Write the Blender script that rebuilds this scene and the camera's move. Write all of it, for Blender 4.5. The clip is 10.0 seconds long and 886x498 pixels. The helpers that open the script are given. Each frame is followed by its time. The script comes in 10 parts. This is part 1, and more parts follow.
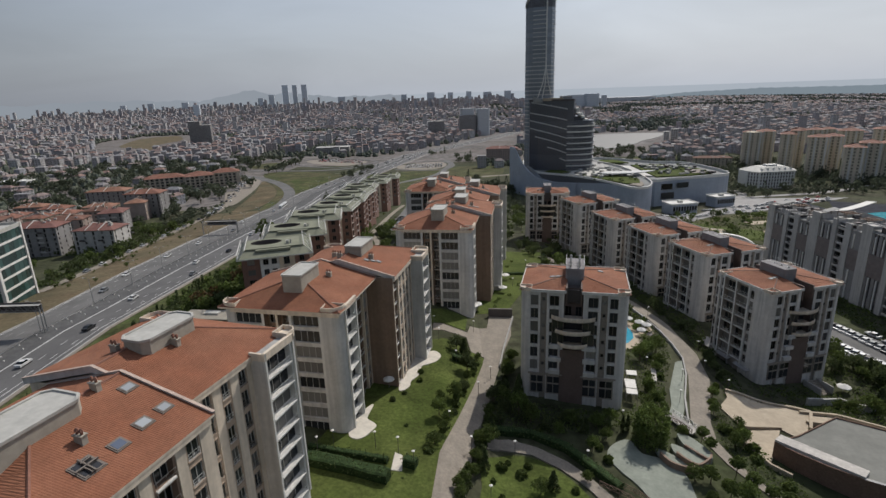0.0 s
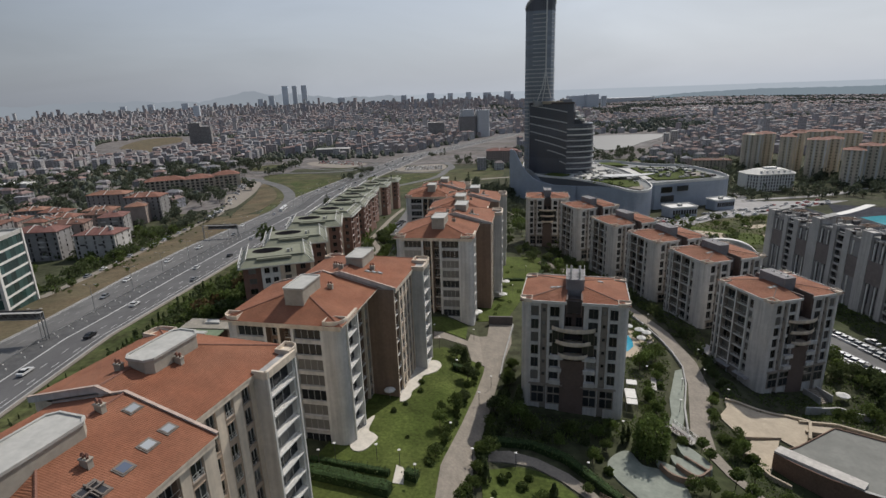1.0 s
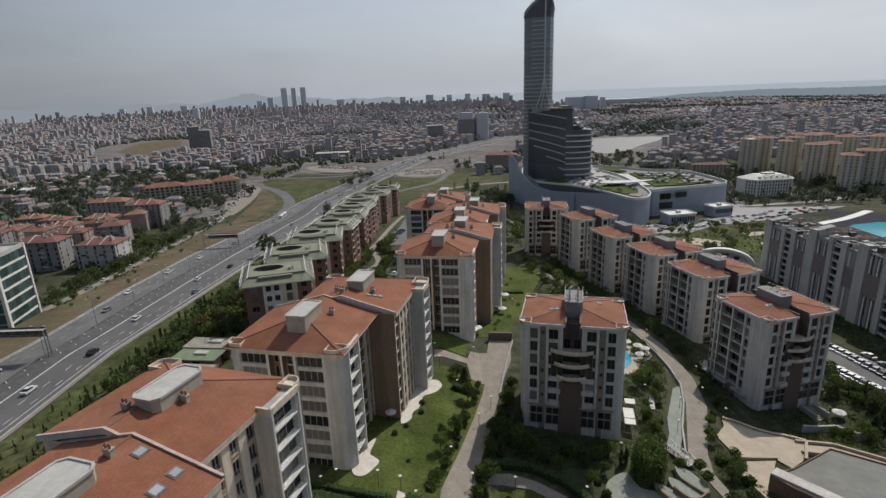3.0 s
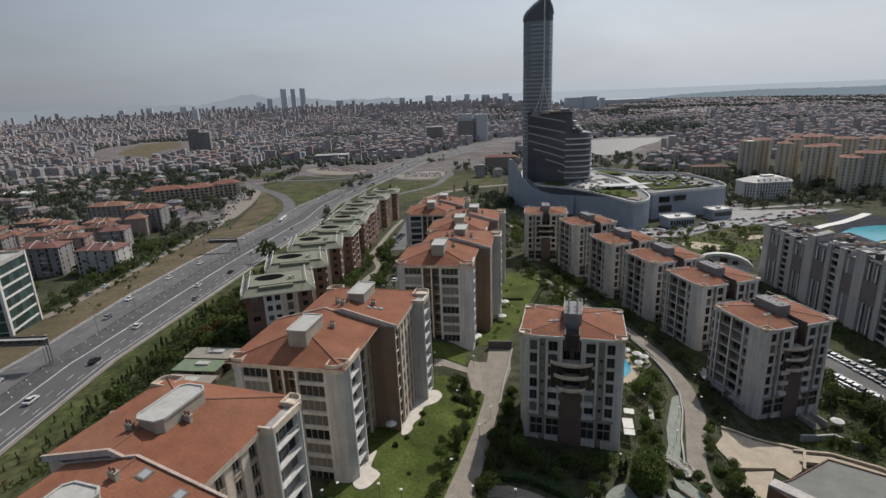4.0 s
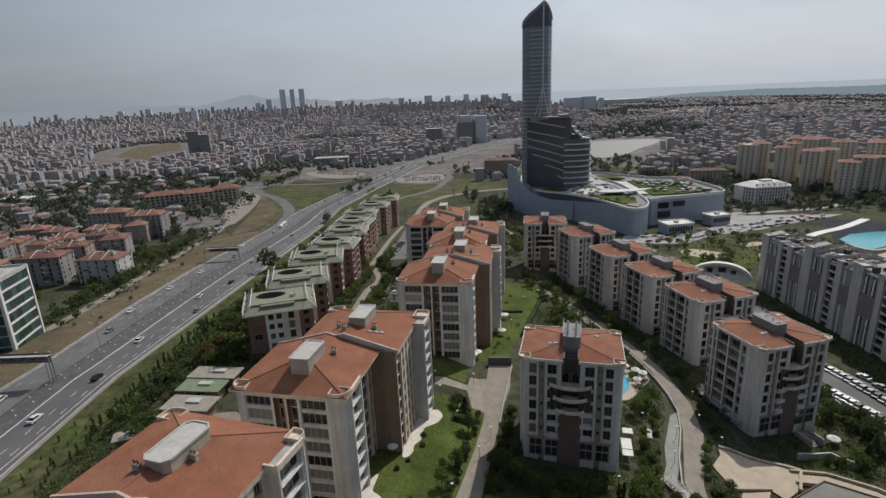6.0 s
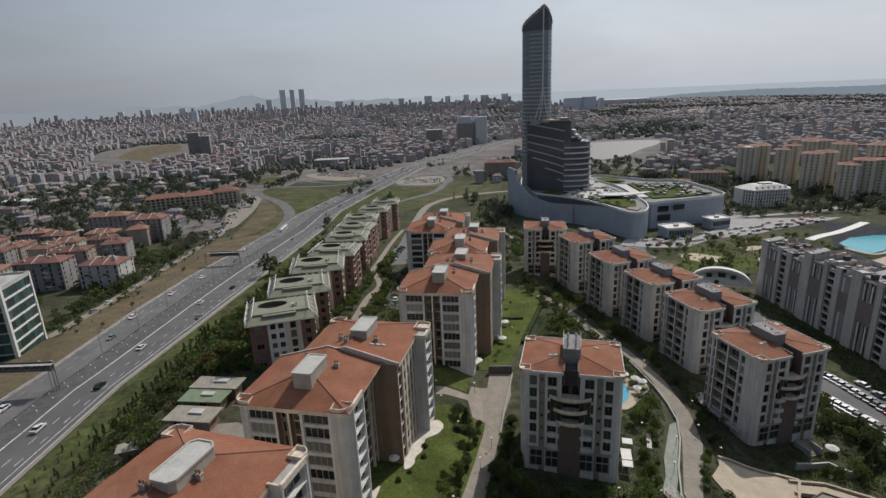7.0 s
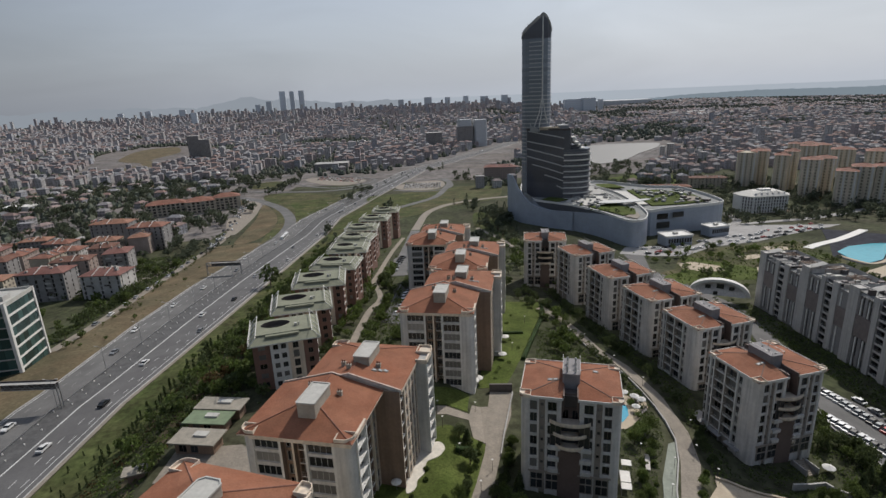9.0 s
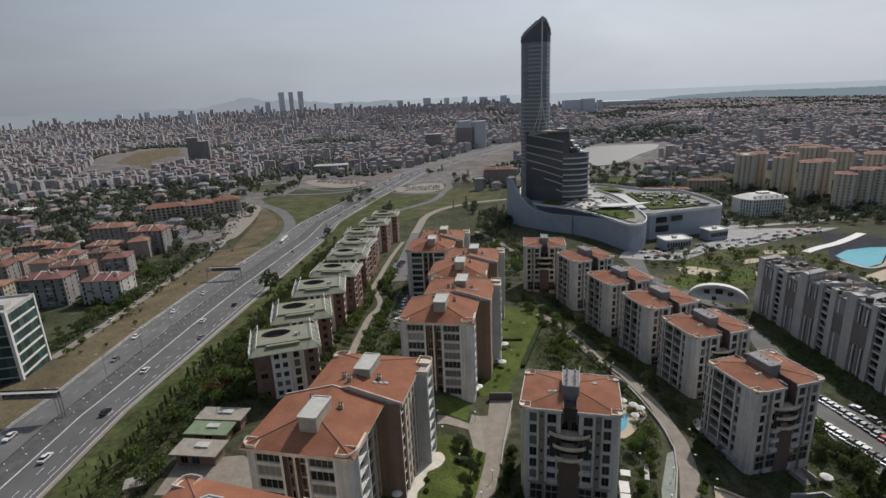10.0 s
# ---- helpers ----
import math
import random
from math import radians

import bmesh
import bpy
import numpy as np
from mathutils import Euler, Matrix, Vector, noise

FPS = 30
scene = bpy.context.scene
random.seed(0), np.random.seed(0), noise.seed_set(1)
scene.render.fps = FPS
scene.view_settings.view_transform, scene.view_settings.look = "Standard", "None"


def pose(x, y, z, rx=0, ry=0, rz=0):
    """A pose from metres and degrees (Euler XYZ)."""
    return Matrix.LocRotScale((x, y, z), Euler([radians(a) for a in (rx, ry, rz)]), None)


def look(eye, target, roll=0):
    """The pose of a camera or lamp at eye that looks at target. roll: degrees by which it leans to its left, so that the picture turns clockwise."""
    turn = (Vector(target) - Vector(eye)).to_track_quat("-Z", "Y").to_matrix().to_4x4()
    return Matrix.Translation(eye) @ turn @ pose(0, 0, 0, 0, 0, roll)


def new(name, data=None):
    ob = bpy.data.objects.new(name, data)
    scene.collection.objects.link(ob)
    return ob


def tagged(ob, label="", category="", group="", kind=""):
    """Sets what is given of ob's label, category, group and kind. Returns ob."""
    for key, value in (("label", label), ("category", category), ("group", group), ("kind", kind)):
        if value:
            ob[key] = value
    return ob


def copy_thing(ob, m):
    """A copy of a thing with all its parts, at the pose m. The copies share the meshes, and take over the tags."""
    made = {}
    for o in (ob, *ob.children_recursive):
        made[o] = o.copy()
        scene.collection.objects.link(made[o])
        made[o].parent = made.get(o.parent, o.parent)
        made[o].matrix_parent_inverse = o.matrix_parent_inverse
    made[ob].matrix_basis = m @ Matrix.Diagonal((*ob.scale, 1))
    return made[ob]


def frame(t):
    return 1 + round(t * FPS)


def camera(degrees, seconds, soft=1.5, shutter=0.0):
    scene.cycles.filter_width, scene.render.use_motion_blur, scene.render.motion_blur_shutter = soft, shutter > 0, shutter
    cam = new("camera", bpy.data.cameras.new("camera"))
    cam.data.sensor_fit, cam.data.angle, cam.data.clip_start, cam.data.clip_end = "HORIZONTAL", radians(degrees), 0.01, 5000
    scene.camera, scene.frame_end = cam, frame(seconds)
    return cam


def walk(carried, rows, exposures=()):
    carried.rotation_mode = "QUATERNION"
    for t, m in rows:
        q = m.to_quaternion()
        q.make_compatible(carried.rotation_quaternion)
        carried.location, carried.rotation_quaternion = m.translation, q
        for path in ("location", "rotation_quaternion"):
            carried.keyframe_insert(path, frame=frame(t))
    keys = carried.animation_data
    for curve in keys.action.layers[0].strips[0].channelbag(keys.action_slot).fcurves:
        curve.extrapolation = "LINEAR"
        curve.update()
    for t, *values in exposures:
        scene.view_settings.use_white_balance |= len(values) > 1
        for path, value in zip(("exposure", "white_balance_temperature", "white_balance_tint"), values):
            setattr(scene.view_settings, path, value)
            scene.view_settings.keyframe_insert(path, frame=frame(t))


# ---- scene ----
cam = camera(79.8, 10.0)
# seconds, x, y, z, yaw, pitch, roll
ROWS = [
    (0.0, 0.00, -0.00, 60.60, -0.00, -16.37, 1.84),
    (0.5, -0.07, 0.11, 61.65, -0.00, -16.34, 1.84),
    (1.0, -0.12, 0.17, 62.89, -0.02, -16.33, 1.86),
    (1.5, -0.18, 0.19, 64.09, -0.06, -16.30, 1.91),
    (2.0, -0.17, 0.23, 65.34, -0.12, -16.26, 1.94),
    (2.5, -0.09, 0.22, 66.53, -0.12, -16.25, 1.97),
    (4.0, -0.00, 0.25, 70.46, -0.19, -16.20, 2.12),
    (4.5, 0.04, 0.34, 71.76, -0.22, -16.21, 2.17),
    (5.0, 0.07, 0.48, 73.19, -0.25, -16.23, 2.17),
    (5.5, 0.09, 0.52, 74.55, -0.27, -16.25, 2.20),
    (7.0, 0.01, 0.45, 78.90, -0.28, -16.26, 2.29),
    (7.5, -0.00, 0.43, 80.47, -0.29, -16.26, 2.31),
    (8.0, -0.03, 0.46, 82.00, -0.29, -16.26, 2.33),
    (8.5, -0.01, 0.46, 83.49, -0.31, -16.24, 2.37),
    (9.0, -0.05, 0.46, 84.95, -0.32, -16.22, 2.36),
    (9.5, -0.13, 0.44, 86.58, -0.36, -16.22, 2.36),
    (10.0, -0.12, 0.51, 87.85, -0.41, -16.19, 2.39),
]
walk(cam, [(t, pose(x, y, z, 90 + pitch, roll, yaw)) for t, x, y, z, yaw, pitch, roll in ROWS])

# ---------------------------------------------------------------- world, sun, exposure
SUN_AZ, SUN_EL = 35.5, 46.0          # degrees right of straight ahead, above the horizon
world = bpy.data.worlds.new("sky")
scene.world = world
world.use_nodes = True
wn = world.node_tree.nodes
sky_node = wn.new("ShaderNodeTexSky")
sky_node.sky_type = "NISHITA"
sky_node.sun_disc = False
sky_node.sun_elevation, sky_node.sun_rotation = radians(SUN_EL), radians(SUN_AZ)
sky_node.altitude, sky_node.air_density, sky_node.dust_density, sky_node.ozone_density = 100, 1.0, 2.2, 1.6
tint = wn.new("ShaderNodeMixRGB")
tint.blend_type, tint.inputs[0].default_value = "MIX", 0.48
haze_sep = wn.new("ShaderNodeSeparateXYZ")
haze_band = wn.new("ShaderNodeMapRange")
haze_band.inputs[1].default_value, haze_band.inputs[2].default_value, haze_band.inputs[3].default_value, haze_band.inputs[4].default_value = 0.0, 0.4, 0.95, 0.42
haze_axis = wn.new("ShaderNodeTexCoord")
world.node_tree.links.new(haze_axis.outputs["Generated"], haze_sep.inputs[0])
world.node_tree.links.new(haze_sep.outputs[2], haze_band.inputs[0])
world.node_tree.links.new(haze_band.outputs[0], tint.inputs[0])
# haze is brighter towards the sun
sun_way = wn.new("ShaderNodeVectorMath")
sun_way.operation = "DOT_PRODUCT"
sun_way.inputs[1].default_value = (math.sin(radians(SUN_AZ)) * math.cos(radians(SUN_EL)), math.cos(radians(SUN_AZ)) * math.cos(radians(SUN_EL)), math.sin(radians(SUN_EL)))
sun_glow = wn.new("ShaderNodeMapRange")
sun_glow.inputs[1].default_value, sun_glow.inputs[2].default_value, sun_glow.inputs[3].default_value, sun_glow.inputs[4].default_value = 0.12, 0.72, 0.265, 0.58
haze_rgb = wn.new("ShaderNodeRGB")
haze_rgb.outputs[0].default_value = (8.3, 9.0, 10.2, 1)
haze_col = wn.new("ShaderNodeVectorMath")
haze_col.operation = "SCALE"
world.node_tree.links.new(haze_axis.outputs["Generated"], sun_way.inputs[0])
world.node_tree.links.new(sun_way.outputs["Value"], sun_glow.inputs[0])
world.node_tree.links.new(haze_rgb.outputs[0], haze_col.inputs[0])
world.node_tree.links.new(sun_glow.outputs[0], haze_col.inputs["Scale"])
world.node_tree.links.new(haze_col.outputs[0], tint.inputs[2])
world.node_tree.links.new(sky_node.outputs[0], tint.inputs[1])
haze_coord = wn.new("ShaderNodeTexCoord")
haze_map = wn.new("ShaderNodeMapping")
haze_map.inputs["Scale"].default_value = (1.0, 1.0, 3.5)
haze_tex = wn.new("ShaderNodeTexNoise")
haze_tex.inputs["Scale"].default_value, haze_tex.inputs["Detail"].default_value, haze_tex.inputs["Distortion"].default_value = 2.2, 5.0, 0.6
haze_range = wn.new("ShaderNodeMapRange")
haze_range.inputs[1].default_value, haze_range.inputs[2].default_value, haze_range.inputs[3].default_value, haze_range.inputs[4].default_value = 0.35, 0.7, 0.95, 1.10
thin_cloud = wn.new("ShaderNodeVectorMath")
thin_cloud.operation = "SCALE"
world.node_tree.links.new(haze_coord.outputs["Generated"], haze_map.inputs["Vector"])
world.node_tree.links.new(haze_map.outputs[0], haze_tex.inputs["Vector"])
world.node_tree.links.new(haze_tex.outputs["Fac"], haze_range.inputs[0])
world.node_tree.links.new(tint.outputs[0], thin_cloud.inputs[0])
world.node_tree.links.new(haze_range.outputs[0], thin_cloud.inputs["Scale"])
world.node_tree.links.new(thin_cloud.outputs[0], wn["Background"].inputs[0])
wn["Background"].inputs[1].default_value = 0.084

sun_data = bpy.data.lights.new("sun", "SUN")
sun_data.energy, sun_data.angle, sun_data.color = 2.65, radians(0.6), (1.0, 0.95, 0.885)
sun = new("sun", sun_data)
sun.matrix_world = look((0, 0, 0), (-math.sin(radians(SUN_AZ)) * math.cos(radians(SUN_EL)), -math.cos(radians(SUN_AZ)) * math.cos(radians(SUN_EL)), -math.sin(radians(SUN_EL))))
sun.location = (0, 0, 300)
scene.view_settings.exposure = 0.33


# ---------------------------------------------------------------- materials
def material(name, colour, rough=0.8, metal=0.0, grain=0.0, scale=1.0, stain=0.0, stain_scale=0.1, bump=0.0, vary=0.0, spec=0.4, second=None, island=False, streak=0.0):
    """A surface with grain, stains and relief in world metres; vary: spread of brightness from object to object."""
    m = bpy.data.materials.new(name)
    m.use_nodes = True
    t, l = m.node_tree.nodes, m.node_tree.links
    b = t["Principled BSDF"]
    b.inputs["Roughness"].default_value, b.inputs["Metallic"].default_value = rough, metal
    b.inputs["Specular IOR Level"].default_value = spec
    geo = t.new("ShaderNodeNewGeometry")
    value = None

    def rgb(c):
        n = t.new("ShaderNodeRGB")
        n.outputs[0].default_value = (*c, 1)
        return n.outputs[0]

    colour_out = rgb(colour)

    def noise_tex(s, detail=4.0):
        n = t.new("ShaderNodeTexNoise")
        n.inputs["Scale"].default_value, n.inputs["Detail"].default_value, n.inputs["Roughness"].default_value = s, detail, 0.6
        l.new(geo.outputs["Position"], n.inputs["Vector"])
        return n.outputs["Fac"]

    def ramp_node(fac, a, b2):
        n = t.new("ShaderNodeMapRange")
        n.inputs[1].default_value, n.inputs[2].default_value, n.inputs[3].default_value, n.inputs[4].default_value = 0.32, 0.68, a, b2
        l.new(fac, n.inputs[0])
        return n.outputs[0]

    def times(c, f):
        n = t.new("ShaderNodeVectorMath")
        n.operation = "SCALE"
        l.new(c, n.inputs[0])
        l.new(f, n.inputs["Scale"])
        return n.outputs[0]

    if second:
        mix = t.new("ShaderNodeMixRGB")
        l.new(ramp_node(noise_tex(stain_scale, 6), 0, 1), mix.inputs[0])
        l.new(colour_out, mix.inputs[1])
        l.new(rgb(second), mix.inputs[2])
        colour_out = mix.outputs[0]
    if stain:
        colour_out = times(colour_out, ramp_node(noise_tex(stain_scale * 1.7, 5), 1 - stain, 1 + stain * 0.5))
    if streak:
        mp = t.new("ShaderNodeMapping")
        mp.inputs["Scale"].default_value = (1.3, 1.3, 0.07)
        l.new(geo.outputs["Position"], mp.inputs["Vector"])
        sn = t.new("ShaderNodeTexNoise")
        sn.inputs["Scale"].default_value, sn.inputs["Detail"].default_value = 1.0, 5.0
        l.new(mp.outputs[0], sn.inputs["Vector"])
        colour_out = times(colour_out, ramp_node(sn.outputs["Fac"], 1 - streak, 1 + streak * 0.4))
    if grain:
        g = noise_tex(scale, 3)
        colour_out = times(colour_out, ramp_node(g, 1 - grain, 1 + grain))
        if bump:
            bp = t.new("ShaderNodeBump")
            bp.inputs["Strength"].default_value, bp.inputs["Distance"].default_value = bump, 0.1
            l.new(g, bp.inputs["Height"])
            l.new(bp.outputs[0], b.inputs["Normal"])
    if vary:
        if island:
            r = geo.outputs["Random Per Island"]
        else:
            r = t.new("ShaderNodeObjectInfo").outputs["Random"]
        n = t.new("ShaderNodeMapRange")
        n.inputs[3].default_value, n.inputs[4].default_value = 1 - vary, 1 + vary
        l.new(r, n.inputs[0])
        colour_out = times(colour_out, n.outputs[0])
    l.new(colour_out, b.inputs["Base Color"])
    return m


def tile_material(name, colour, second):
    """Clay roof tiles: rows down the slope, courses across it, weathered patches."""
    m = material(name, colour, 0.75, grain=0.11, scale=3.0, stain=0.22, stain_scale=0.12, second=second, spec=0.12)
    t, l = m.node_tree.nodes, m.node_tree.links
    geo = t.new("ShaderNodeNewGeometry")
    height = None
    for axis, size in (("X", 0.23), ("Y", 0.23)):
        w = t.new("ShaderNodeTexWave")
        w.bands_direction, w.wave_profile = axis, "SIN"
        w.inputs["Scale"].default_value = 0.314 / size
        w.inputs["Distortion"].default_value = 0.4
        rot = t.new("ShaderNodeVectorRotate")
        rot.rotation_type = "Z_AXIS"
        rot.inputs["Angle"].default_value = radians(11)
        l.new(geo.outputs["Position"], rot.inputs["Vector"])
        l.new(rot.outputs[0], w.inputs["Vector"])
        if height is None:
            height = w.outputs["Fac"]
        else:
            mul = t.new("ShaderNodeMath")
            mul.operation = "ADD"
            l.new(height, mul.inputs[0])
            l.new(w.outputs["Fac"], mul.inputs[1])
            height = mul.outputs[0]
    bp = t.new("ShaderNodeBump")
    bp.inputs["Strength"].default_value, bp.inputs["Distance"].default_value = 0.6, 0.04
    l.new(height, bp.inputs["Height"])
    l.new(bp.outputs[0], t["Principled BSDF"].inputs["Normal"])
    return m


TILE = tile_material("clay_tile", (0.245, 0.100, 0.058), (0.268, 0.124, 0.076))
TILE_OLD = tile_material("old_clay_tile", (0.215, 0.098, 0.070), (0.245, 0.130, 0.096))
CREAM = material("cream_plaster", (0.65, 0.555, 0.445), 0.85, grain=0.06, scale=1.5, stain=0.14, stain_scale=0.15, streak=0.2)
PALE = material("pale_plaster", (0.57, 0.54, 0.505), 0.85, grain=0.06, scale=1.5, stain=0.14, stain_scale=0.15, streak=0.22)
GREY = material("grey_plaster", (0.55, 0.53, 0.50), 0.85, grain=0.06, scale=1.5, stain=0.14, stain_scale=0.15, streak=0.2)
WHITE = material("white_paint", (0.62, 0.605, 0.57), 0.7, grain=0.05, scale=2, stain=0.12, stain_scale=0.4)
BROWN = material("brown_plaster", (0.24, 0.165, 0.12), 0.85, grain=0.08, scale=1.5, stain=0.12, stain_scale=0.15, streak=0.15)
COPING = material("pink_coping_stone", (0.46, 0.36, 0.30), 0.85, grain=0.12, scale=2, stain=0.2, stain_scale=0.5)
TANWALL = material("tan_plaster", (0.40, 0.31, 0.235), 0.85, grain=0.07, scale=1.5, stain=0.14, stain_scale=0.15, streak=0.18)
DARK = material("dark_panel", (0.085, 0.072, 0.068), 0.6, grain=0.1, scale=2, stain=0.1, stain_scale=0.3)
GLASS = material("window_glass", (0.022, 0.024, 0.026), 0.15, vary=0.85, spec=0.35)
CURTAIN = material("curtained_glass", (0.15, 0.145, 0.135), 0.3, vary=0.6, spec=0.4)
FRAME = material("window_frame_paint", (0.13, 0.105, 0.09), 0.5, grain=0.05, scale=4)
RAIL = material("railing_metal", (0.42, 0.42, 0.41), 0.45, metal=0.3, grain=0.05, scale=4)
CONC = material("concrete", (0.36, 0.35, 0.33), 0.9, grain=0.1, scale=1.2, stain=0.2, stain_scale=0.12)
LEADROOF = material("pale_roof_sheet", (0.42, 0.41, 0.375), 0.6, grain=0.08, scale=1.5, stain=0.15, stain_scale=0.3)
BOXWALL = material("beige_plaster", (0.35, 0.32, 0.265), 0.85, grain=0.07, scale=1.5, stain=0.15, stain_scale=0.3)
REDBROWN = material("red_brown_plaster", (0.20, 0.115, 0.09), 0.85, grain=0.08, scale=1.5, stain=0.12, stain_scale=0.15, streak=0.12)
GREENROOF = material("green_roof_sheet", (0.200, 0.206, 0.148), 0.85, grain=0.08, scale=1.0, stain=0.15, stain_scale=0.2)
ASPHALT = material("asphalt", (0.104, 0.101, 0.100), 0.85, grain=0.10, scale=2.5, stain=0.22, stain_scale=0.06)
ASPHALT_OLD = material("worn_asphalt", (0.125, 0.122, 0.118), 0.9, grain=0.12, scale=2, stain=0.25, stain_scale=0.05)
PAINT = material("road_paint", (0.55, 0.55, 0.53), 0.7, grain=0.25, scale=1.5)
PAVER = material("paving_stone", (0.235, 0.205, 0.168), 0.9, grain=0.14, scale=2.0, stain=0.18, stain_scale=0.2)
WHITESTONE = material("white_stone_paving", (0.56, 0.52, 0.45), 0.9, grain=0.08, scale=1.5, stain=0.15, stain_scale=0.3)
SAND = material("pale_stone_paving", (0.40, 0.335, 0.25), 0.9, grain=0.08, scale=1.5, stain=0.15, stain_scale=0.2)
LAWN = material("lawn_grass", (0.060, 0.083, 0.019), 0.95, grain=0.30, scale=1.6, stain=0.35, stain_scale=0.09, second=(0.084, 0.102, 0.029), spec=0.1)
DRY = material("dry_grass", (0.150, 0.112, 0.070), 0.95, grain=0.25, scale=0.8, stain=0.3, stain_scale=0.04, second=(0.105, 0.095, 0.058), spec=0.1)
EARTH = material("scrub_ground", (0.048, 0.058, 0.027), 0.95, grain=0.4, scale=0.35, stain=0.4, stain_scale=0.02, second=(0.070, 0.068, 0.045), spec=0.1)
HEDGE = material("clipped_hedge", (0.030, 0.052, 0.018), 0.9, grain=0.5, scale=4, stain=0.3, stain_scale=0.5, bump=1.0, spec=0.15)
# far street ground lightened in its base colour to stand for haze
CITYGROUND = material("street_ground", (0.165, 0.155, 0.150), 0.95, grain=0.35, scale=0.12, stain=0.35, stain_scale=0.01, second=(0.150, 0.132, 0.118), spec=0.1)
METAL = material("galvanised_metal", (0.30, 0.30, 0.30), 0.5, metal=0.6, grain=0.08, scale=3)


# ---------------------------------------------------------------- the lie of the land
def ramp(v, pts):
    for (a, p), (b, q) in zip(pts, pts[1:]):
        if v < b:
            u = min(1.0, max(0.0, (v - a) / (b - a)))
            return p + (q - p) * u
    return pts[-1][1]


ALONG = [(150, 0), (450, -27), (1300, -46), (2500, -62), (3600, -40), (4800, 5)]
ACROSS = [(-300, -17), (-260, -17), (-200, -15.5), (-178, -10.5), (-160, -8), (-92, -5), (-70, 4), (-45, 5), (-12, 2.4), (-2, 1.5), (8, -2.8), (46, -5.5), (62, -8.0), (85, -10.5), (118, -15), (142, -18.5)]


def land(x, y):
    far = max(0.0, ramp(y, [(2500, 0), (3600, 22), (4800, 67)]))
    sunk = 2.8 * ramp(x, [(66, 0), (73, 1), (97, 1), (103, 0)]) * ramp(y, [(103, 0), (110, 1), (138, 1), (150, 0)])
    # last term: unseen slope behind the camera, added to block skylight on facing walls
    return ramp(y, ALONG) - sunk - far * ramp(x / max(y, 1.0), [(0.10, 0), (0.17, 0.75), (0.30, 0.75), (0.45, 0.35)]) + ramp(x, ACROSS) * ramp(y, [(150, 1), (420, 0.35), (700, 0)]) + ramp(y, [(-900, 140), (-130, 0)])


# ---------------------------------------------------------------- mesh helpers
class Geo:
    """Vertices and faces with a material index, gathered before they become one mesh."""

    def __init__(self):
        self.v, self.f, self.m = [], [], []

    def face(self, pts, m=0):
        i = len(self.v)
        self.v += [tuple(p) for p in pts]
        self.f.append(tuple(range(i, i + len(pts))))
        self.m.append(m)

    def box(self, x0, x1, y0, y1, z0, z1, m=0, top=None):
        i = len(self.v)
        self.v += [(x0, y0, z0), (x1, y0, z0), (x1, y1, z0), (x0, y1, z0), (x0, y0, z1), (x1, y0, z1), (x1, y1, z1), (x0, y1, z1)]
        for q, f in enumerate(((3, 2, 1, 0), (0, 1, 5, 4), (1, 2, 6, 5), (2, 3, 7, 6), (3, 0, 4, 7), (4, 5, 6, 7))):
            self.f.append(tuple(i + k for k in f))
            self.m.append(top if q == 5 and top is not None else m)

    def prism(self, pts, z0, z1, m=0, top=None, bottom=True):
        """An upright prism over a plan given anticlockwise."""
        n = len(pts)
        a = [(x, y, z0) for x, y in pts]
        b = [(x, y, z1) for x, y in pts]
        for k in range(n):
            j = (k + 1) % n
            self.face((a[k], a[j], b[j], b[k]), m)
        self.face(b, m if top is None else top)
        if bottom:
            self.face(a[::-1], m)

    def tube(self, p, q, r, sides=6, m=0, r2=None):
        p, q = Vector(p), Vector(q)
        d = (q - p).normalized()
        a = d.orthogonal().normalized()
        b = d.cross(a)
        r2 = r if r2 is None else r2
        ring = [(a * math.cos(k * math.tau / sides) + b * math.sin(k * math.tau / sides)) for k in range(sides)]
        for k in range(sides):
            j = (k + 1) % sides
            self.face((p + ring[k] * r, p + ring[j] * r, q + ring[j] * r2, q + ring[k] * r2), m)
        self.face([q + w * r2 for w in ring], m)

    def mesh(self, name, mats, smooth=False):
        if len(self.v) < 60000:
            seen, keep, new_v = {}, [], []
            for p in self.v:
                k = (round(p[0], 3), round(p[1], 3), round(p[2], 3))
                if k not in seen:
                    seen[k] = len(new_v)
                    new_v.append(p)
                keep.append(seen[k])
            faces, ms = [], []
            for f, mi in zip(self.f, self.m):
                q = [keep[i] for i in f]
                if len(set(q)) == len(q):
                    faces.append(q)
                    ms.append(mi)
            self.v, self.f, self.m = new_v, faces, ms
        me = bpy.data.meshes.new(name)
        me.from_pydata(self.v, [], self.f)
        for mm in mats if isinstance(mats, (list, tuple)) else [mats]:
            me.materials.append(mm)
        me.polygons.foreach_set("material_index", self.m)
        if smooth:
            me.polygons.foreach_set("use_smooth", [True] * len(self.f))
        me.update()
        return me


def part(name, geo, mats, parent, label="", smooth=False, at=None):
    """One mesh under a thing or a part. geo: a Geo, or a mesh to share."""
    ob = new(name, geo if isinstance(geo, bpy.types.Mesh) else geo.mesh(name, mats, smooth))
    ob.parent = parent
    if at is not None:
        ob.matrix_basis = at
    if label:
        ob["label"] = label
    return ob


def thing(name, label, category, at=None, group="", kind="", geo=None, mats=None, smooth=False):
    ob = new(name, None if geo is None else (geo if isinstance(geo, bpy.types.Mesh) else geo.mesh(name, mats, smooth)))
    if at is not None:
        ob.matrix_basis = at
    return tagged(ob, label, category, group, kind)


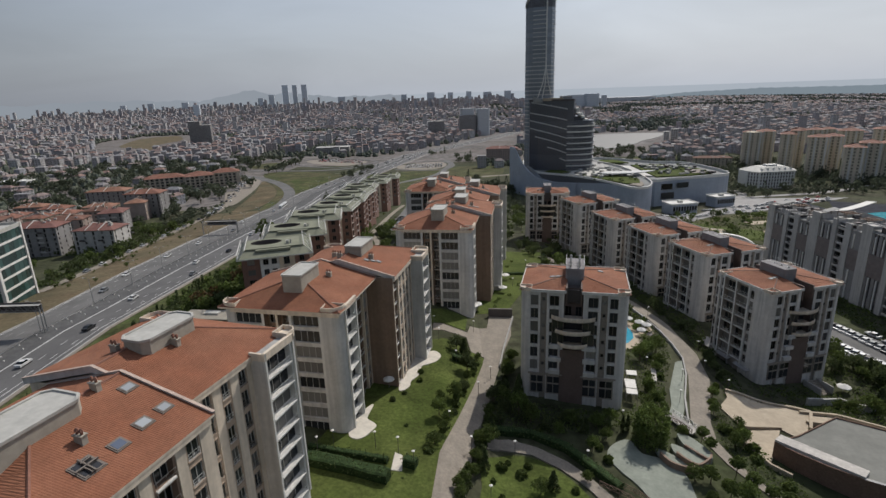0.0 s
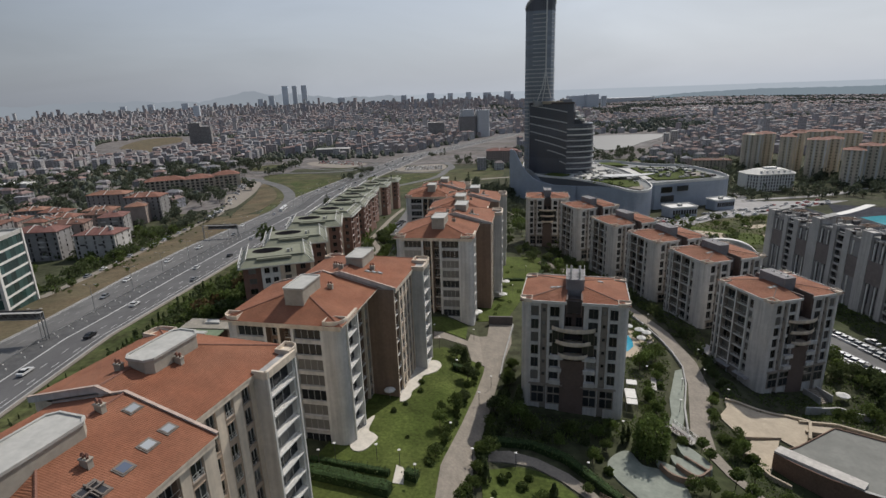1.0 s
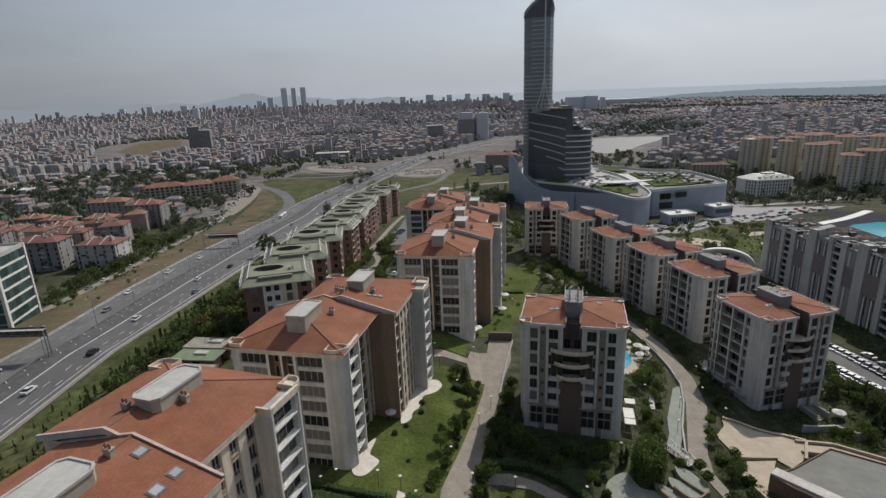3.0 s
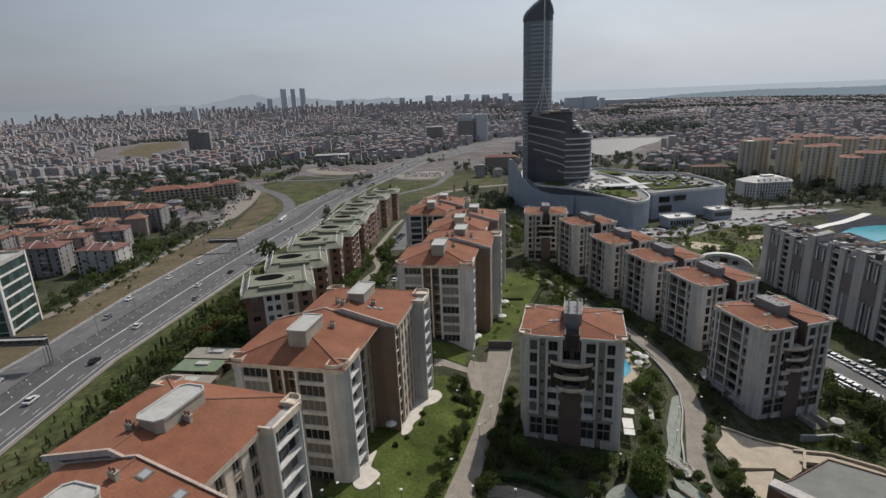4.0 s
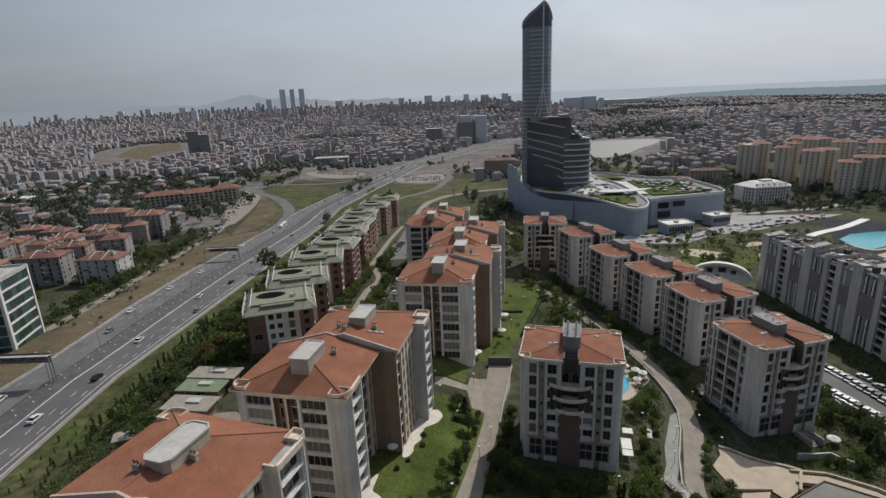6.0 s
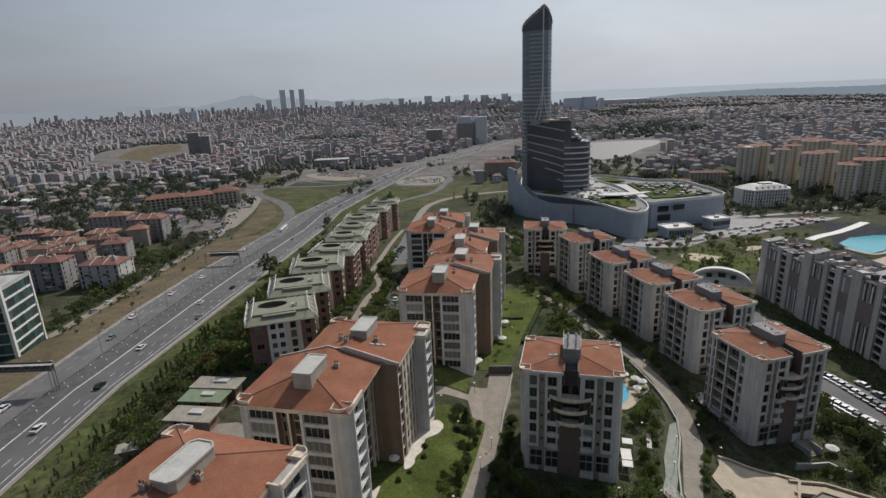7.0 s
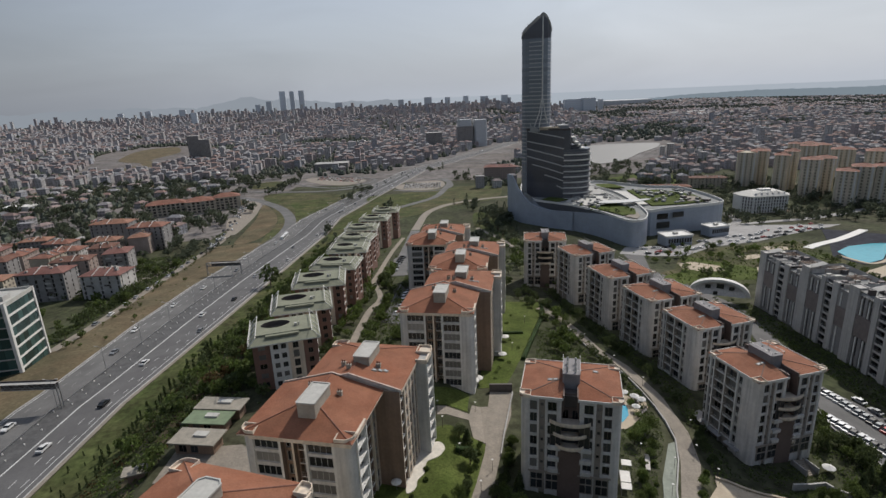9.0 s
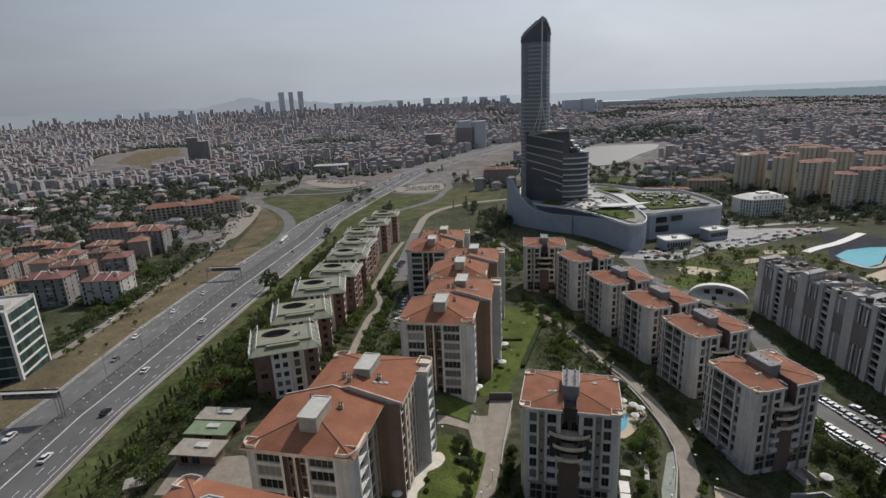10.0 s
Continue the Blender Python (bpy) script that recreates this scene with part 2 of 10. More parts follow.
def strip(name, rows, mats, label, category, lift=0.10, width_steps=4, kind="structure", step=3.0):
    """A ribbon laid on the land. rows: (x_left, y_left, x_right, y_right), joined in order."""
    g = Geo()
    fine = []
    for a, b in zip(rows, rows[1:]):
        n = max(1, int(max(math.hypot(b[0] - a[0], b[1] - a[1]), math.hypot(b[2] - a[2], b[3] - a[3])) / step))
        fine += [[a[k] + (b[k] - a[k]) * i / n for k in range(4)] for i in range(n)]
    fine.append(list(rows[-1]))
    grid = []
    for r in fine:
        w = max(width_steps, int(math.hypot(r[2] - r[0], r[3] - r[1]) / 4))
        w = min(w, 12)
        grid.append([(r[0] + (r[2] - r[0]) * k / 12, r[1] + (r[3] - r[1]) * k / 12) for k in range(13)])
    for a, b in zip(grid, grid[1:]):
        for k in range(12):
            pts = (a[k], a[k + 1], b[k + 1], b[k])
            g.face([(x, y, land(x, y) + lift) for x, y in pts])
    # edges
    for side in (0, 12):
        for a, b in zip(grid, grid[1:]):
            p, q = a[side], b[side]
            f = [(*p, land(*p) + lift), (*q, land(*q) + lift), (*q, land(*q) - 0.3), (*p, land(*p) - 0.3)]
            g.face(f if side else f[::-1])
    return thing(name, label, category, kind=kind, geo=g, mats=mats)


def patch(name, outline, mats, label, category, lift=0.12, kind="structure", cell=3.0):
    """A flat-lying piece of ground inside an outline (x, y), draped on the land."""
    bm = bmesh.new()
    f = bm.faces.new([bm.verts.new((x, y, 0)) for x, y in outline])
    xs = [p[0] for p in outline]
    ys = [p[1] for p in outline]
    for axis, lo, hi in ((0, min(xs), max(xs)), (1, min(ys), max(ys))):
        c = lo + cell
        while c < hi:
            no = (1, 0, 0) if axis == 0 else (0, 1, 0)
            bmesh.ops.bisect_plane(bm, geom=bm.verts[:] + bm.edges[:] + bm.faces[:], plane_co=(c, c, 0), plane_no=no)
            c += cell
        for c, _ in ACROSS if axis == 0 else ALONG:
            if lo < c < hi:
                bmesh.ops.bisect_plane(bm, geom=bm.verts[:] + bm.edges[:] + bm.faces[:], plane_co=(c, c, 0), plane_no=(1, 0, 0) if axis == 0 else (0, 1, 0))
    for v in bm.verts:
        v.co.z = land(v.co.x, v.co.y) + lift
    for f in bm.faces:
        if f.normal.z < 0:
            f.normal_flip()
    edge = [e for e in bm.edges if len(e.link_faces) == 1]
    ext = bmesh.ops.extrude_edge_only(bm, edges=edge)
    for v in ext["geom"]:
        if isinstance(v, bmesh.types.BMVert):
            v.co.z -= lift + 0.4
    bmesh.ops.recalc_face_normals(bm, faces=bm.faces[:])
    me = bpy.data.meshes.new(name)
    bm.to_mesh(me)
    bm.free()
    me.materials.append(mats)
    return thing(name, label, category, kind=kind, geo=me)


def smooth_loop(pts, n=5):
    out = []
    m = len(pts)
    for i in range(m):
        p0, p1, p2, p3 = (Vector(pts[(i + k - 1) % m]) for k in range(4))
        for k in range(n):
            s = k / n
            out.append(tuple(0.5 * ((2 * p1) + (p2 - p0) * s + (2 * p0 - 5 * p1 + 4 * p2 - p3) * s * s + (3 * p1 - p0 - 3 * p2 + p3) * s ** 3)))
    return out


# ---------------------------------------------------------------- ground sheet
def ground_sheet():
    xs = sorted(set([a for a, _ in ACROSS] + [-4900, -4000, -3200, -2500, -1900, -1400, -1000, -750, -560, -420, -330] + list(range(-260, 340, 6)) + [330, 420, 560, 750, 1000, 1400, 1900, 2500, 3200, 4000, 4900]))
    ys = sorted(set([a for a, _ in ALONG] + [-900, -400, -250, -130, -40] + list(range(0, 720, 6)) + [420, 700] + list(range(720, 1400, 40)) + list(range(1400, 4900, 150)) + [4850]))
    g = Geo()
    n = len(ys)
    for x in xs:
        for y in ys:
            g.v.append((x, y, land(x, y)))
    for i in range(len(xs) - 1):
        for j in range(n - 1):
            a = i * n + j
            g.f.append((a, a + n, a + n + 1, a + 1))
            g.m.append(1 if ys[j] >= 760 or xs[i] < -215 and ys[j] >= 460 else 0)
    thing("ground", "dry scrub and earth falling gently towards the sea, with an added rise behind", "ground", kind="structure", geo=g, mats=[EARTH, CITYGROUND])


ground_sheet()

# ---------------------------------------------------------------- facades
_cache = {}
_pick = random.Random(5)


def window_mesh(w, h, bars, one, dark=True, pale=False):
    """Frame round a pane, with upright bars; one: frame and glass in a single mesh."""
    key = ("win", round(w, 2), round(h, 2), bars, one, dark, pale)
    if key not in _cache:
        g, t = Geo(), 0.07
        xs = [-w / 2]
        for k in range(bars + 2):
            x = -w / 2 + t / 2 + (w - t) * k / (bars + 1)
            xs += [x - t / 2, x + t / 2]
        xs = sorted(set(round(x, 4) for x in xs))
        zs = [0, t, h - t, h]
        for i in range(len(xs) - 1):
            for j in range(3):
                x0, x1, z0, z1 = xs[i], xs[i + 1], zs[j], zs[j + 1]
                if i % 2 == 0 or j != 1:
                    g.face(((x0, -0.06, z0), (x1, -0.06, z0), (x1, -0.06, z1), (x0, -0.06, z1)))
                else:
                    g.face(((x0, -0.06, z0), (x0, 0, z0), (x0, 0, z1), (x0, -0.06, z1))), g.face(((x1, 0, z0), (x1, -0.06, z0), (x1, -0.06, z1), (x1, 0, z1)))
                    g.face(((x0, -0.06, z0), (x1, -0.06, z0), (x1, 0, z0), (x0, 0, z0))), g.face(((x0, 0, z1), (x1, 0, z1), (x1, -0.06, z1), (x0, -0.06, z1)))
                    if one:
                        g.face(((x0, 0, z0), (x1, 0, z0), (x1, 0, z1), (x0, 0, z1)), 1)
        e = w / 2
        g.face(((-e, 0.06, 0), (-e, -0.06, 0), (-e, -0.06, h), (-e, 0.06, h))), g.face(((e, -0.06, 0), (e, 0.06, 0), (e, 0.06, h), (e, -0.06, h)))
        g.face(((-e, 0.06, 0), (e, 0.06, 0), (e, -0.06, 0), (-e, -0.06, 0))), g.face(((-e, -0.06, h), (e, -0.06, h), (e, 0.06, h), (-e, 0.06, h)))
        p = Geo()
        p.face([(-w / 2 + t, 0, t), (w / 2 - t, 0, t), (w / 2 - t, 0, h - t), (-w / 2 + t, 0, h - t)])
        gl = GLASS if dark else CURTAIN
        _cache[key] = (g.mesh("window", [PALEFRAME if pale else FRAME, gl]), p.mesh("pane", [gl]))
    return _cache[key]


def balcony_mesh(w, proud, solid):
    """A slab lip with a railing of two rails and slender uprights, as one connected frame."""
    key = ("bal", round(w, 2), proud)
    if key not in _cache:
        g = Geo()
        y = -proud
        xs, n = [], max(2, int(w / 0.9))
        for k in range(n + 1):
            x = -w / 2 + 0.03 + (w - 0.06) * k / n
            xs += [x - 0.025, x + 0.025]
        zs = [0.0, 0.45, 0.50, 0.95, 1.03]
        for i in range(len(xs) - 1):
            for j in range(4):
                if i % 2 == 0 or j in (1, 3):
                    q = ((xs[i], y, zs[j]), (xs[i + 1], y, zs[j]), (xs[i + 1], y, zs[j + 1]), (xs[i], y, zs[j + 1]))
                    g.face(q, 1), g.face(q[::-1], 1)
        a, b = xs[0], xs[-1]
        g.face(((a, y, -.16), (b, y, -.16), (b, y, 0), (a, y, 0))), g.face(((a, y, 0), (b, y, 0), (b, 0.05, 0), (a, 0.05, 0)))
        g.face(((a, 0.05, -.16), (b, 0.05, -.16), (b, y, -.16), (a, y, -.16))), g.face(((a, 0.05, -.16), (a, y, -.16), (a, y, 0), (a, 0.05, 0))), g.face(((b, y, -.16), (b, 0.05, -.16), (b, 0.05, 0), (b, y, 0)))
        _cache[key] = g.mesh("balcony", [WHITE, WHITERAIL])
    return _cache[key]


def rail_mesh(w):
    key = ("rail", round(w, 2))
    if key not in _cache:
        g = Geo()
        xs, n = [], 2
        for k in range(n + 1):
            x = -w / 2 + 0.03 + (w - 0.06) * k / n
            xs += [x - 0.025, x + 0.025]
        zs = [0.05, 0.12, 0.42, 0.48, 0.78, 0.85]
        for i in range(len(xs) - 1):
            for j in range(5):
                if i % 2 == 0 or j in (0, 2, 4):
                    q = ((xs[i], -0.06, zs[j]), (xs[i + 1], -0.06, zs[j]), (xs[i + 1], -0.06, zs[j + 1]), (xs[i], -0.06, zs[j + 1]))
                    g.face(q), g.face(q[::-1])
        _cache[key] = g.mesh("railing", [WHITERAIL])
    return _cache[key]


PALEFRAME = material("pale_window_frame", (0.40, 0.39, 0.37), 0.5, grain=0.04, scale=4)
WHITERAIL = material("white_railing_paint", (0.60, 0.59, 0.56), 0.5, grain=0.04, scale=4)


KINDS = {  # sill, head, depth of the opening, upright bars
    "win": (0.85, 2.45, 0.22, 1), "small": (1.3, 2.1, 0.2, 0), "tall": (0.25, 2.5, 0.22, 1), "bay": (0.42, 2.60, 0.32, 3), "fren": (0.25, 2.40, 0.22, 1),
    "bal": (0.10, 2.70, 1.3, 2), "lad": (0.12, 2.60, 0.9, 2), "slit": (0.0, 3.0, 0.35, 0), "log": (0.62, 2.74, 1.1, 2), "big": (0.35, 2.6, 0.3, 1)}


def bays(g, holder, p, q, z0, z1, spec, floors, fh, base, one=False):
    """A wall from p to q made of bays (length, setback, material, columns); setbacks become real recesses."""
    d = Vector((q[0] - p[0], q[1] - p[1]))
    total = sum(b[0] for b in spec)
    k = d.length / total
    d.normalize()
    n = Vector((d.y, -d.x))
    u, last = 0.0, 0.0
    for length, back, m, cols in spec:
        a = Vector(p) + d * u - n * back
        b = Vector(p) + d * (u + length * k) - n * back
        if abs(back - last) > 1e-4:
            c = Vector(p) + d * u - n * last
            facade(g, holder, c, a, z0, z1, [], floors, fh, base, one, m)
            # cover over the recess
            top = Vector(p) + d * u
        facade(g, holder, a, b, z0, z1, cols, floors, fh, base, one, m)
        u += length * k
        last = back
    if last > 1e-4:
        facade(g, holder, Vector(q) - n * last, q, z0, z1, [], floors, fh, base, one, spec[-1][2])


def facade(g, holder, p, q, z0, z1, cols, floors, fh, base, one=False, wall_m=0, rnd=None, top_band=True):
    """A wall from p to q (outside on the right hand), with columns (start, end, kind) of openings on every floor; windows and balconies are hung on holder."""
    d = Vector((q[0] - p[0], q[1] - p[1]))
    length = d.length
    d.normalize()
    n = Vector((d.y, -d.x))
    ang = math.degrees(math.atan2(d.y, d.x))
    holes = []
    for a, b, kind in cols:
        sill, head, deep, bars = KINDS[kind.split("/")[0]]
        for k in range(floors):
            if "/" in kind and k not in [int(c) for c in kind.split("/")[1]]:
                continue
            zb = base + k * fh
            if zb + head > z1 - 0.1:
                continue
            holes.append((a, b, zb + sill, zb + head, deep, bars, kind.split("/")[0]))
    us = sorted(set([0.0, length] + [h[0] for h in holes] + [h[1] for h in holes]))
    zs = sorted(set([z0, z1] + [h[2] for h in holes] + [h[3] for h in holes]))

    def P(u, z, inn=0.0):
        return (p[0] + d.x * u - n.x * inn, p[1] + d.y * u - n.y * inn, z)

    for u0, u1 in zip(us, us[1:]):
        um = (u0 + u1) / 2
        mine = [h for h in holes if h[0] < um < h[1]]
        start = z0
        for zb, zt in sorted((h[2], h[3]) for h in mine) + [(z1, z1)]:
            if zb > start + 1e-4:
                g.face((P(u0, start), P(u1, start), P(u1, zb), P(u0, zb)), wall_m)
            start = zt
    for a, b, zb, zt, deep, bars, kind in holes:
        g.face((P(a, zb), P(b, zb), P(b, zb, deep), P(a, zb, deep)), wall_m)
        g.face((P(a, zt, deep), P(b, zt, deep), P(b, zt), P(a, zt)), wall_m)
        g.face((P(a, zb), P(a, zb, deep), P(a, zt, deep), P(a, zt)), wall_m)
        g.face((P(b, zb, deep), P(b, zb), P(b, zt), P(b, zt, deep)), wall_m)
        g.face((P(a, zb, deep), P(b, zb, deep), P(b, zt, deep), P(a, zt, deep)), wall_m)
        if kind in ("win", "bay", "big", "tall", "fren", "small") and b - a > 0.6:
            for i0, i1, w0, w1 in ((0.0, -0.10, zb - 0.12, zb), (0.0, -0.05, zt, zt + 0.1)):
                A0, B0, A1, B1 = (P(a - 0.08, w0, i0), P(b + 0.08, w0, i0), P(a - 0.08, w0, i1), P(b + 0.08, w0, i1))
                g.face((A1, B1, P(b + 0.08, w1, i1), P(a - 0.08, w1, i1)), wall_m)
                g.face((P(a - 0.08, w1, i1), P(b + 0.08, w1, i1), P(b + 0.08, w1, i0), P(a - 0.08, w1, i0)), wall_m)
                g.face((A0, B0, B1, A1), wall_m)
        m = P((a + b) / 2, zb, deep - 0.07)
        w, pane = window_mesh(b - a, zt - zb, bars, one, _pick.random() > 0.24, holder.name.startswith("apartment_block"))
        win = part("balcony_door" if kind in ("bal", "lad") else "window", w, None, holder, at=pose(m[0], m[1], m[2], 0, 0, ang))
        if not one:
            part("pane", pane, None, win)
        if kind in ("bal", "lad"):
            s = P((a + b) / 2, zb + 0.02, 0.0)
            part("balcony", balcony_mesh(b - a, 0.14 if kind == "bal" else 0.25, False), None, holder, at=pose(s[0], s[1], s[2], 0, 0, ang))
        elif kind == "fren":
            s = P((a + b) / 2, zb, 0.0)
            part("railing", rail_mesh(b - a), None, holder, at=pose(s[0], s[1], s[2], 0, 0, ang))


def rim(g, pts, z0, z1, t, m=0, floor=None):
    """A parapet ring of thickness t on a plan given anticlockwise."""
    n = len(pts)
    inner = []
    for k in range(n):
        a, b, c = Vector(pts[k - 1]), Vector(pts[k]), Vector(pts[(k + 1) % n])
        n1 = Vector((-(b - a).normalized().y, (b - a).normalized().x))
        n2 = Vector((-(c - b).normalized().y, (c - b).normalized().x))
        s = (n1 + n2)
        s = s / max(0.4, s.dot(n1))
        inner.append(b + s * t)
    for k in range(n):
        j = (k + 1) % n
        o0, o1, i0, i1 = pts[k], pts[j], inner[k], inner[j]
        g.face(((*o0, z0), (*o1, z0), (*o1, z1), (*o0, z1)), m)
        g.face(((*o0, z1), (*o1, z1), (i1.x, i1.y, z1), (i0.x, i0.y, z1)), m)
        g.face(((i1.x, i1.y, z0), (i0.x, i0.y, z0), (i0.x, i0.y, z1), (i1.x, i1.y, z1)), m)
        g.face(((*o1, z0), (*o0, z0), (i0.x, i0.y, z0), (i1.x, i1.y, z0)), m)
    if floor is not None:
        g.face([(i.x, i.y, floor) for i in inner], m)


def round_corner(x0, x1, y0, y1, r, which):
    """A rectangle (anticlockwise) with some corners rounded: which holds indices 0 front-left, 1 front-right, 2 back-right, 3 back-left."""
    out = []
    for k, (cx, cy, sx, sy, a0) in enumerate(((x0, y0, 1, 1, 180), (x1, y0, -1, 1, 270), (x1, y1, -1, -1, 0), (x0, y1, 1, -1, 90))):
        if k in which:
            out += [(cx + sx * r + r * math.cos(radians(a0 + 15 * i)), cy + sy * r + r * math.sin(radians(a0 + 15 * i))) for i in range(7)]
        else:
            out.append((cx, cy))
    return out


def chimney(parent, x, y, z, s=1.0):
    g = Geo()
    g.box(x - 0.6 * s, x + 0.6 * s, y - 0.35 * s, y + 0.35 * s, z - 1.2, z + 1.0 * s)
    g.box(x - 0.7 * s, x + 0.7 * s, y - 0.45 * s, y + 0.45 * s, z + 1.0 * s, z + 1.12 * s)
    stack = part("chimney", g, [BOXWALL], parent)
    for dx in (-0.32, 0.32):
        p = Geo()
        p.tube((x + dx * s, y, z + 1.1 * s), (x + dx * s, y, z + 1.5 * s), 0.16 * s, 8)
        p.tube((x + dx * s, y, z + 1.5 * s), (x + dx * s, y, z + 1.85 * s), 0.3 * s, 8, 0, 0.1 * s)
        part("chimney_pot", p, [TILE_OLD], stack)


def skylight(parent, x, y, z, slope, w=1.1, l=1.6, glass=None, ang=0):
    g = Geo()
    g.box(-w / 2, w / 2, -l / 2, l / 2, -0.1, 0.10)
    rim(g, [(-w / 2 - .12, -l / 2 - .12), (w / 2 + .12, -l / 2 - .12), (w / 2 + .12, l / 2 + .12), (-w / 2 - .12, l / 2 + .12)], -0.05, 0.05, 0.1)
    s = part("skylight", g, [SKYFRAME], parent, at=pose(x, y, z, 0, slope, ang))
    p = Geo()
    p.box(-w / 2 + .14, w / 2 - .14, -l / 2 + .14, l / 2 - .14, 0.09, 0.118)
    part("pane", p, [glass or SKYGLASS], s)


SKYFRAME = material("weathered_skylight_frame", (0.15, 0.125, 0.105), 0.7, grain=0.15, scale=3)
SKYGLASS = material("skylight_glass", (0.34, 0.36, 0.37), 0.2, spec=0.8, vary=0.2)


def courses(g, e0, e1, r0, r1, size=0.28, step=0.022):
    """A roof slope laid in overlapping tile courses, from the eave e0-e1 up to the ridge r0-r1."""
    e0, e1, r0, r1 = (Vector(p) for p in (e0, e1, r0, r1))
    mid = ((r0 + r1) - (e0 + e1)) / 2
    n = max(2, int(mid.length / size))
    up = (e1 - e0).cross(mid).normalized()
    if up.z < 0:
        up = -up
    for k in range(n):
        a, b = e0.lerp(r0, k / n), e1.lerp(r1, k / n)
        c, d = e1.lerp(r1, (k + 1) / n), e0.lerp(r0, (k + 1) / n)
        g.face((a, b, b + up * step, a + up * step))
        if (c - d).length > 0.01:
            g.face((a + up * step, b + up * step, c, d))
        else:
            g.face((a + up * step, b + up * step, c))


def tile_half(block, u0, u1, v0, v1, eave, rise, hip_front):
    """One hipped half of a roof: ridge along v, hip at one end, gable wall at the other."""
    o = 0.35
    uc = (u0 + u1) / 2
    a, b = v0 - (o if hip_front else 0), v1 + (0 if hip_front else o)
    r0, r1 = (v0 + 8.5, v1) if hip_front else (v0, v1 - 8.5)
    e, t = eave + 0.1, eave + rise
    L0, R0, R1, L1 = (u0 - o, a, e), (u1 + o, a, e), (u1 + o, b, e), (u0 - o, b, e)
    A, B = (uc, r0, t), (uc, r1, t)
    g = Geo()
    courses(g, R0, R1, A, B), courses(g, L1, L0, B, A)
    if hip_front:
        courses(g, L0, R0, A, A)
    else:
        courses(g, R1, L1, B, B)
    dz = 0.28
    low = [(x, y, z - dz) for x, y, z in (L0, R0, R1, L1)]
    for k, (p, q) in enumerate(((L0, R0), (R0, R1), (R1, L1), (L1, L0))):
        g.face((low[k], low[(k + 1) % 4], q, p), 1)
    g.face(low[::-1], 1)
    roof = part("roof", g, [TILE, CREAM], block, "red clay tiled hipped roof")
    # ridge and hip tiles
    c = Geo()
    c.tube((uc, r0, t), (uc, r1, t), 0.16, 6)
    for p in ((L0, R0) if hip_front else (R1, L1)):
        c.tube(p, A if hip_front else B, 0.15, 6)
    part("ridge_tiles", c, [TILE_OLD], roof)
    # gable coping
    k = Geo()
    vv = v1 if hip_front else v0
    y0, y1 = (vv - 0.12, vv + 0.12)
    for (x0, z0), (x1, z1) in (((u0 - o, e), (uc, t)), ((uc, t), (u1 + o, e))):
        k.face(((x0, y0, z0 - .6), (x1, y0, z1 - .6), (x1, y0, z1 + .2), (x0, y0, z0 + .2)))
        k.face(((x1, y1, z1 - .6), (x0, y1, z0 - .6), (x0, y1, z0 + .2), (x1, y1, z1 + .2)))
    cop = Geo()
    for (x0, z0), (x1, z1) in (((u0 - o, e), (uc, t)), ((uc, t), (u1 + o, e))):
        n = max(2, int(abs(x1 - x0) / 0.9))
        for q in range(n):
            xa, xb = x0 + (x1 - x0) * q / n, x0 + (x1 - x0) * (q + 1) / n
            za, zb = z0 + (z1 - z0) * q / n + .2, z0 + (z1 - z0) * (q + 1) / n + .2
            cop.face(((xa, y0 - .06, za + .07), (xb, y0 - .06, zb + .07), (xb, y1 + .06, zb + .07), (xa, y1 + .06, za + .07)))
            cop.face(((xa, y0 - .06, za - .02), (xb, y0 - .06, zb - .02), (xb, y0 - .06, zb + .07), (xa, y0 - .06, za + .07)))
            cop.face(((xb, y1 + .06, zb - .02), (xa, y1 + .06, za - .02), (xa, y1 + .06, za + .07), (xb, y1 + .06, zb + .07)))
    part("coping", cop, [COPING], block, "pinkish stone coping")
    part("gable_parapet", k, [GREY], block, "pale rendered gable parapet")
    return uc, t


def plan_box(block, u0, u1, v0, v1, z0, z1, c=0.7):
    """Roof box with chamfered corners and a pale sheet top."""
    g = Geo()
    pl = [(u0 + c, v0), (u1 - c, v0), (u1, v0 + c), (u1, v1 - c), (u1 - c, v1), (u0 + c, v1), (u0, v1 - c), (u0, v0 + c)]
    g.prism(pl, z0, z1 - 0.2)
    b = part("roof_box", g, [BOXWALL], block, "beige rendered lift housing")
    r = Geo()
    rim(r, [(u0 + c - .1, v0 - .15), (u1 - c + .1, v0 - .15), (u1 + .15, v0 + c), (u1 + .15, v1 - c), (u1 - c, v1 + .15), (u0 + c, v1 + .15), (u0 - .15, v1 - c), (u0 - .15, v0 + c)], z1 - 0.25, z1 + 0.05, 0.25, 0, z1 - 0.12)
    part("cover", r, [LEADROOF], b, "pale metal sheet top")


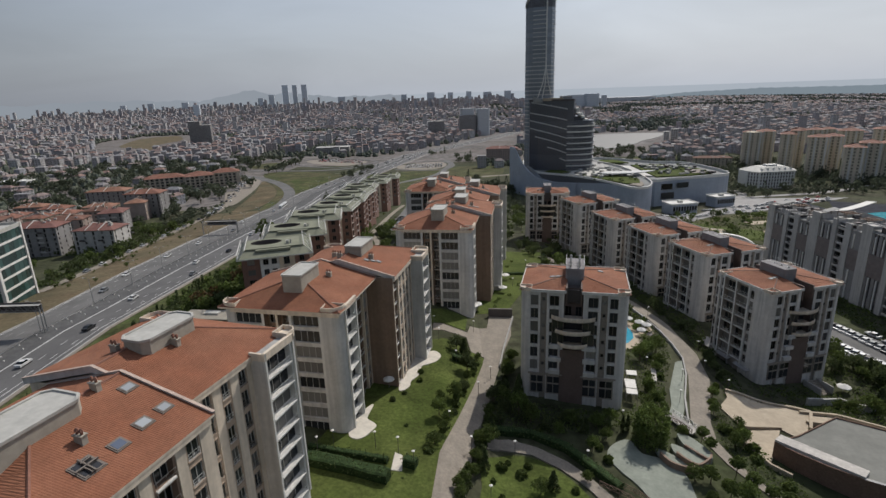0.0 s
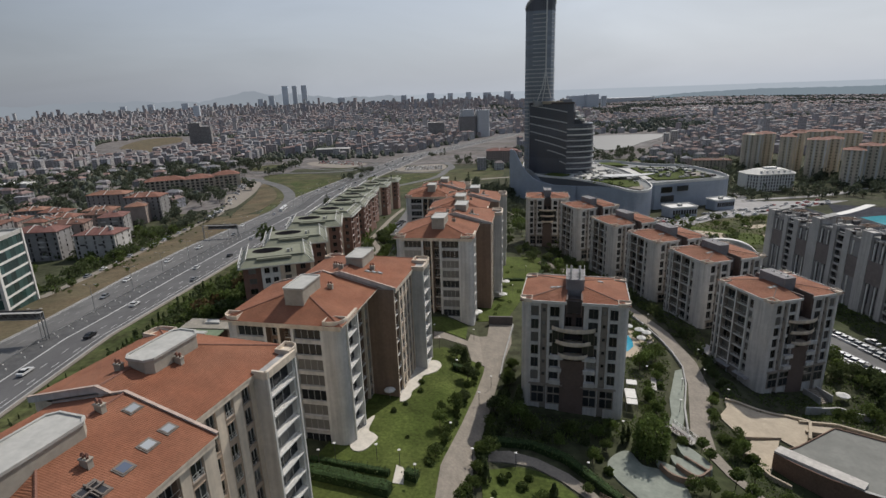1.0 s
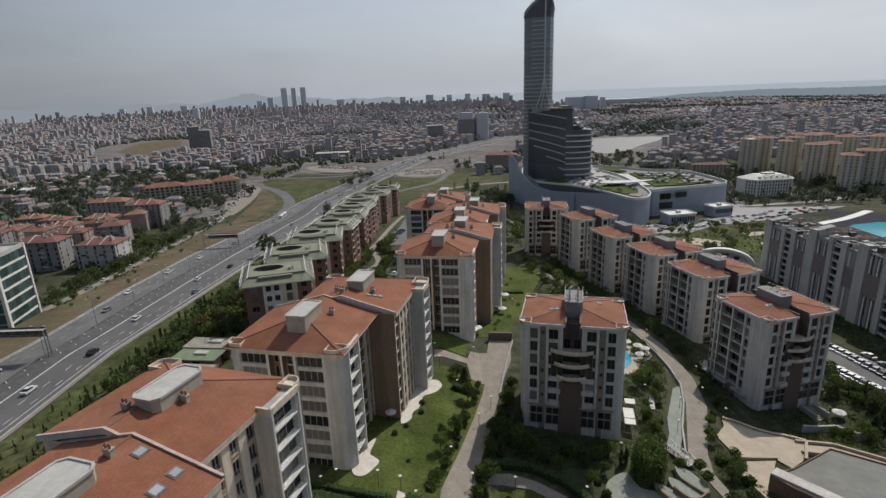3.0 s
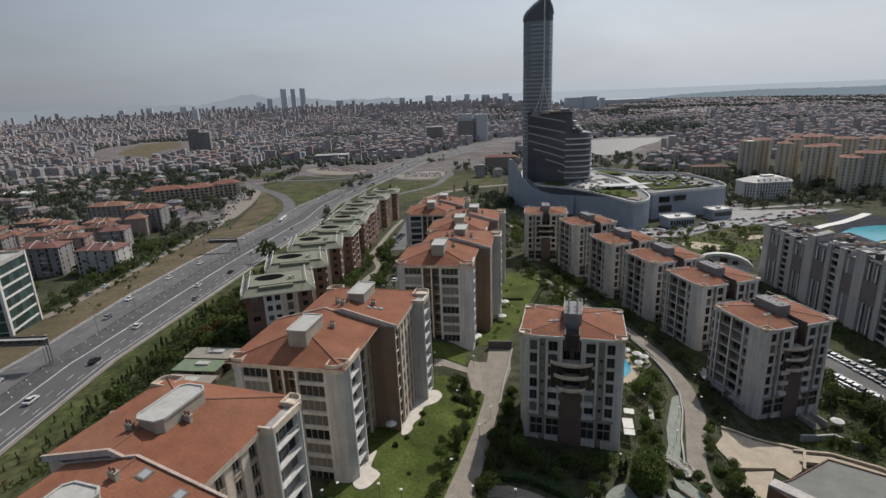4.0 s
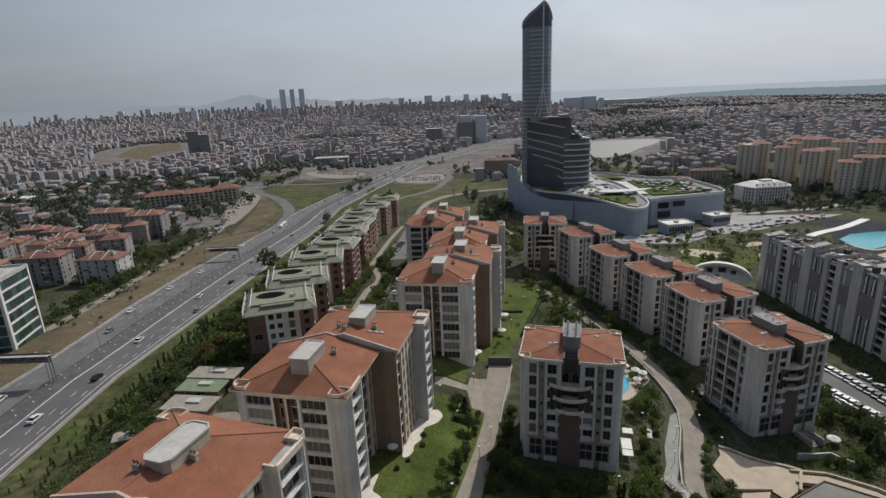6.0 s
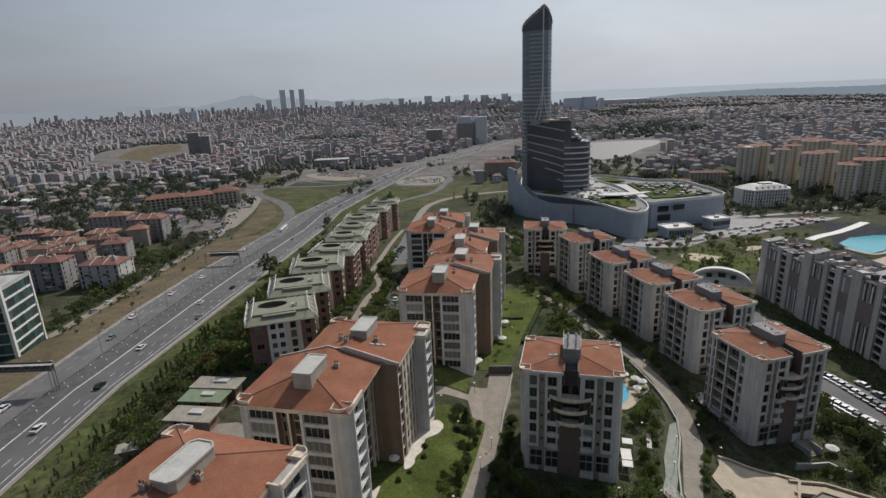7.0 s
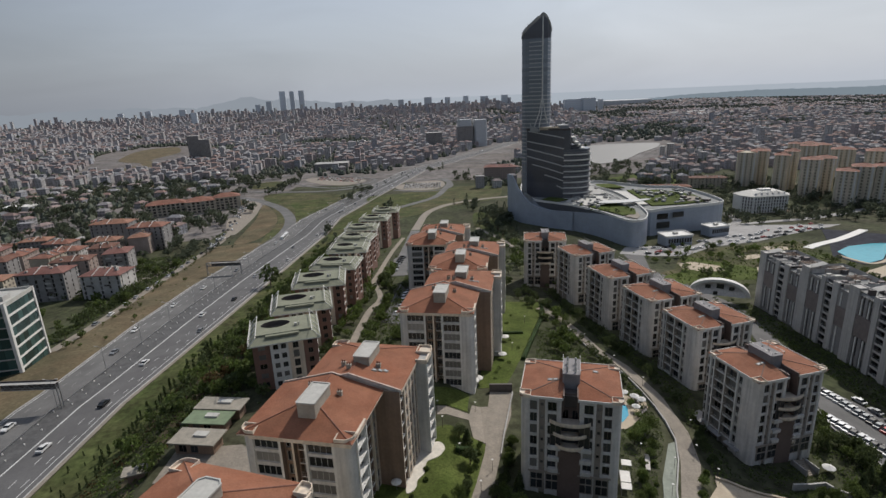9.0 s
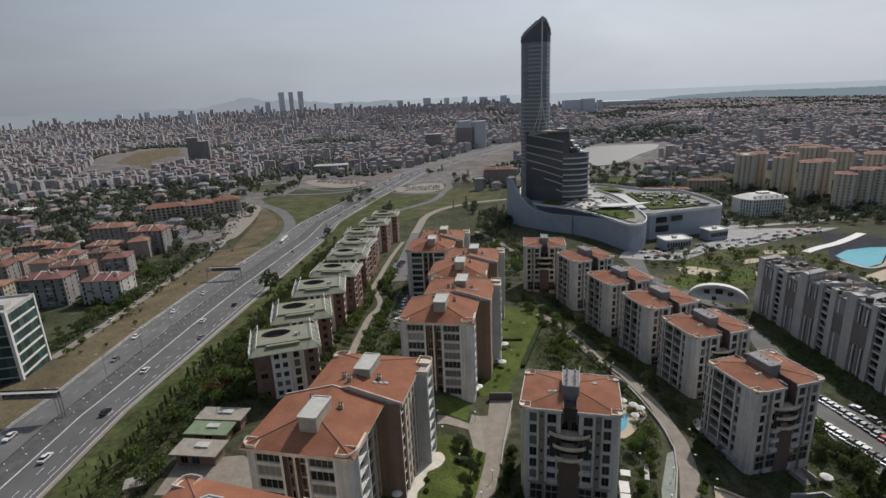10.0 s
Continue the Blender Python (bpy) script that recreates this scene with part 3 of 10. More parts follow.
# ---------------------------------------------------------------- long apartment blocks with two staggered halves
def staggered_block(label, at, floors=8, fh=2.95, out=True):
    """Origin at the front right corner on the ground; width runs to -x, depth to +y. out: the back half steps out to the right (else it steps back)."""
    H = floors * fh + 0.6
    blk = thing("apartment_block", label, "apartment building", at=at, group="tiled apartment blocks")
    dn, W = -7.0, -22.0
    s = 3.7 if out else -4.1            # shift of the back half
    r1 = 1.9 if out else 0.0            # recess of the front half behind its corner tower
    tw = 2.4 if out else 1.9            # how far the back tower stands out
    vt, ve = (31.0, 38.0) if out else (29.6, 37.2)
    w = Geo()

    def f(p, q, cols=(), m=0):
        facade(w, blk, p, q, dn, H, cols, floors, fh, 0.3, out, m)

    if out:
        bays(w, blk, (W + 2, 0), (-3.4, 0), dn, H, [(0.5, 0, 2, []), (5.2, 0.18, 2, [(0.1, 5.0, "bay")]), (0.5, 0, 3, []), (2.1, 1.3, 1, [(0.3, 1.8, "tall")]), (0.45, 0.1, 0, []), (2.1, 1.3, 1, [(0.3, 1.8, "bal")]), (0.5, 0, 3, []), (5.0, 0.18, 2, [(0.1, 4.9, "bay")]), (0.45, 0, 3, [])], floors, fh, 0.3, True)
        corner = [(-3.4, 0)] + [(-2.0 + 2.0 * math.sin(radians(a)), 2.0 - 2.0 * math.cos(radians(a))) for a in range(0, 91, 15)]
        for p, q in zip(corner, corner[1:]):
            f(p, q, m=2)
        f((0, 2.0), (0, 7.0), [(0.5, 4.5, "lad")], 3)
        f((0, 7.0), (-r1, 7.0))
        bays(w, blk, (-r1, 7.0), (-r1, 17.8), dn, H, [(0.7, 0, 0, []), (1.7, 0.06, 4, [(0.2, 1.5, "fren")]), (0.8, 0, 0, []), (1.7, 0.06, 4, [(0.2, 1.5, "fren")]), (0.6, 0, 0, []), (3.0, 0.5, 1, [(0.2, 2.8, "bal")]), (0.5, 0, 0, []), (1.5, 0.06, 4, [(0.15, 1.35, "fren")]), (0.3, 0, 0, [])], floors, fh, 0.3, True)
    else:
        f((W + 2, 0), (0, 0))
        bays(w, blk, (0, 0), (0, 17.8), dn, H, [(0.8, 0, 0, []), (1.9, 0.06, 4, [(0.25, 1.65, "fren")]), (1.1, 0, 0, []), (1.9, 0.06, 4, [(0.25, 1.65, "fren")]), (1.2, 0, 0, []), (1.9, 0.06, 4, [(0.25, 1.65, "fren")]), (1.3, 0, 0, []), (2.9, 0.12, 1, [(0.3, 2.6, "lad")]), (1.2, 0, 0, []), (1.9, 0.06, 4, [(0.2, 1.7, "fren")]), (1.7, 0, 0, [])], floors, fh, 0.3)
    a = -r1
    f((a, 17.8), (s, 17.8), m=1 if out else 0)
    if out:
        bays(w, blk, (s, 17.8), (s, vt), dn, H, [(0.4, 0, 0, []), (2.8, 0.4, 1, [(0.15, 2.65, "bal")]), (0.7, 0, 0, []), (1.6, 0.06, 4, [(0.2, 1.4, "fren")]), (0.8, 0, 0, []), (1.6, 0.06, 4, [(0.2, 1.4, "fren")]), (0.9, 0, 0, []), (1.6, 0.06, 4, [(0.2, 1.4, "fren")]), (0.9, 0, 0, []), (1.2, 0.06, 4, [(0.15, 1.05, "win")]), (0.7, 0, 0, [])], floors, fh, 0.3, True)
    else:
        bays(w, blk, (s, 17.8), (s, vt), dn, H, [(0.6, 0, 0, []), (1.6, 0.06, 4, [(0.25, 1.35, "win")]), (1.0, 0, 0, []), (1.7, 0.06, 4, [(0.25, 1.45, "fren")]), (1.3, 0, 0, []), (1.7, 0.06, 4, [(0.25, 1.45, "fren")]), (1.4, 0, 0, []), (1.7, 0.06, 4, [(0.25, 1.45, "fren")]), (0.8, 0, 0, [])], floors, fh, 0.3)
    f((s, vt), (s + tw, vt), m=2)
    f((s + tw, vt), (s + tw, ve - 1.4), [(0.5, ve - vt - 2.0, "lad")], 3)
    for p, q in (((s + tw, ve - 1.4), (s, ve)), ((s, ve), (W + s, ve)), ((W + s, ve), (W + s, 18.4)), ((W + s, 18.4), (W, 18.4)), ((W, 18.4), (W, 2.0))):
        f(p, q)
    cl = [(W + 2.0 - 2.0 * math.cos(radians(g)), 2.0 - 2.0 * math.sin(radians(g))) for g in range(0, 91, 15)]
    for p, q in zip(cl, cl[1:]):
        f(p, q, m=2)
    part("wall", w, [CREAM, BROWN, GREY, WHITE, TANWALL], blk, "cream plaster walls with tan strips and grey rounded corners")
    # white frames round the ladder bays
    for x, ya, yb in ([(0, 2.0, 7.0)] if out else []) + [(s + tw, vt, ve - 1.4)]:
        for yy in (ya, yb - 0.3):
            b = Geo()
            b.box(x - 0.05, x + 0.30, yy, yy + 0.30, 0, H + 0.5)
            part("pilaster", b, [WHITE], blk, "white framing pilaster")
    # roofs
    uc, t = tile_half(blk, W, 0, 0, 18.1, H, 3.2, True)
    ud, t2 = tile_half(blk, W + s, s, 18.1, ve, H, 3.2, False)
    if out:
        plan_box(blk, uc - 1.0, uc + 2.6, 4.0, 11.4, H, H + 4.9, 0.15)
        plan_box(blk, ud - 0.8, ud + 2.8, 23.2, 30.6, H, H + 4.7, 0.15)
        spots = ((uc - 2.6, 13.5), (uc + 4.2, 12.0), (ud - 3.0, 23.0), (ud + 4.6, 24.0), (ud - 1.0, 21.0))
        lights = [(ud + 4.2 + 1.1 * k, 22.4 + 0.5 * k, 0.95, 0.8, None) for k in range(3)]
    else:
        plan_box(blk, uc - 2.4, uc + 2.2, 3.2, 12.3, H, H + 4.3)
        plan_box(blk, ud - 1.0, ud + 2.8, 22.6, 30.8, H, H + 4.4)
        spots = ((uc + 0.4, 14.8), (uc + 5.0, 9.2), (ud - 1.6, 22.4), (ud + 3.4, 26.3))
        lights = [(-8.6, 16.6, 1.1, 1.4, None), (-3.9, 16.2, 1.1, 1.3, None), (-3.8, 13.6, 1.2, 1.4, None), (-3.4, 10.5, 1.2, 1.3, BLUEGLASS), (-3.4, 7.4, 1.9, 1.9, DARKGLASS)]
    pitch = math.degrees(math.atan2(3.1, 11.35))
    for u, v in spots:
        c = uc if v < 18 else ud
        chimney(blk, u, v, H + 3.2 * (1 - abs(u - c) / 11.3), 0.8)
    for u, v, a1, b1, gl in lights:
        c = uc if v < 18 else ud
        skylight(blk, u, v, H + 0.15 + 3.1 * (1 - abs(u - c) / 11.35), pitch, a1, b1, gl)
        # open grille frame: its dark pane stands for the shade inside
        if gl is DARKGLASS:
            for du, dv, lu, lv in ((0, 0, 0.07, b1 * 0.55), (0, 0, a1 * 0.55, 0.07), (-0.5, 0.3, 0.05, 0.5), (0.5, -0.3, 0.5, 0.05)):
                gb = Geo()
                gb.box(du - lu, du + lu, dv - lv, dv + lv, 0.16, 0.34)
                part("grille_bar", gb, [SKYFRAME], blk, at=pose(u, v, H + 0.15 + 3.1 * (1 - abs(u - c) / 11.35), 0, pitch, 0))
    lids = [(s - 0.4, s + tw - 0.02, vt + 0.02, ve - 1.0)] + ([(-r1 - 0.4, -0.02, 2.2, 6.98)] if out else [])
    for x0, x1, y0, y1 in lids:
        c = Geo()
        c.box(x0, x1, y0, y1, H - 0.3, H + 0.12)
        part("tower_top", c, [CONC], blk)
    # parapet caps on the corner towers
    caps = [round_corner(s + tw - (3.2 if out else 2.2), s + tw + (0.2 if out else 0.05), ve - (3.6 if out else 2.4), ve + 0.1, 1.2, (2,)), round_corner(W + s - 0.2, W + s + 3.2, ve - 2.8, ve + 0.2, 1.6, (3,))]
    if out:
        caps += [round_corner(W - 0.15, W + 3.0, -0.15, 2.4, 1.9, (0,)), round_corner(-3.2, 0.2, -0.2, 2.5, 1.9, (1,))]
    for pl in caps:
        c = Geo()
        rim(c, pl, H - 0.2, H + 0.85, 0.13, 0, H + 0.30)
        part("corner_parapet", c, [CREAM], blk)
    # cornices
    lines = [(-r1 - .05, -r1 + .3, 7 if out else 0, 17.6), (s - .05, s + .3, 18, vt)] + ([(W + 2, 0, -0.25, 0.1)] if out else [])
    for x0, x1, y0, y1 in lines:
        c = Geo()
        c.box(x0, x1, y0, y1, H - 0.75, H + 0.0)
        part("cornice", c, [CREAM], blk)
    for x, ya, yb in ([(0, 2.2, 7.1)] if out else []) + [(s + tw, vt - 0.1, ve - 1.4)]:
        c = Geo()
        c.box(x - 0.15, x + 0.3, ya, yb, H - 0.45, H + 0.55)
        part("cornice", c, [CREAM], blk)
    c = Geo()
    c.box(s, s + tw + 0.2, vt - 0.15, vt + 0.15, H - 0.45, H + 0.55)
    part("cornice", c, [CREAM], blk)
    return blk, H, uc, ud


BLUEGLASS = material("blue_skylight_glass", (0.095, 0.115, 0.16), 0.1, spec=0.7)
DARKGLASS = material("dark_skylight_glass", (0.03, 0.03, 0.032), 0.15, spec=0.6)
DUSK = material("brown_grey_plaster", (0.27, 0.235, 0.20), 0.85, grain=0.07, scale=1.5, stain=0.12, stain_scale=0.2)


# ---------------------------------------------------------------- compact point blocks with a central slot
def point_block(label, at, floors=7, fh=2.95, H=23.6, flue=1.4):
    """Origin at the middle of the front on the ground; front faces -y."""
    blk = thing("point_block", label, "apartment building", at=at, group="point blocks with curved balconies")
    X, Dp, dn = 10.7, 16.4, -8.0
    base = H - floors * fh - 0.7
    w = Geo()
    r = 1.6
    arc = [(-X + r - r * math.cos(radians(a)), r - r * math.sin(radians(a))) for a in range(0, 91, 15)]
    arc2 = [(X - r + r * math.sin(radians(a)), r - r * math.cos(radians(a))) for a in range(0, 91, 15)]
    for A in (arc, arc2):
        for p, q in zip(A, A[1:]):
            facade(w, blk, p, q, dn, H, [], floors, fh, base, one=True)
    up = "/" + "".join(str(k) for k in range(1, floors))
    half = [(0.35, 0, 0, []), (1.75, 0.14, 3, [(0.1, 1.65, "big" + up)]), (0.35, 0, 0, []), (1.3, 0.4, 2, [(0.3, 0.95, "small" + up)]), (0.45, 0, 0, []), (2.1, 0.14, 3, [(0.1, 2.0, "big" + up)]), (0.9, 0, 0, [])]
    bays(w, blk, (-X + r, 0), (-1.9, 0), dn, H, half, floors, fh, base, True)
    facade(w, blk, (-1.9, 0), (-1.9, 2.4), dn, H, [], floors, fh, base, one=True, wall_m=1)
    facade(w, blk, (-1.9, 2.4), (1.9, 2.4), dn, H, [(0.2, 1.5, "tall/3456"), (2.3, 3.6, "tall/3456")], floors, fh, base, one=True, wall_m=1)
    facade(w, blk, (1.9, 2.4), (1.9, 0), dn, H, [], floors, fh, base, one=True, wall_m=1)
    mirror = [(b[0], b[1], b[2], [(b[0] - c[1], b[0] - c[0], c[2]) for c in b[3]]) for b in half[::-1]]
    bays(w, blk, (1.9, 0), (X - r, 0), dn, H, mirror, floors, fh, base, True)
    facade(w, blk, (X, r), (X, Dp), dn, H, [], floors, fh, base, one=True)
    facade(w, blk, (X, Dp), (-X, Dp), dn, H, [], floors, fh, base, one=True)
    side = [(0.8, 0, 0, [(0.1, 0.75, "tall")]), (0.5, -0.1, 0, []), (1.0, 0.2, 3, [(0.1, 0.9, "tall")]), (0.4, -0.2, 4, []), (3.4, 0.25, 2, [(0.1, 3.3, "lad")]), (0.4, -0.2, 4, []), (3.4, 0.25, 2, [(0.1, 3.3, "lad")]), (0.4, -0.2, 4, []), (1.3, 0.15, 3, [(0.1, 1.2, "fren")]), (0.4, -0.1, 0, []), (2.6, 0, 0, [])]
    bays(w, blk, (-X, Dp), (-X, r), dn, H, side, floors, fh, base, True)
    part("wall", w, [PALE, DARKBROWN, DUSK, GREY, WHITE], blk, "pale plaster walls with a brown central recess")
    # shallow tiled roof in two wings
    for sx in (-1, 1):
        g = Geo()
        x0, x1 = (1.5, X + 0.25) if sx > 0 else (-X - 0.25, -1.5)
        y0, y1, e, t = -0.25, Dp + 0.25, H + 0.05, H + 1.3
        ri = x0 if sx > 0 else x1
        ou = x1 if sx > 0 else x0
        a, b = (ri, 7.0, t), (ri, Dp - 6.0, t)
        c0, c1, c2, c3 = (ri, y0, e), (ou, y0, e), (ou, y1, e), (ri, y1, e)
        for q in ((c0, c1, a, a), (c1, c2, a, b), (c2, c3, b, b)):
            courses(g, *(q if sx > 0 else (q[1], q[0], q[3], q[2])))
        roof = part("roof", g, [TILE], blk, "shallow red tiled roof wing")
        k = Geo()
        k.tube(a, c1, 0.12, 5), k.tube(b, c2, 0.12, 5)
        part("hip_tiles", k, [DARKBROWN], roof)
        k = Geo()
        pl = round_corner(x0, x1, y0, y1, 1.7, (1, 2) if sx > 0 else (0, 3))
        rim(k, pl, H - 0.3, H + 0.28, 0.13)
        part("parapet", k, [WHITE], blk, "thin white roof edge")
        for yy, kk in ((-0.3, 1 if sx > 0 else 0), (Dp - 2.4, 2 if sx > 0 else 3)):
            c = Geo()
            xx = (X - 2.2, X + 0.3) if sx > 0 else (-X - 0.3, -X + 2.2)
            rim(c, round_corner(xx[0], xx[1], yy, yy + 2.3, 1.4, (kk,)), H - 0.2, H + 0.55, 0.10, 0, H + 0.2)
            part("corner_parapet", c, [CREAM], blk)
    # slot walls, lift housing, pipes
    g = Geo()
    g.box(-1.5, 1.5, 2.0, Dp, H - 3.0, H - 0.3)
    slot = part("slot_floor", g, [DARK], blk)
    for xa in (-1.62, 1.32):
        g = Geo()
        g.box(xa, xa + 0.3, 0.0, Dp, H - 3.0, H + 0.75)
        part("slot_wall", g, [DARKBROWN], blk)
    g = Geo()
    g.prism(round_corner(-1.9, 1.9, 5.0, 12.5, 0.5, (0, 1, 2, 3)), H - 0.5, H + 3.3)
    lift = part("lift_housing", g, [LIFTGREY], blk, "dark grey rendered lift housing")
    for px in (-0.9, 0.9) if flue > 1 else (0.2,):
        for py in (6.0, 8.0, 10.0):
            g = Geo()
            g.tube((px, py, H + 3.2), (px, py, H + 3.2 + flue), 0.22, 8)
            g.tube((px, py, H + 3.2 + flue), (px, py, H + 3.5 + flue), 0.34, 8, 0, 0.1)
            part("flue", g, [LEADROOF], lift, "pale metal flue pipe")
    for (x0, y0, x1, y1) in ((-1.9, 5.0, 1.9, 5.0), (1.9, 5.0, 1.9, 12.5), (-1.9, 5.0, -1.9, 12.5)):
        g = Geo()
        g.tube((x0, y0, H + 4.2), (x1, y1, H + 4.2), 0.05, 4), g.tube((x0, y0, H + 3.2), (x0, y0, H + 4.2), 0.05, 4), g.tube((x1, y1, H + 3.2), (x1, y1, H + 4.2), 0.05, 4)
        part("rail", g, [RAIL], lift)
    # curved balconies over the entrance recess
    for k in range(floors - 4, floors - 1):
        wide = 4.4 - 0.55 * (floors - 2 - k)
        z = base + k * fh + 0.6
        arcp = [(wide * math.sin(radians(a)) / math.sin(radians(50)), 0.2 - 1.5 * (math.cos(radians(a)) - math.cos(radians(50))) / (1 - math.cos(radians(50)))) for a in range(-50, 51, 10)]
        g = Geo()
        pl = [(-wide, 2.1)] + arcp + [(wide, 2.1)]
        g.prism(pl, z - 0.2, z)
        bal = part("curved_balcony", g, [CREAM], blk, "pale curved balcony slab")
        g = Geo()
        for (xa, ya), (xb, yb) in zip(arcp, arcp[1:]):
            g.face(((xa, ya, z - 0.2), (xb, yb, z - 0.2), (xb, yb, z + 0.7), (xa, ya, z + 0.7)))
            g.face(((xb, yb + .12, z), (xa, ya + .12, z), (xa, ya + .12, z + 0.7), (xb, yb + .12, z + 0.7)))
            g.face(((xa, ya, z + .7), (xb, yb, z + .7), (xb, yb + .12, z + .7), (xa, ya + .12, z + .7)))
        part("balcony_front", g, [CREAM], bal)
    # dark glazed panels proud of the wall stand for the shade of deep loggias
    for k in range(floors - 4, floors - 2):
        z = base + k * fh + 0.6
        for x0, x1 in ((-4.2, -1.9), (1.9, 4.2)):
            g = Geo()
            g.box(x0, x1, -0.05, 0.1, z, z + fh - 0.2)
            log = part("loggia_glazing", g, [DARKGLASS], blk, "dark glazed panel standing for a shaded loggia recess")
            for q in range(3):
                g = Geo()
                xm = x0 + (x1 - x0) * q / 2
                g.box(xm - 0.05, xm + 0.05, -0.10, 0.0, z, z + fh - 0.2)
                part("glazing_bar", g, [FRAME], log)
        g = Geo()
        g.box(-1.9, 1.9, 1.6, 2.36, z, z + fh - 0.2)
        part("loggia_glazing", g, [DARKGLASS], blk)
    for k in range(1, floors - 3):
        z = base + k * fh
        for sx in (-1, 1):
            g = Geo()
            a, b = sorted((sx * 4.6, sx * (2.6 - 0.2 * k)))
            g.box(a, b, -0.5, 2.0, z - 0.2, z + 0.75)
            part("balcony", g, [GREY], blk)
    g = Geo()
    g.box(-2.5, 2.5, -0.12, 0.3, dn, base + (floors - 4) * fh - 0.4)
    part("entrance_panel", g, [DARKBROWN], blk, "dark brown rendered entrance panel")
    # tall ground storey with dark glazing in pale frames
    for sx in (-1, 1):
        for ua, ub in ((2.2, 5.2), (5.6, 8.6)):
            x0, x1 = sorted((sx * ua, sx * ub))
            g = Geo()
            g.box(x0, x1, -0.10, 0.05, base - 2.2, base + 2.3)
            part("shopfront", g, [DUSK], blk)
            for q in range(2):
                for z0, z1 in ((base - 1.9, base + 0.1), (base + 0.5, base + 1.9)):
                    g = Geo()
                    xm = x0 + 0.25 + (x1 - x0 - 0.35) / 2 * q
                    g.box(xm, xm + (x1 - x0 - 0.65) / 2, -0.14, -0.08, z0, z1)
                    part("pane", g, [GLASS if (q + int(ua)) % 2 else DARKGLASS], blk)
        x0, x1 = sorted((sx * 1.9, sx * 9.0))
        g = Geo()
        g.box(x0, x1, -0.22, 0.0, base + 2.3, base + 2.65)
        part("string_course", g, [DUSK], blk)
    for u, v in ((-4.6, 6.2), (-3.4, 6.2), (5.4, 11.5)):
        skylight(blk, u, v, H + 0.12 + 1.2 * (1 - (abs(u) - 1.5) / 9.4), 7.5 if u > 0 else -7.5, 1.0, 0.8)
    return blk


LIFTGREY = material("dark_grey_render", (0.215, 0.205, 0.205), 0.85, grain=0.08, scale=1.5, stain=0.15, stain_scale=0.3)
DARKBROWN = material("dark_brown_render", (0.125, 0.090, 0.075), 0.8, grain=0.08, scale=1.5, stain=0.12, stain_scale=0.2)


# ---------------------------------------------------------------- low blocks with green roofs
def green_block(label, at, H=15.0):
    """Origin at the middle of the front on the ground."""
    blk = thing("green_roofed_block", label, "apartment building", at=at, group="low blocks with green roofs")
    X, Dp, dn, floors, fh = 9.0, 14.5, -7.0, 5, 2.9
    base = H - floors * fh - 0.2
    w = Geo()
    facade(w, blk, (-X, 0), (-4.2, 0), dn, H, [(1.4, 3.4, "win")], floors, fh, base, one=True, wall_m=1)
    facade(w, blk, (-4.2, -0.6), (0.8, -0.6), dn, H, [(0.8, 2.2, "win"), (3.0, 4.4, "win")], floors, fh, base, one=True, wall_m=2)
    facade(w, blk, (-4.2, 0), (-4.2, -0.6), dn, H, [], floors, fh, base, one=True), facade(w, blk, (0.8, -0.6), (0.8, 0), dn, H, [], floors, fh, base, one=True)
    facade(w, blk, (0.8, 0), (5.0, 0), dn, H, [(1.2, 2.8, "tall")], floors, fh, base, one=True)
    facade(w, blk, (5.0, 0), (X, 0), dn, H, [(1.2, 2.6, "win")], floors, fh, base, one=True, wall_m=1)
    facade(w, blk, (X, 0), (X, Dp), dn, H, [(1.0, 3.6, "bal"), (4.8, 5.9, "win"), (7.0, 8.1, "win"), (9.4, 12.2, "bal")], floors, fh, base, one=True, wall_m=1)
    facade(w, blk, (X, Dp), (-X, Dp), dn, H, [], floors, fh, base, one=True)
    facade(w, blk, (-X, Dp), (-X, 0), dn, H, [], floors, fh, base, one=True)
    part("wall", w, [CREAM, REDBROWN, WHITE], blk, "white and red-brown rendered walls")
    # roof deck with sloping skirts and an oval well
    g = Geo()
    o, X2 = 1.1, X + 1.1
    y0, y1 = -1.6, Dp + 1.2
    z0, z1 = H + 0.1, H + 1.5
    ci = [(-X2 + 2.2, y0 + 3.2, z1), (X2 - 2.2, y0 + 3.2, z1), (X2 - 2.2, y1 - 2.2, z1), (-X2 + 2.2, y1 - 2.2, z1)]
    co = [(-X2, y0, z0), (X2, y0, z0), (X2, y1, z0), (-X2, y1, z0)]
    for k in range(4):
        j = (k + 1) % 4
        g.face((co[k], co[j], ci[j], ci[k]))
    oval = [(-2.4 + 4.2 * math.cos(a * math.tau / 24), 9.2 + 2.3 * math.sin(a * math.tau / 24) * abs(math.sin(a * math.tau / 24)) ** 0.35) for a in range(24)]
    corner_at = {3: 2, 9: 3, 15: 0, 21: 1}
    outer = [ci[2], ci[3], ci[0], ci[1]]
    q = [3, 9, 15, 21]
    for n in range(4):
        a, b = q[n], q[(n + 1) % 4]
        idx = list(range(a, b + 1)) if b > a else list(range(a, 24)) + list(range(0, b + 1))
        mid = len(idx) // 2
        A, B = outer[n], outer[(n + 1) % 4]
        for s, e in zip(idx, idx[1:]):
            c = A if idx.index(s) < mid else B
            g.face((c, (*oval[e], z1), (*oval[s], z1)))
        g.face((A, B, (*oval[idx[mid]], z1)))
    for k in range(4):
        j = (k + 1) % 4
        a, b = co[k], co[j]
        g.face(((a[0], a[1], z0 - 0.3), (b[0], b[1], z0 - 0.3), b, a), 1)
    g.face([(x, y, z0 - 0.3) for x, y, _ in co][::-1], 1)
    part("roof", g, [GREENROOF, WHITE], blk, "grey-green sheet roof with sloping edges")
    g = Geo()
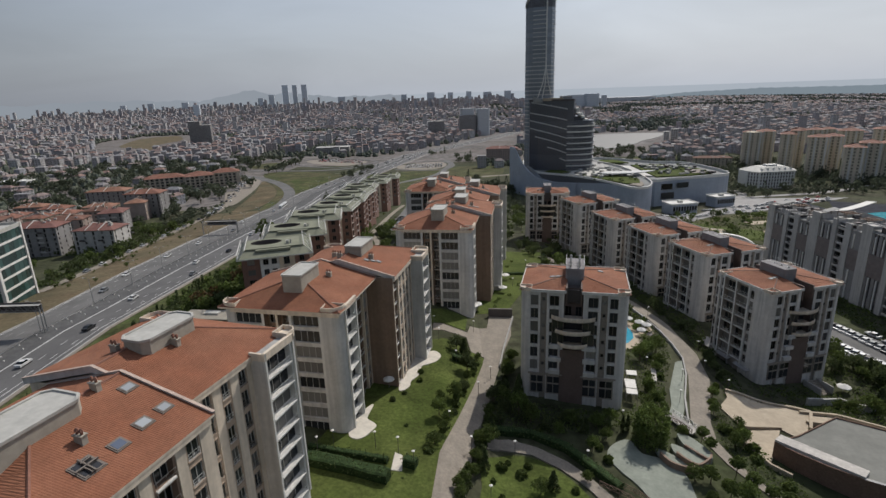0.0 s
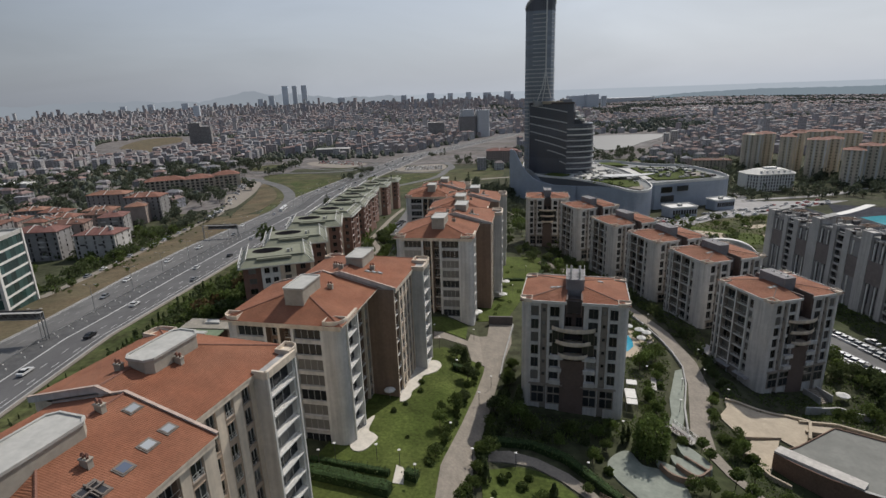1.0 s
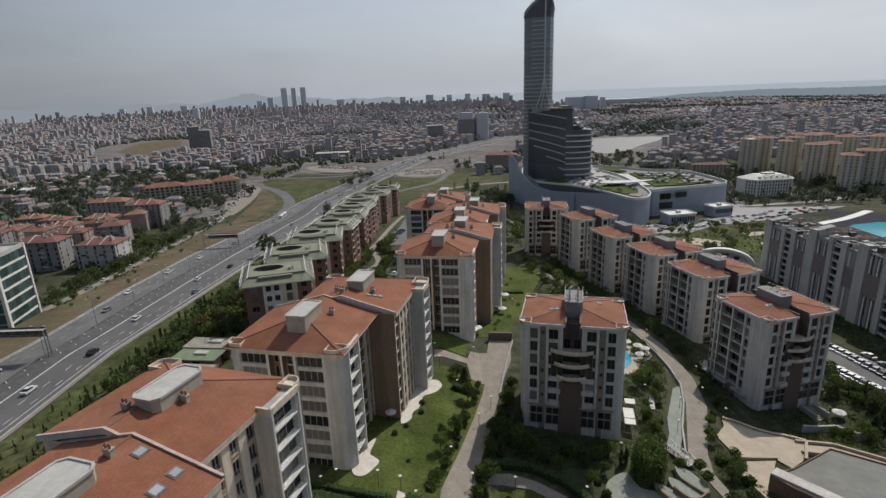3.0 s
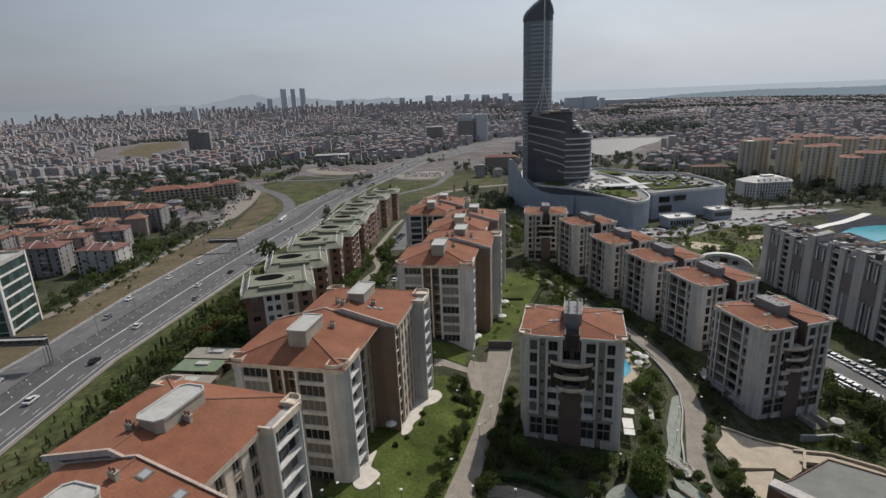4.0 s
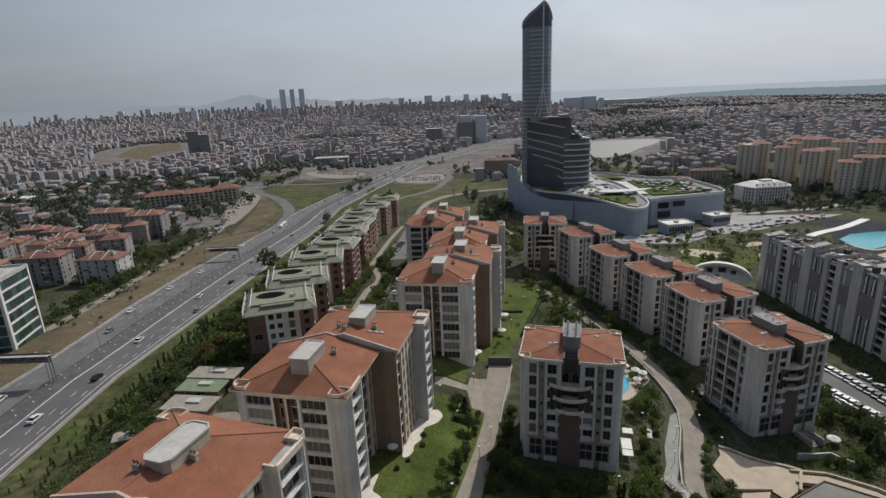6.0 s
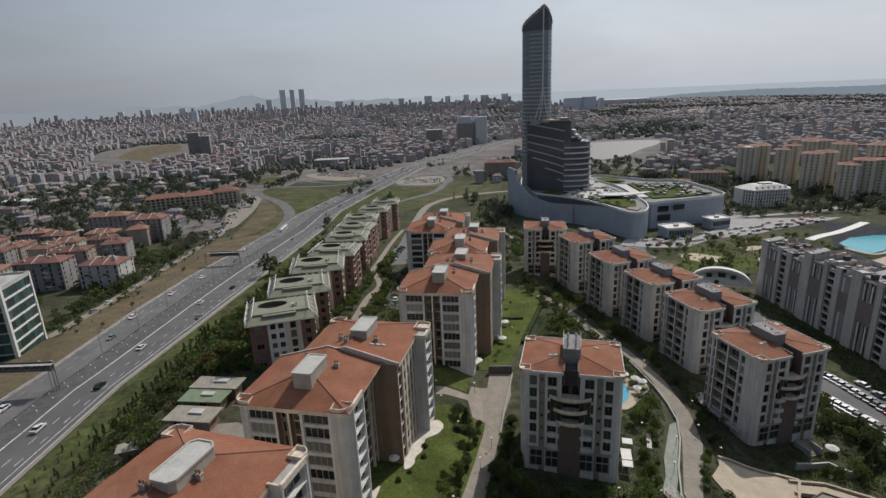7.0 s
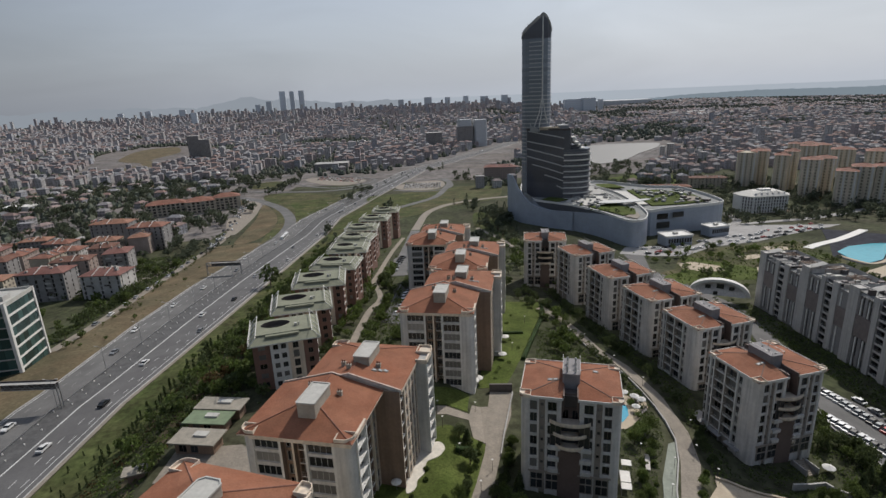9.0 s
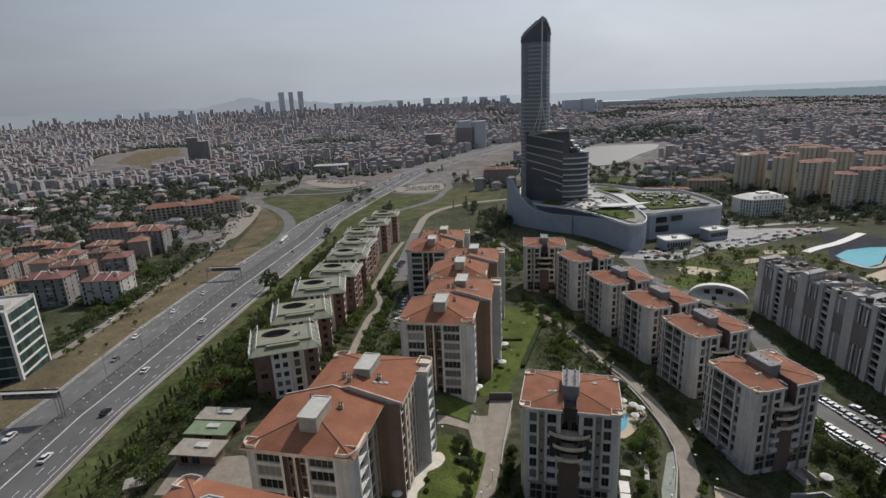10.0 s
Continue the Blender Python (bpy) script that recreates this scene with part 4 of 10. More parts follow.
    for k in range(24):
        j = (k + 1) % 24
        g.face(((*oval[j], z1 + .25), (*oval[k], z1 + .25), (*oval[k], z1 - 1.3), (*oval[j], z1 - 1.3)))
    g.face([(*p, z1 - 1.3) for p in oval])
    part("roof_well", g, [DARK], blk, "dark oval roof opening")
    # step between roof levels, pipes, white truss frames at the ends
    g = Geo()
    g.box(-X2 + 2.2, X2 - 2.4, y0 + 3.1, y0 + 3.5, z1, z1 + 0.45), g.box(-X2 + 5, X2 - 6, y0 + 1.9, y0 + 3.2, z1 - 0.35, z1 + 0.25)
    part("roof_step", g, [GREENROOF], blk)
    g = Geo()
    g.box(3.0, 3.8, 5.6, 6.4, z1 - 0.1, z1 + 0.9), g.box(4.1, 4.5, 5.8, 6.2, z1 - 0.1, z1 + 1.1)
    part("chimney", g, [LEADROOF], blk)
    for sx in (-1, 1):
        g = Geo()
        x = sx * (X2 - 0.2)
        x2 = sx * (X2 - 2.3)
        for yy in (y0 + 0.3, y0 + 4, y0 + 8, y0 + 12, y1 - 0.4):
            g.tube((x, yy, z0), (x2, yy, z1 + 1.0), 0.11, 5)
            g.tube((x, yy, z0), (x, yy, z0 + 1.3), 0.10, 5)
        for zz, xx in ((z0 + 1.3, x), (z1 + 1.0, x2), (z0 + 0.1, x)):
            g.tube((xx, y0 + 0.3, zz), (xx, y1 - 0.4, zz), 0.11, 5)
        part("truss_frame", g, [WHITE], blk, "white steel truss frame")
    return blk

# ---------------------------------------------------------------- placing the blocks
A_LABEL = "cream apartment block with red tiled roof and balconies"
a2 = staggered_block("cream and brown apartment block beside the lawn", pose(-18.3, 80.9, 26.3 - 24.2, 0, 0, -12.0))[0]
for x, y, eave, turn in ((6.7, 141.0, 24.3, -9.5), (14.5, 189.0, 21.3, -8.0), (3.0, 238.0, 17.8, -6.0)):
    b = copy_thing(a2, pose(x, y, eave - 24.2, 0, 0, turn))
    b["label"] = A_LABEL
staggered_block("cream apartment block with skylights in its tiled roof", pose(-29.8, 29.4, 30.3 - 24.2, 0, 0, -17.5), out=False)
B_LABEL = "pale grey point block with red roof and curved balconies"
b0 = point_block(B_LABEL, pose(25.2, 100.0, 21.3 - 23.6, 0, 0, -14.0))
d0 = point_block("pale point block with red roof and glazed loggias", pose(87.4, 120.8, 12.2 - 23.6, 0, 0, 14.0) @ Matrix.Diagonal((1, 1.08, 1, 1)), flue=0.25)
for x, y, top, turn in ((87.4, 153.4, 11.6, 14.0), (82.5, 179.0, 11.0, 15.0), (76.0, 205.5, 10.6, 15.0), (70.0, 238.0, 10.5, 16.0), (51.0, 263.0, 10.5, -9.0)):
    copy_thing(d0, pose(x, y, top - 23.6, 0, 0, turn))
g0 = green_block("low block with grey-green roof and oval well", pose(-47.3, 139.0, 19.5 - 15.0, 0, 0, 16.5))
for x, y, top, turn in ((-48.6, 163.2, 18.5, 14), (-49.0, 190.0, 17.3, 9), (-49.2, 217.5, 15.0, -4), (-49.7, 254.3, 11.5, 0), (-51.4, 282.6, 9.5, -8), (-52.5, 319.0, 6.5, 0), (-49.6, 358.0, 3.5, -4), (-45.7, 398.0, 0.5, -2)):
    copy_thing(g0, pose(x, y, top - 15.0, 0, 0, turn))

# ---------------------------------------------------------------- highway
HWY_L, HWY_ML, HWY_MR, HWY_R = -145.5, -131.0, -122.0, -106.0


def hwy_x(x, y):
    """The highway widens a little beyond the gantry and bends to the right once it has passed the low blocks."""
    x = HWY_R + (x - HWY_R) * ramp(y, [(130, 0.86), (165, 0.89), (230, 1.07), (300, 1.16), (400, 1.10), (520, 1.0)])
    if y < 520:
        return x
    u = y - 520
    return x + 0.20 * u + max(0, u - 380) * 0.22


def hwy(name, xa, xb, mats, label, category="road", lift=0.10, y0=-30, y1=1500):
    ys = list(range(y0, 520, 10)) + list(range(520, y1 + 1, 20))
    return strip(name, [(hwy_x(xa, y), y, hwy_x(xb, y), y) for y in ys], [mats], label, category, lift=lift, step=8.0)


MEDIAN = material("dark_median_surface", (0.088, 0.087, 0.086), 0.9, grain=0.2, scale=1.2, stain=0.3, stain_scale=0.15)
hwy("road", HWY_L, HWY_ML, ASPHALT_OLD, "worn grey asphalt carriageway of the highway")
hwy("road", HWY_MR, HWY_R, ASPHALT, "grey asphalt carriageway of the highway with lane marks")
hwy("median", HWY_ML, HWY_MR, MEDIAN, "dark worn median strip between the carriageways", "median", 0.13)
for x, w, nm in ((HWY_L + 0.8, 0.2, "edge_line"), (HWY_ML - 0.5, 0.2, "edge_line"), (HWY_MR + 0.5, 0.45, "edge_line"), (HWY_R - 2.4, 0.2, "edge_line")):
    hwy(nm, x, x + w, PAINT, "white painted edge line on asphalt", "road marking", 0.14)
hwy("kerb", HWY_R, HWY_R + 0.5, CONC, "pale concrete kerb beside the highway", "kerb", 0.28)
hwy("kerb", HWY_L - 0.5, HWY_L, CONC, "pale concrete kerb beside the highway", "kerb", 0.25)
hwy("pavement", HWY_R + 0.5, HWY_R + 1.8, PAVER, "narrow grey pavement along the highway", "pavement", 0.2)

PAINT_OLD = material("worn_road_paint", (0.27, 0.265, 0.25), 0.8, grain=0.3, scale=1.5)
dash = Geo()
dash.face([(-0.09, -1.5, 0), (0.09, -1.5, 0), (0.09, 1.5, 0), (-0.09, 1.5, 0)])
dash_mesh = dash.mesh("lane_dash", [PAINT])
old_dash = dash.mesh("lane_dash", [PAINT_OLD])
marks = thing("lane_markings", "white dashed lane lines painted on the highway", "road marking", kind="structure")
far_dash = Geo()
for lane in (HWY_MR + 7.9, HWY_MR + 11.7, HWY_L + 4.6, HWY_L + 8.6):
    for k in range(70):
        y = 60 + k * 9.0
        x = hwy_x(lane, y)
        z = land(x, y) + 0.15
        if y < 210:
            part("lane_dash", dash_mesh if lane > HWY_MR else old_dash, None, marks, at=pose(x, y, z, math.degrees(math.atan2(land(x, y + 2) - land(x, y - 2), 4)), 0, 0))
        else:
            far_dash.face([(x - .09, y - 1.5, land(x, y - 1.5) + .16), (x + .09, y - 1.5, land(x, y - 1.5) + .16), (x + .09, y + 1.5, land(x, y + 1.5) + .16), (x - .09, y + 1.5, land(x, y + 1.5) + .16)])
tagged(part("far_lane_dashes", far_dash, [PAINT], marks), kind="stuff")

# median barrier: rails on posts, and small white delineators
barrier = thing("median_barrier", "dark steel crash barrier along the median", "barrier", kind="structure")
g = Geo()
g.box(-0.06, 0.06, -0.06, 0.06, -0.2, 0.75)
post_mesh = g.mesh("post", [METAL])
g = Geo()
for y in range(40, 700, 12):
    for x in (HWY_ML + 0.6,):
        a, b = (hwy_x(x, y), y), (hwy_x(x, y + 12), y + 12)
        za, zb = land(*a) + 0.13, land(*b) + 0.13
        g.face(((a[0], a[1], za + .4), (b[0], b[1], zb + .4), (b[0], b[1], zb + .72), (a[0], a[1], za + .72)))
        g.face(((b[0] + .06, b[1], zb + .4), (a[0] + .06, a[1], za + .4), (a[0] + .06, a[1], za + .72), (b[0] + .06, b[1], zb + .72)))
        g.face(((a[0], a[1], za + .72), (b[0], b[1], zb + .72), (b[0] + .06, b[1], zb + .72), (a[0] + .06, a[1], za + .72)))
part("rail", g, [METAL], barrier)
for y in range(60, 420, 4):
    x = hwy_x(HWY_ML + 0.6, y)
    part("post", post_mesh, None, barrier, at=pose(x, y, land(x, y) + 0.13))
g = Geo()
g.box(-0.16, 0.16, -0.16, 0.16, 0, 0.42)
stud = g.mesh("delineator", [WHITE])
for k in range(40):
    y = 75 + k * 7.0
    thing("delineator", "small white block on the median strip", "delineator", at=pose(hwy_x(HWY_MR - 3.6, y), y, land(hwy_x(HWY_MR - 3.6, y), y) + 0.12), group="median blocks", geo=stud)
    thing("delineator", "small white block on the median strip", "delineator", at=pose(hwy_x(HWY_ML + 1.6, y + 3.0), y + 3.0, land(hwy_x(HWY_ML + 1.6, y + 3.0), y + 3.0) + 0.12), group="median blocks", geo=stud)

# slip road and frontage strips on the far side
strip("verge", [(xl, yy, hwy_x(HWY_L - 0.6, yy), yy) for xl, yy in ((-169, 60), (-169, 130), (-169, 165), (-170, 205), (-173, 230), (-177, 265), (-180, 300), (-183, 340), (-192, 400), (-198, 430))], [DRY], "dry yellow grass verge beside the highway", "verge", lift=0.06)
patch("forecourt", [(-205, 330), (-190, 345), (-196, 395), (-212, 385)], PAVER, "pale paved yard beside the service road", "pavement", lift=0.1)

BANKGRASS = material("bank_grass", (0.052, 0.072, 0.022), 0.95, grain=0.40, scale=0.5, stain=0.45, stain_scale=0.05, second=(0.088, 0.085, 0.040), spec=0.1)
ROUGH = material("rough_grass", (0.062, 0.075, 0.030), 0.95, grain=0.35, scale=0.6, stain=0.4, stain_scale=0.04, second=(0.105, 0.092, 0.052), spec=0.1)


def lane_road(name, pts, width, mats, label, category="road", lift=0.16, n=6):
    """A road of constant width along a smooth line."""
    line = []
    full = [pts[0]] + list(pts) + [pts[-1]]
    for i in range(len(pts) - 1):
        p0, p1, p2, p3 = (Vector(full[i + k]) for k in range(4))
        for k in range(n):
            s = k / n
            line.append(0.5 * ((2 * p1) + (p2 - p0) * s + (2 * p0 - 5 * p1 + 4 * p2 - p3) * s * s + (3 * p1 - p0 - 3 * p2 + p3) * s ** 3))
    line.append(Vector(pts[-1]))
    rows = []
    for i, p in enumerate(line):
        d = (line[min(i + 1, len(line) - 1)] - line[max(i - 1, 0)]).normalized() * width / 2
        rows.append((p.x - d.y, p.y + d.x, p.x + d.y, p.y - d.x))
    return strip(name, rows, [mats], label, category, lift=lift, step=8.0)


# roads beyond the low blocks
lane_road("slip_road", [(-146, 400), (-147, 470), (-154, 515), (-168, 556), (-190, 600), (-212, 630), (-246, 668), (-300, 700)], 11, ASPHALT_OLD, "curving slip road of worn asphalt")
lane_road("service_road", [(-170, 205), (-174, 250), (-183, 320), (-193, 400), (-201, 470), (-212, 530), (-226, 600), (-238, 650)], 5.5, PAVER, "pale gravel service road with parked cars", lift=0.12)
patch("car_park", smooth_loop([(-231, 552), (-227, 571), (-235, 640), (-226, 646), (-208, 580), (-198, 510), (-196, 477), (-208, 490)], 4), PAVER, "pale gravel car park beside the slip road", "car park", lift=0.15, cell=8)
patch("dry_field", smooth_loop([(-216, 622), (-197, 594), (-176, 545), (-165, 500), (-163, 460), (-170, 430), (-182, 440), (-191, 498), (-198, 544)], 4), DRY, "dry yellow grass between slip road and car park", "field", lift=0.09, cell=8)
lane_road("road", [(-330, 752), (-289, 738), (-218, 714), (-170, 706), (-134, 716), (-104, 748), (-86, 790)], 9, ASPHALT_OLD, "pale asphalt road across the junction", lift=0.2)
lane_road("road", [(-330, 800), (-291, 868), (-270, 910), (-226, 954), (-148, 978), (-66, 994), (8, 1014), (90, 1030)], 12, ASPHALT_OLD, "wide asphalt road crossing the highway", lift=0.2)
lane_road("road", [(-236, 830), (-205, 772), (-150, 732), (-116, 760), (-104, 808), (-146, 856), (-212, 880), (-236, 850)], 6, ASPHALT_OLD, "ring road round an open car park", lift=0.22)
patch("car_park", smooth_loop([(-218, 840), (-190, 790), (-146, 756), (-124, 776), (-118, 806), (-150, 838), (-204, 862)], 4), PAVER, "large open car park by the junction", "car park", lift=0.16, cell=10)
patch("car_park", smooth_loop([(-58, 740), (-10, 768), (2, 730), (-6, 690), (-30, 676), (-62, 698)], 4), PAVER, "open car park inside the road loop", "car park", lift=0.16, cell=10)
lane_road("road", [(-66, 690), (-28, 668), (2, 684), (10, 730), (-8, 778), (-40, 780)], 6, ASPHALT_OLD, "loop road round an open car park", lift=0.2)
lane_road("lane", [(0, 790), (8, 745), (4, 702), (-10, 622), (-34, 578), (-56, 542), (-60, 510), (-50, 460)], 8, ASPHALT_OLD, "double lane between the low blocks and the junction", lift=0.16)
patch("junction_lawn", smooth_loop([(-98, 496), (-90, 577), (-60, 634), (-20, 644), (-20, 606), (-48, 530), (-76, 470)], 4), BANKGRASS, "green grass inside the road junction", "lawn", lift=0.1, cell=8)
patch("junction_lawn", smooth_loop([(-184, 628), (-150, 640), (-134, 600), (-142, 550), (-151, 522), (-166, 580)], 4), BANKGRASS, "green grass between slip road and highway", "lawn", lift=0.1, cell=8)
patch("junction_lawn", smooth_loop([(-285, 770), (-250, 750), (-232, 780), (-250, 830), (-280, 830)], 4), ROUGH, "rough grass inside the road loop", "lawn", lift=0.12, cell=10)
lane_road("road", [(-26, 440), (-23, 476), (-20, 507), (-12, 537), (9, 573), (42, 596), (76, 609), (130, 620)], 7, PAVER, "pale curving access road behind the blocks", lift=0.15)
lane_road("garden_path", [(28, 452), (31, 438), (41, 404), (48, 366), (49, 330)], 4, PAVER, "pale path down the green slope behind the blocks", "path", lift=0.15)
patch("lawn", smooth_loop([(30, 520), (52, 500), (60, 450), (56, 390), (46, 372), (36, 400), (26, 450)], 4), BANKGRASS, "green slope behind the tiled blocks", "lawn", lift=0.09, cell=8)
patch("lawn", smooth_loop([(-88, 606), (-88, 650), (-36, 644), (-26, 616), (-54, 584)], 4), BANKGRASS, "green lawn inside the road loop", "lawn", lift=0.12, cell=8)

# embankment between the highway and the blocks
strip("embankment_grass", [(-104.0, 40, -84, 40), (-104.0, 330, -86, 330), (-104, 480, -70, 480), (-100, 540, -60, 540)], [BANKGRASS], "mown grass bank sloping down to the highway", "lawn", lift=0.07)
strip("embankment_path", [(-78, 95, -73, 95), (-80, 170, -75, 170), (-80, 260, -76, 260), (-76, 420, -72, 420)], [DRY], "bare earth strip along the top of the bank", "path", lift=0.08)
lane_road("garden_path", [(-34.5, 150), (-34.5, 176), (-34.3, 191), (-33.6, 210), (-31.2, 225), (-32.6, 237), (-38, 259), (-38, 275), (-36.5, 341), (-33, 400)], 2.6, PAVER, "pale winding path between the blocks", "path", lift=0.14)
lane_road("road", [(-27.5, 284), (-27.4, 314), (-26.9, 351), (-26.4, 396), (-25.6, 437)], 7.5, ASPHALT_OLD, "worn asphalt road behind the tiled blocks", lift=0.13)
patch("courtyard", [(-31, 272), (-15.5, 276), (-17, 300), (-20.5, 335), (-24, 345), (-33, 318)], ASPHALT_OLD, "worn asphalt court with parked cars", "car park", lift=0.16)
patch("courtyard", [(-27, 195), (-18, 192), (-14, 240), (-24, 260)], ASPHALT, "dark asphalt courtyard with parked cars", "car park", lift=0.15)

# ---------------------------------------------------------------- gardens
patch("lawn", [(-24, 62), (-2, 62), (-2.0, 75), (2.4, 88), (8.0, 113), (9.0, 118), (-1, 122), (-10, 118), (-24, 78)], LAWN, "mown green lawn beside the apartment block", "lawn")
patch("lawn", [(8, 146), (16.8, 147.2), (24.3, 168), (33, 195), (39, 213), (43, 236), (24, 236), (16.9, 184), (12, 170)], LAWN, "mown green lawn between the blocks", "lawn")
patch("lawn", [(-6, 131), (4, 131), (5, 140), (2, 141), (-6, 140)], LAWN, "small mown lawn by the drive", "lawn")
patch("lawn", smooth_loop([(4.6, 62), (4.4, 72), (4.9, 78.6), (9.4, 81.6), (14.5, 81.0), (18.6, 77.6), (22, 72), (25, 62)], 4), LAWN, "mown lawn with small round bushes", "lawn")
strip("garden_path", [(-6.5, 55, 1.2, 55), (-3.6, 66.7, 1.5, 68), (-2.5, 77.1, 3.4, 80), (1.1, 89.3, 5.6, 90), (4.8, 103, 9.2, 105), (7.6, 115, 12.0, 116), (9.0, 124, 14.0, 124), (9.6, 132, 16.5, 132), (11.5, 144, 18.0, 144)], [PAVER], "pale paved garden path between lawns", "path", lift=0.2, step=2.0)
patch("drive", [(-4.5, 126), (4.2, 127), (5.0, 119.5), (9.5, 118.5), (10.5, 125), (10.5, 136), (5.5, 135), (4.5, 130), (-4.5, 130.2)], PAVER, "pale concrete drive in front of a basement ramp", "path", lift=0.17, cell=2.0)
strip("garden_path", [(4.5, 85.6, 3.2, 81.5), (10.4, 86.2, 8.5, 83.0), (15.4, 84.2, 14.1, 82.0), (20.3, 80.4, 18.6, 78.4), (23.4, 76.4, 22.0, 74.4), (27, 70, 25, 68.5), (31, 62, 29, 61)], [PAVER], "narrow curving garden path", "path", lift=0.24, step=1.5)
patch("terrace", smooth_loop([(-18.6, 81.0), (-17.2, 79.7), (-15.8, 80.3), (-14.8, 81.9), (-14.0, 83.8), (-15.0, 85.0), (-16.0, 86.2), (-15.4, 90.6), (-17.0, 88.6), (-18.9, 85.6)], 4), WHITESTONE, "pale stone terrace against the wall", "terrace", lift=0.26, cell=1.5)
patch("terrace", smooth_loop([(-11.0, 96.7), (-9.8, 96.3), (-8.8, 98.0), (-8.6, 100.1), (-7.2, 102.4), (-6.7, 106.3), (-5.2, 107.6), (-3.4, 109.2), (-2.4, 111.9), (-3.5, 114.0), (-5.6, 113.7), (-7.4, 112.2), (-9.9, 105.3)], 4), WHITESTONE, "pale stone terrace with a rounded end", "terrace", lift=0.26, cell=1.5)
strip("garden_road", [(57.0, 66.0, 58.6, 66.4), (52.0, 76.4, 53.7, 77.0), (49.8, 81.6, 52.0, 82.2), (48.7, 87.5, 51.3, 88.4), (49.2, 95.4, 53.2, 95.0), (52.9, 104.1, 57.9, 104.6), (57.5, 115.0, 62.3, 114.0), (61.0, 127.0, 65.3, 127.5), (61.2, 145, 65.3, 145), (58.5, 166, 62.0, 167.5), (53.0, 180, 56.5, 180), (50.0, 196, 53.5, 198), (46.5, 212, 50, 214), (40, 226, 43.5, 229)], [PAVER], "winding pale garden road past the point blocks", "road", lift=0.2, step=2.0)
GREENSTONE = material("green_stone", (0.225, 0.245, 0.205), 0.85, grain=0.1, scale=1.5, stain=0.2, stain_scale=0.2)
strip("garden_terrace", [(44.4, 95.2, 46.7, 93.8), (47.2, 100.2, 50.2, 100.3), (49.6, 107.0, 53.6, 108.6), (53.0, 113.6, 56.2, 114.0), (57.0, 121.4, 59.4, 122.8)], [GREENSTONE], "grey-green paved terrace behind a low wall", "terrace", lift=0.3, step=1.5)
for pl, up in (([(37.9, 84.6), (40.6, 82.6), (43.2, 79.6), (41.6, 78.4), (39.0, 79.6), (37.7, 82.4)], 0.55), ([(41.0, 85.6), (43.4, 84.0), (46.0, 81.2), (43.4, 79.2), (40.8, 82.4)], 0.95), ([(43.4, 88.6), (45.6, 87.0), (47.2, 83.0), (46.0, 81.0), (43.2, 84.6)], 1.35)):
    patch("garden_terrace", smooth_loop(pl, 4), GREENSTONE, "grey-green stepped terrace of the water garden", "terrace", lift=up, cell=2.0)
patch("pond_deck", smooth_loop([(30.4, 86.0), (33.6, 87.3), (34.8, 83.4), (38.1, 81.9), (40.4, 78.2), (40.0, 73.5), (38.5, 67), (33, 69.5), (31.0, 74.9), (28.9, 79), (28.2, 83)], 4), GREENSTONE, "grey-green paved court under a willow", "terrace", lift=0.28, cell=2.0)
patch("piazza", [(63.2, 108.6), (62.4, 106), (58.4, 101.6), (59.3, 94.8), (67.4, 95.2), (69.4, 92.1), (73.5, 94.8), (78.2, 101.3), (69.2, 105.8)], SAND, "pale stone piazza with a low kerb", "pavement", lift=0.35, cell=2.0)
patch("piazza_lower", [(60.9, 93.6), (67.4, 94.4), (64.2, 90.0), (58.0, 82.2), (56.6, 88.0)], SAND, "lower pale stone terrace below the piazza", "pavement", lift=0.25, cell=2.0)
strip("walkway", [(74.6, 98.2, 76.6, 100.6), (82.4, 97.6, 83.8, 100.4), (89.2, 93.0, 92.0, 96.4), (96, 86, 100, 89)], [SAND], "pale curved walkway behind the garage", "pavement", lift=0.3, step=2.0)
patch("parking_lot", [(107, 96), (112.4, 117.2), (111.8, 136.0), (116.3, 149.5), (121, 160), (126, 164), (134.5, 143), (137, 110), (132, 92)], ASPHALT_OLD, "open asphalt car park full of cars", "car park", lift=0.15)
patch("shrub_bank", [(95, 112), (106, 112), (110, 134), (113, 150), (104, 150), (99, 134)], EARTH, "planted bank of shrubs beside the car park", "garden", lift=0.09)
patch("pool_deck", [(38.5, 124), (47.5, 126.7), (50.6, 129.3), (58.4, 139.2), (58.8, 143.4), (52.5, 146), (40.5, 143)], SAND, "pale pool deck with parasols", "pavement", lift=0.18, cell=2.0)
WATER = material("pool_water", (0.05, 0.30, 0.42), 0.08, grain=0.1, scale=0.8, spec=0.6)
patch("pool", [(43.0, 128.5), (47.8, 130.0), (50.6, 133.7), (51.6, 137.5), (51.4, 141.2), (46.0, 141.5), (42.5, 135)], WATER, "small blue swimming pool on the deck", "swimming pool", lift=0.24, cell=3.0, kind="")

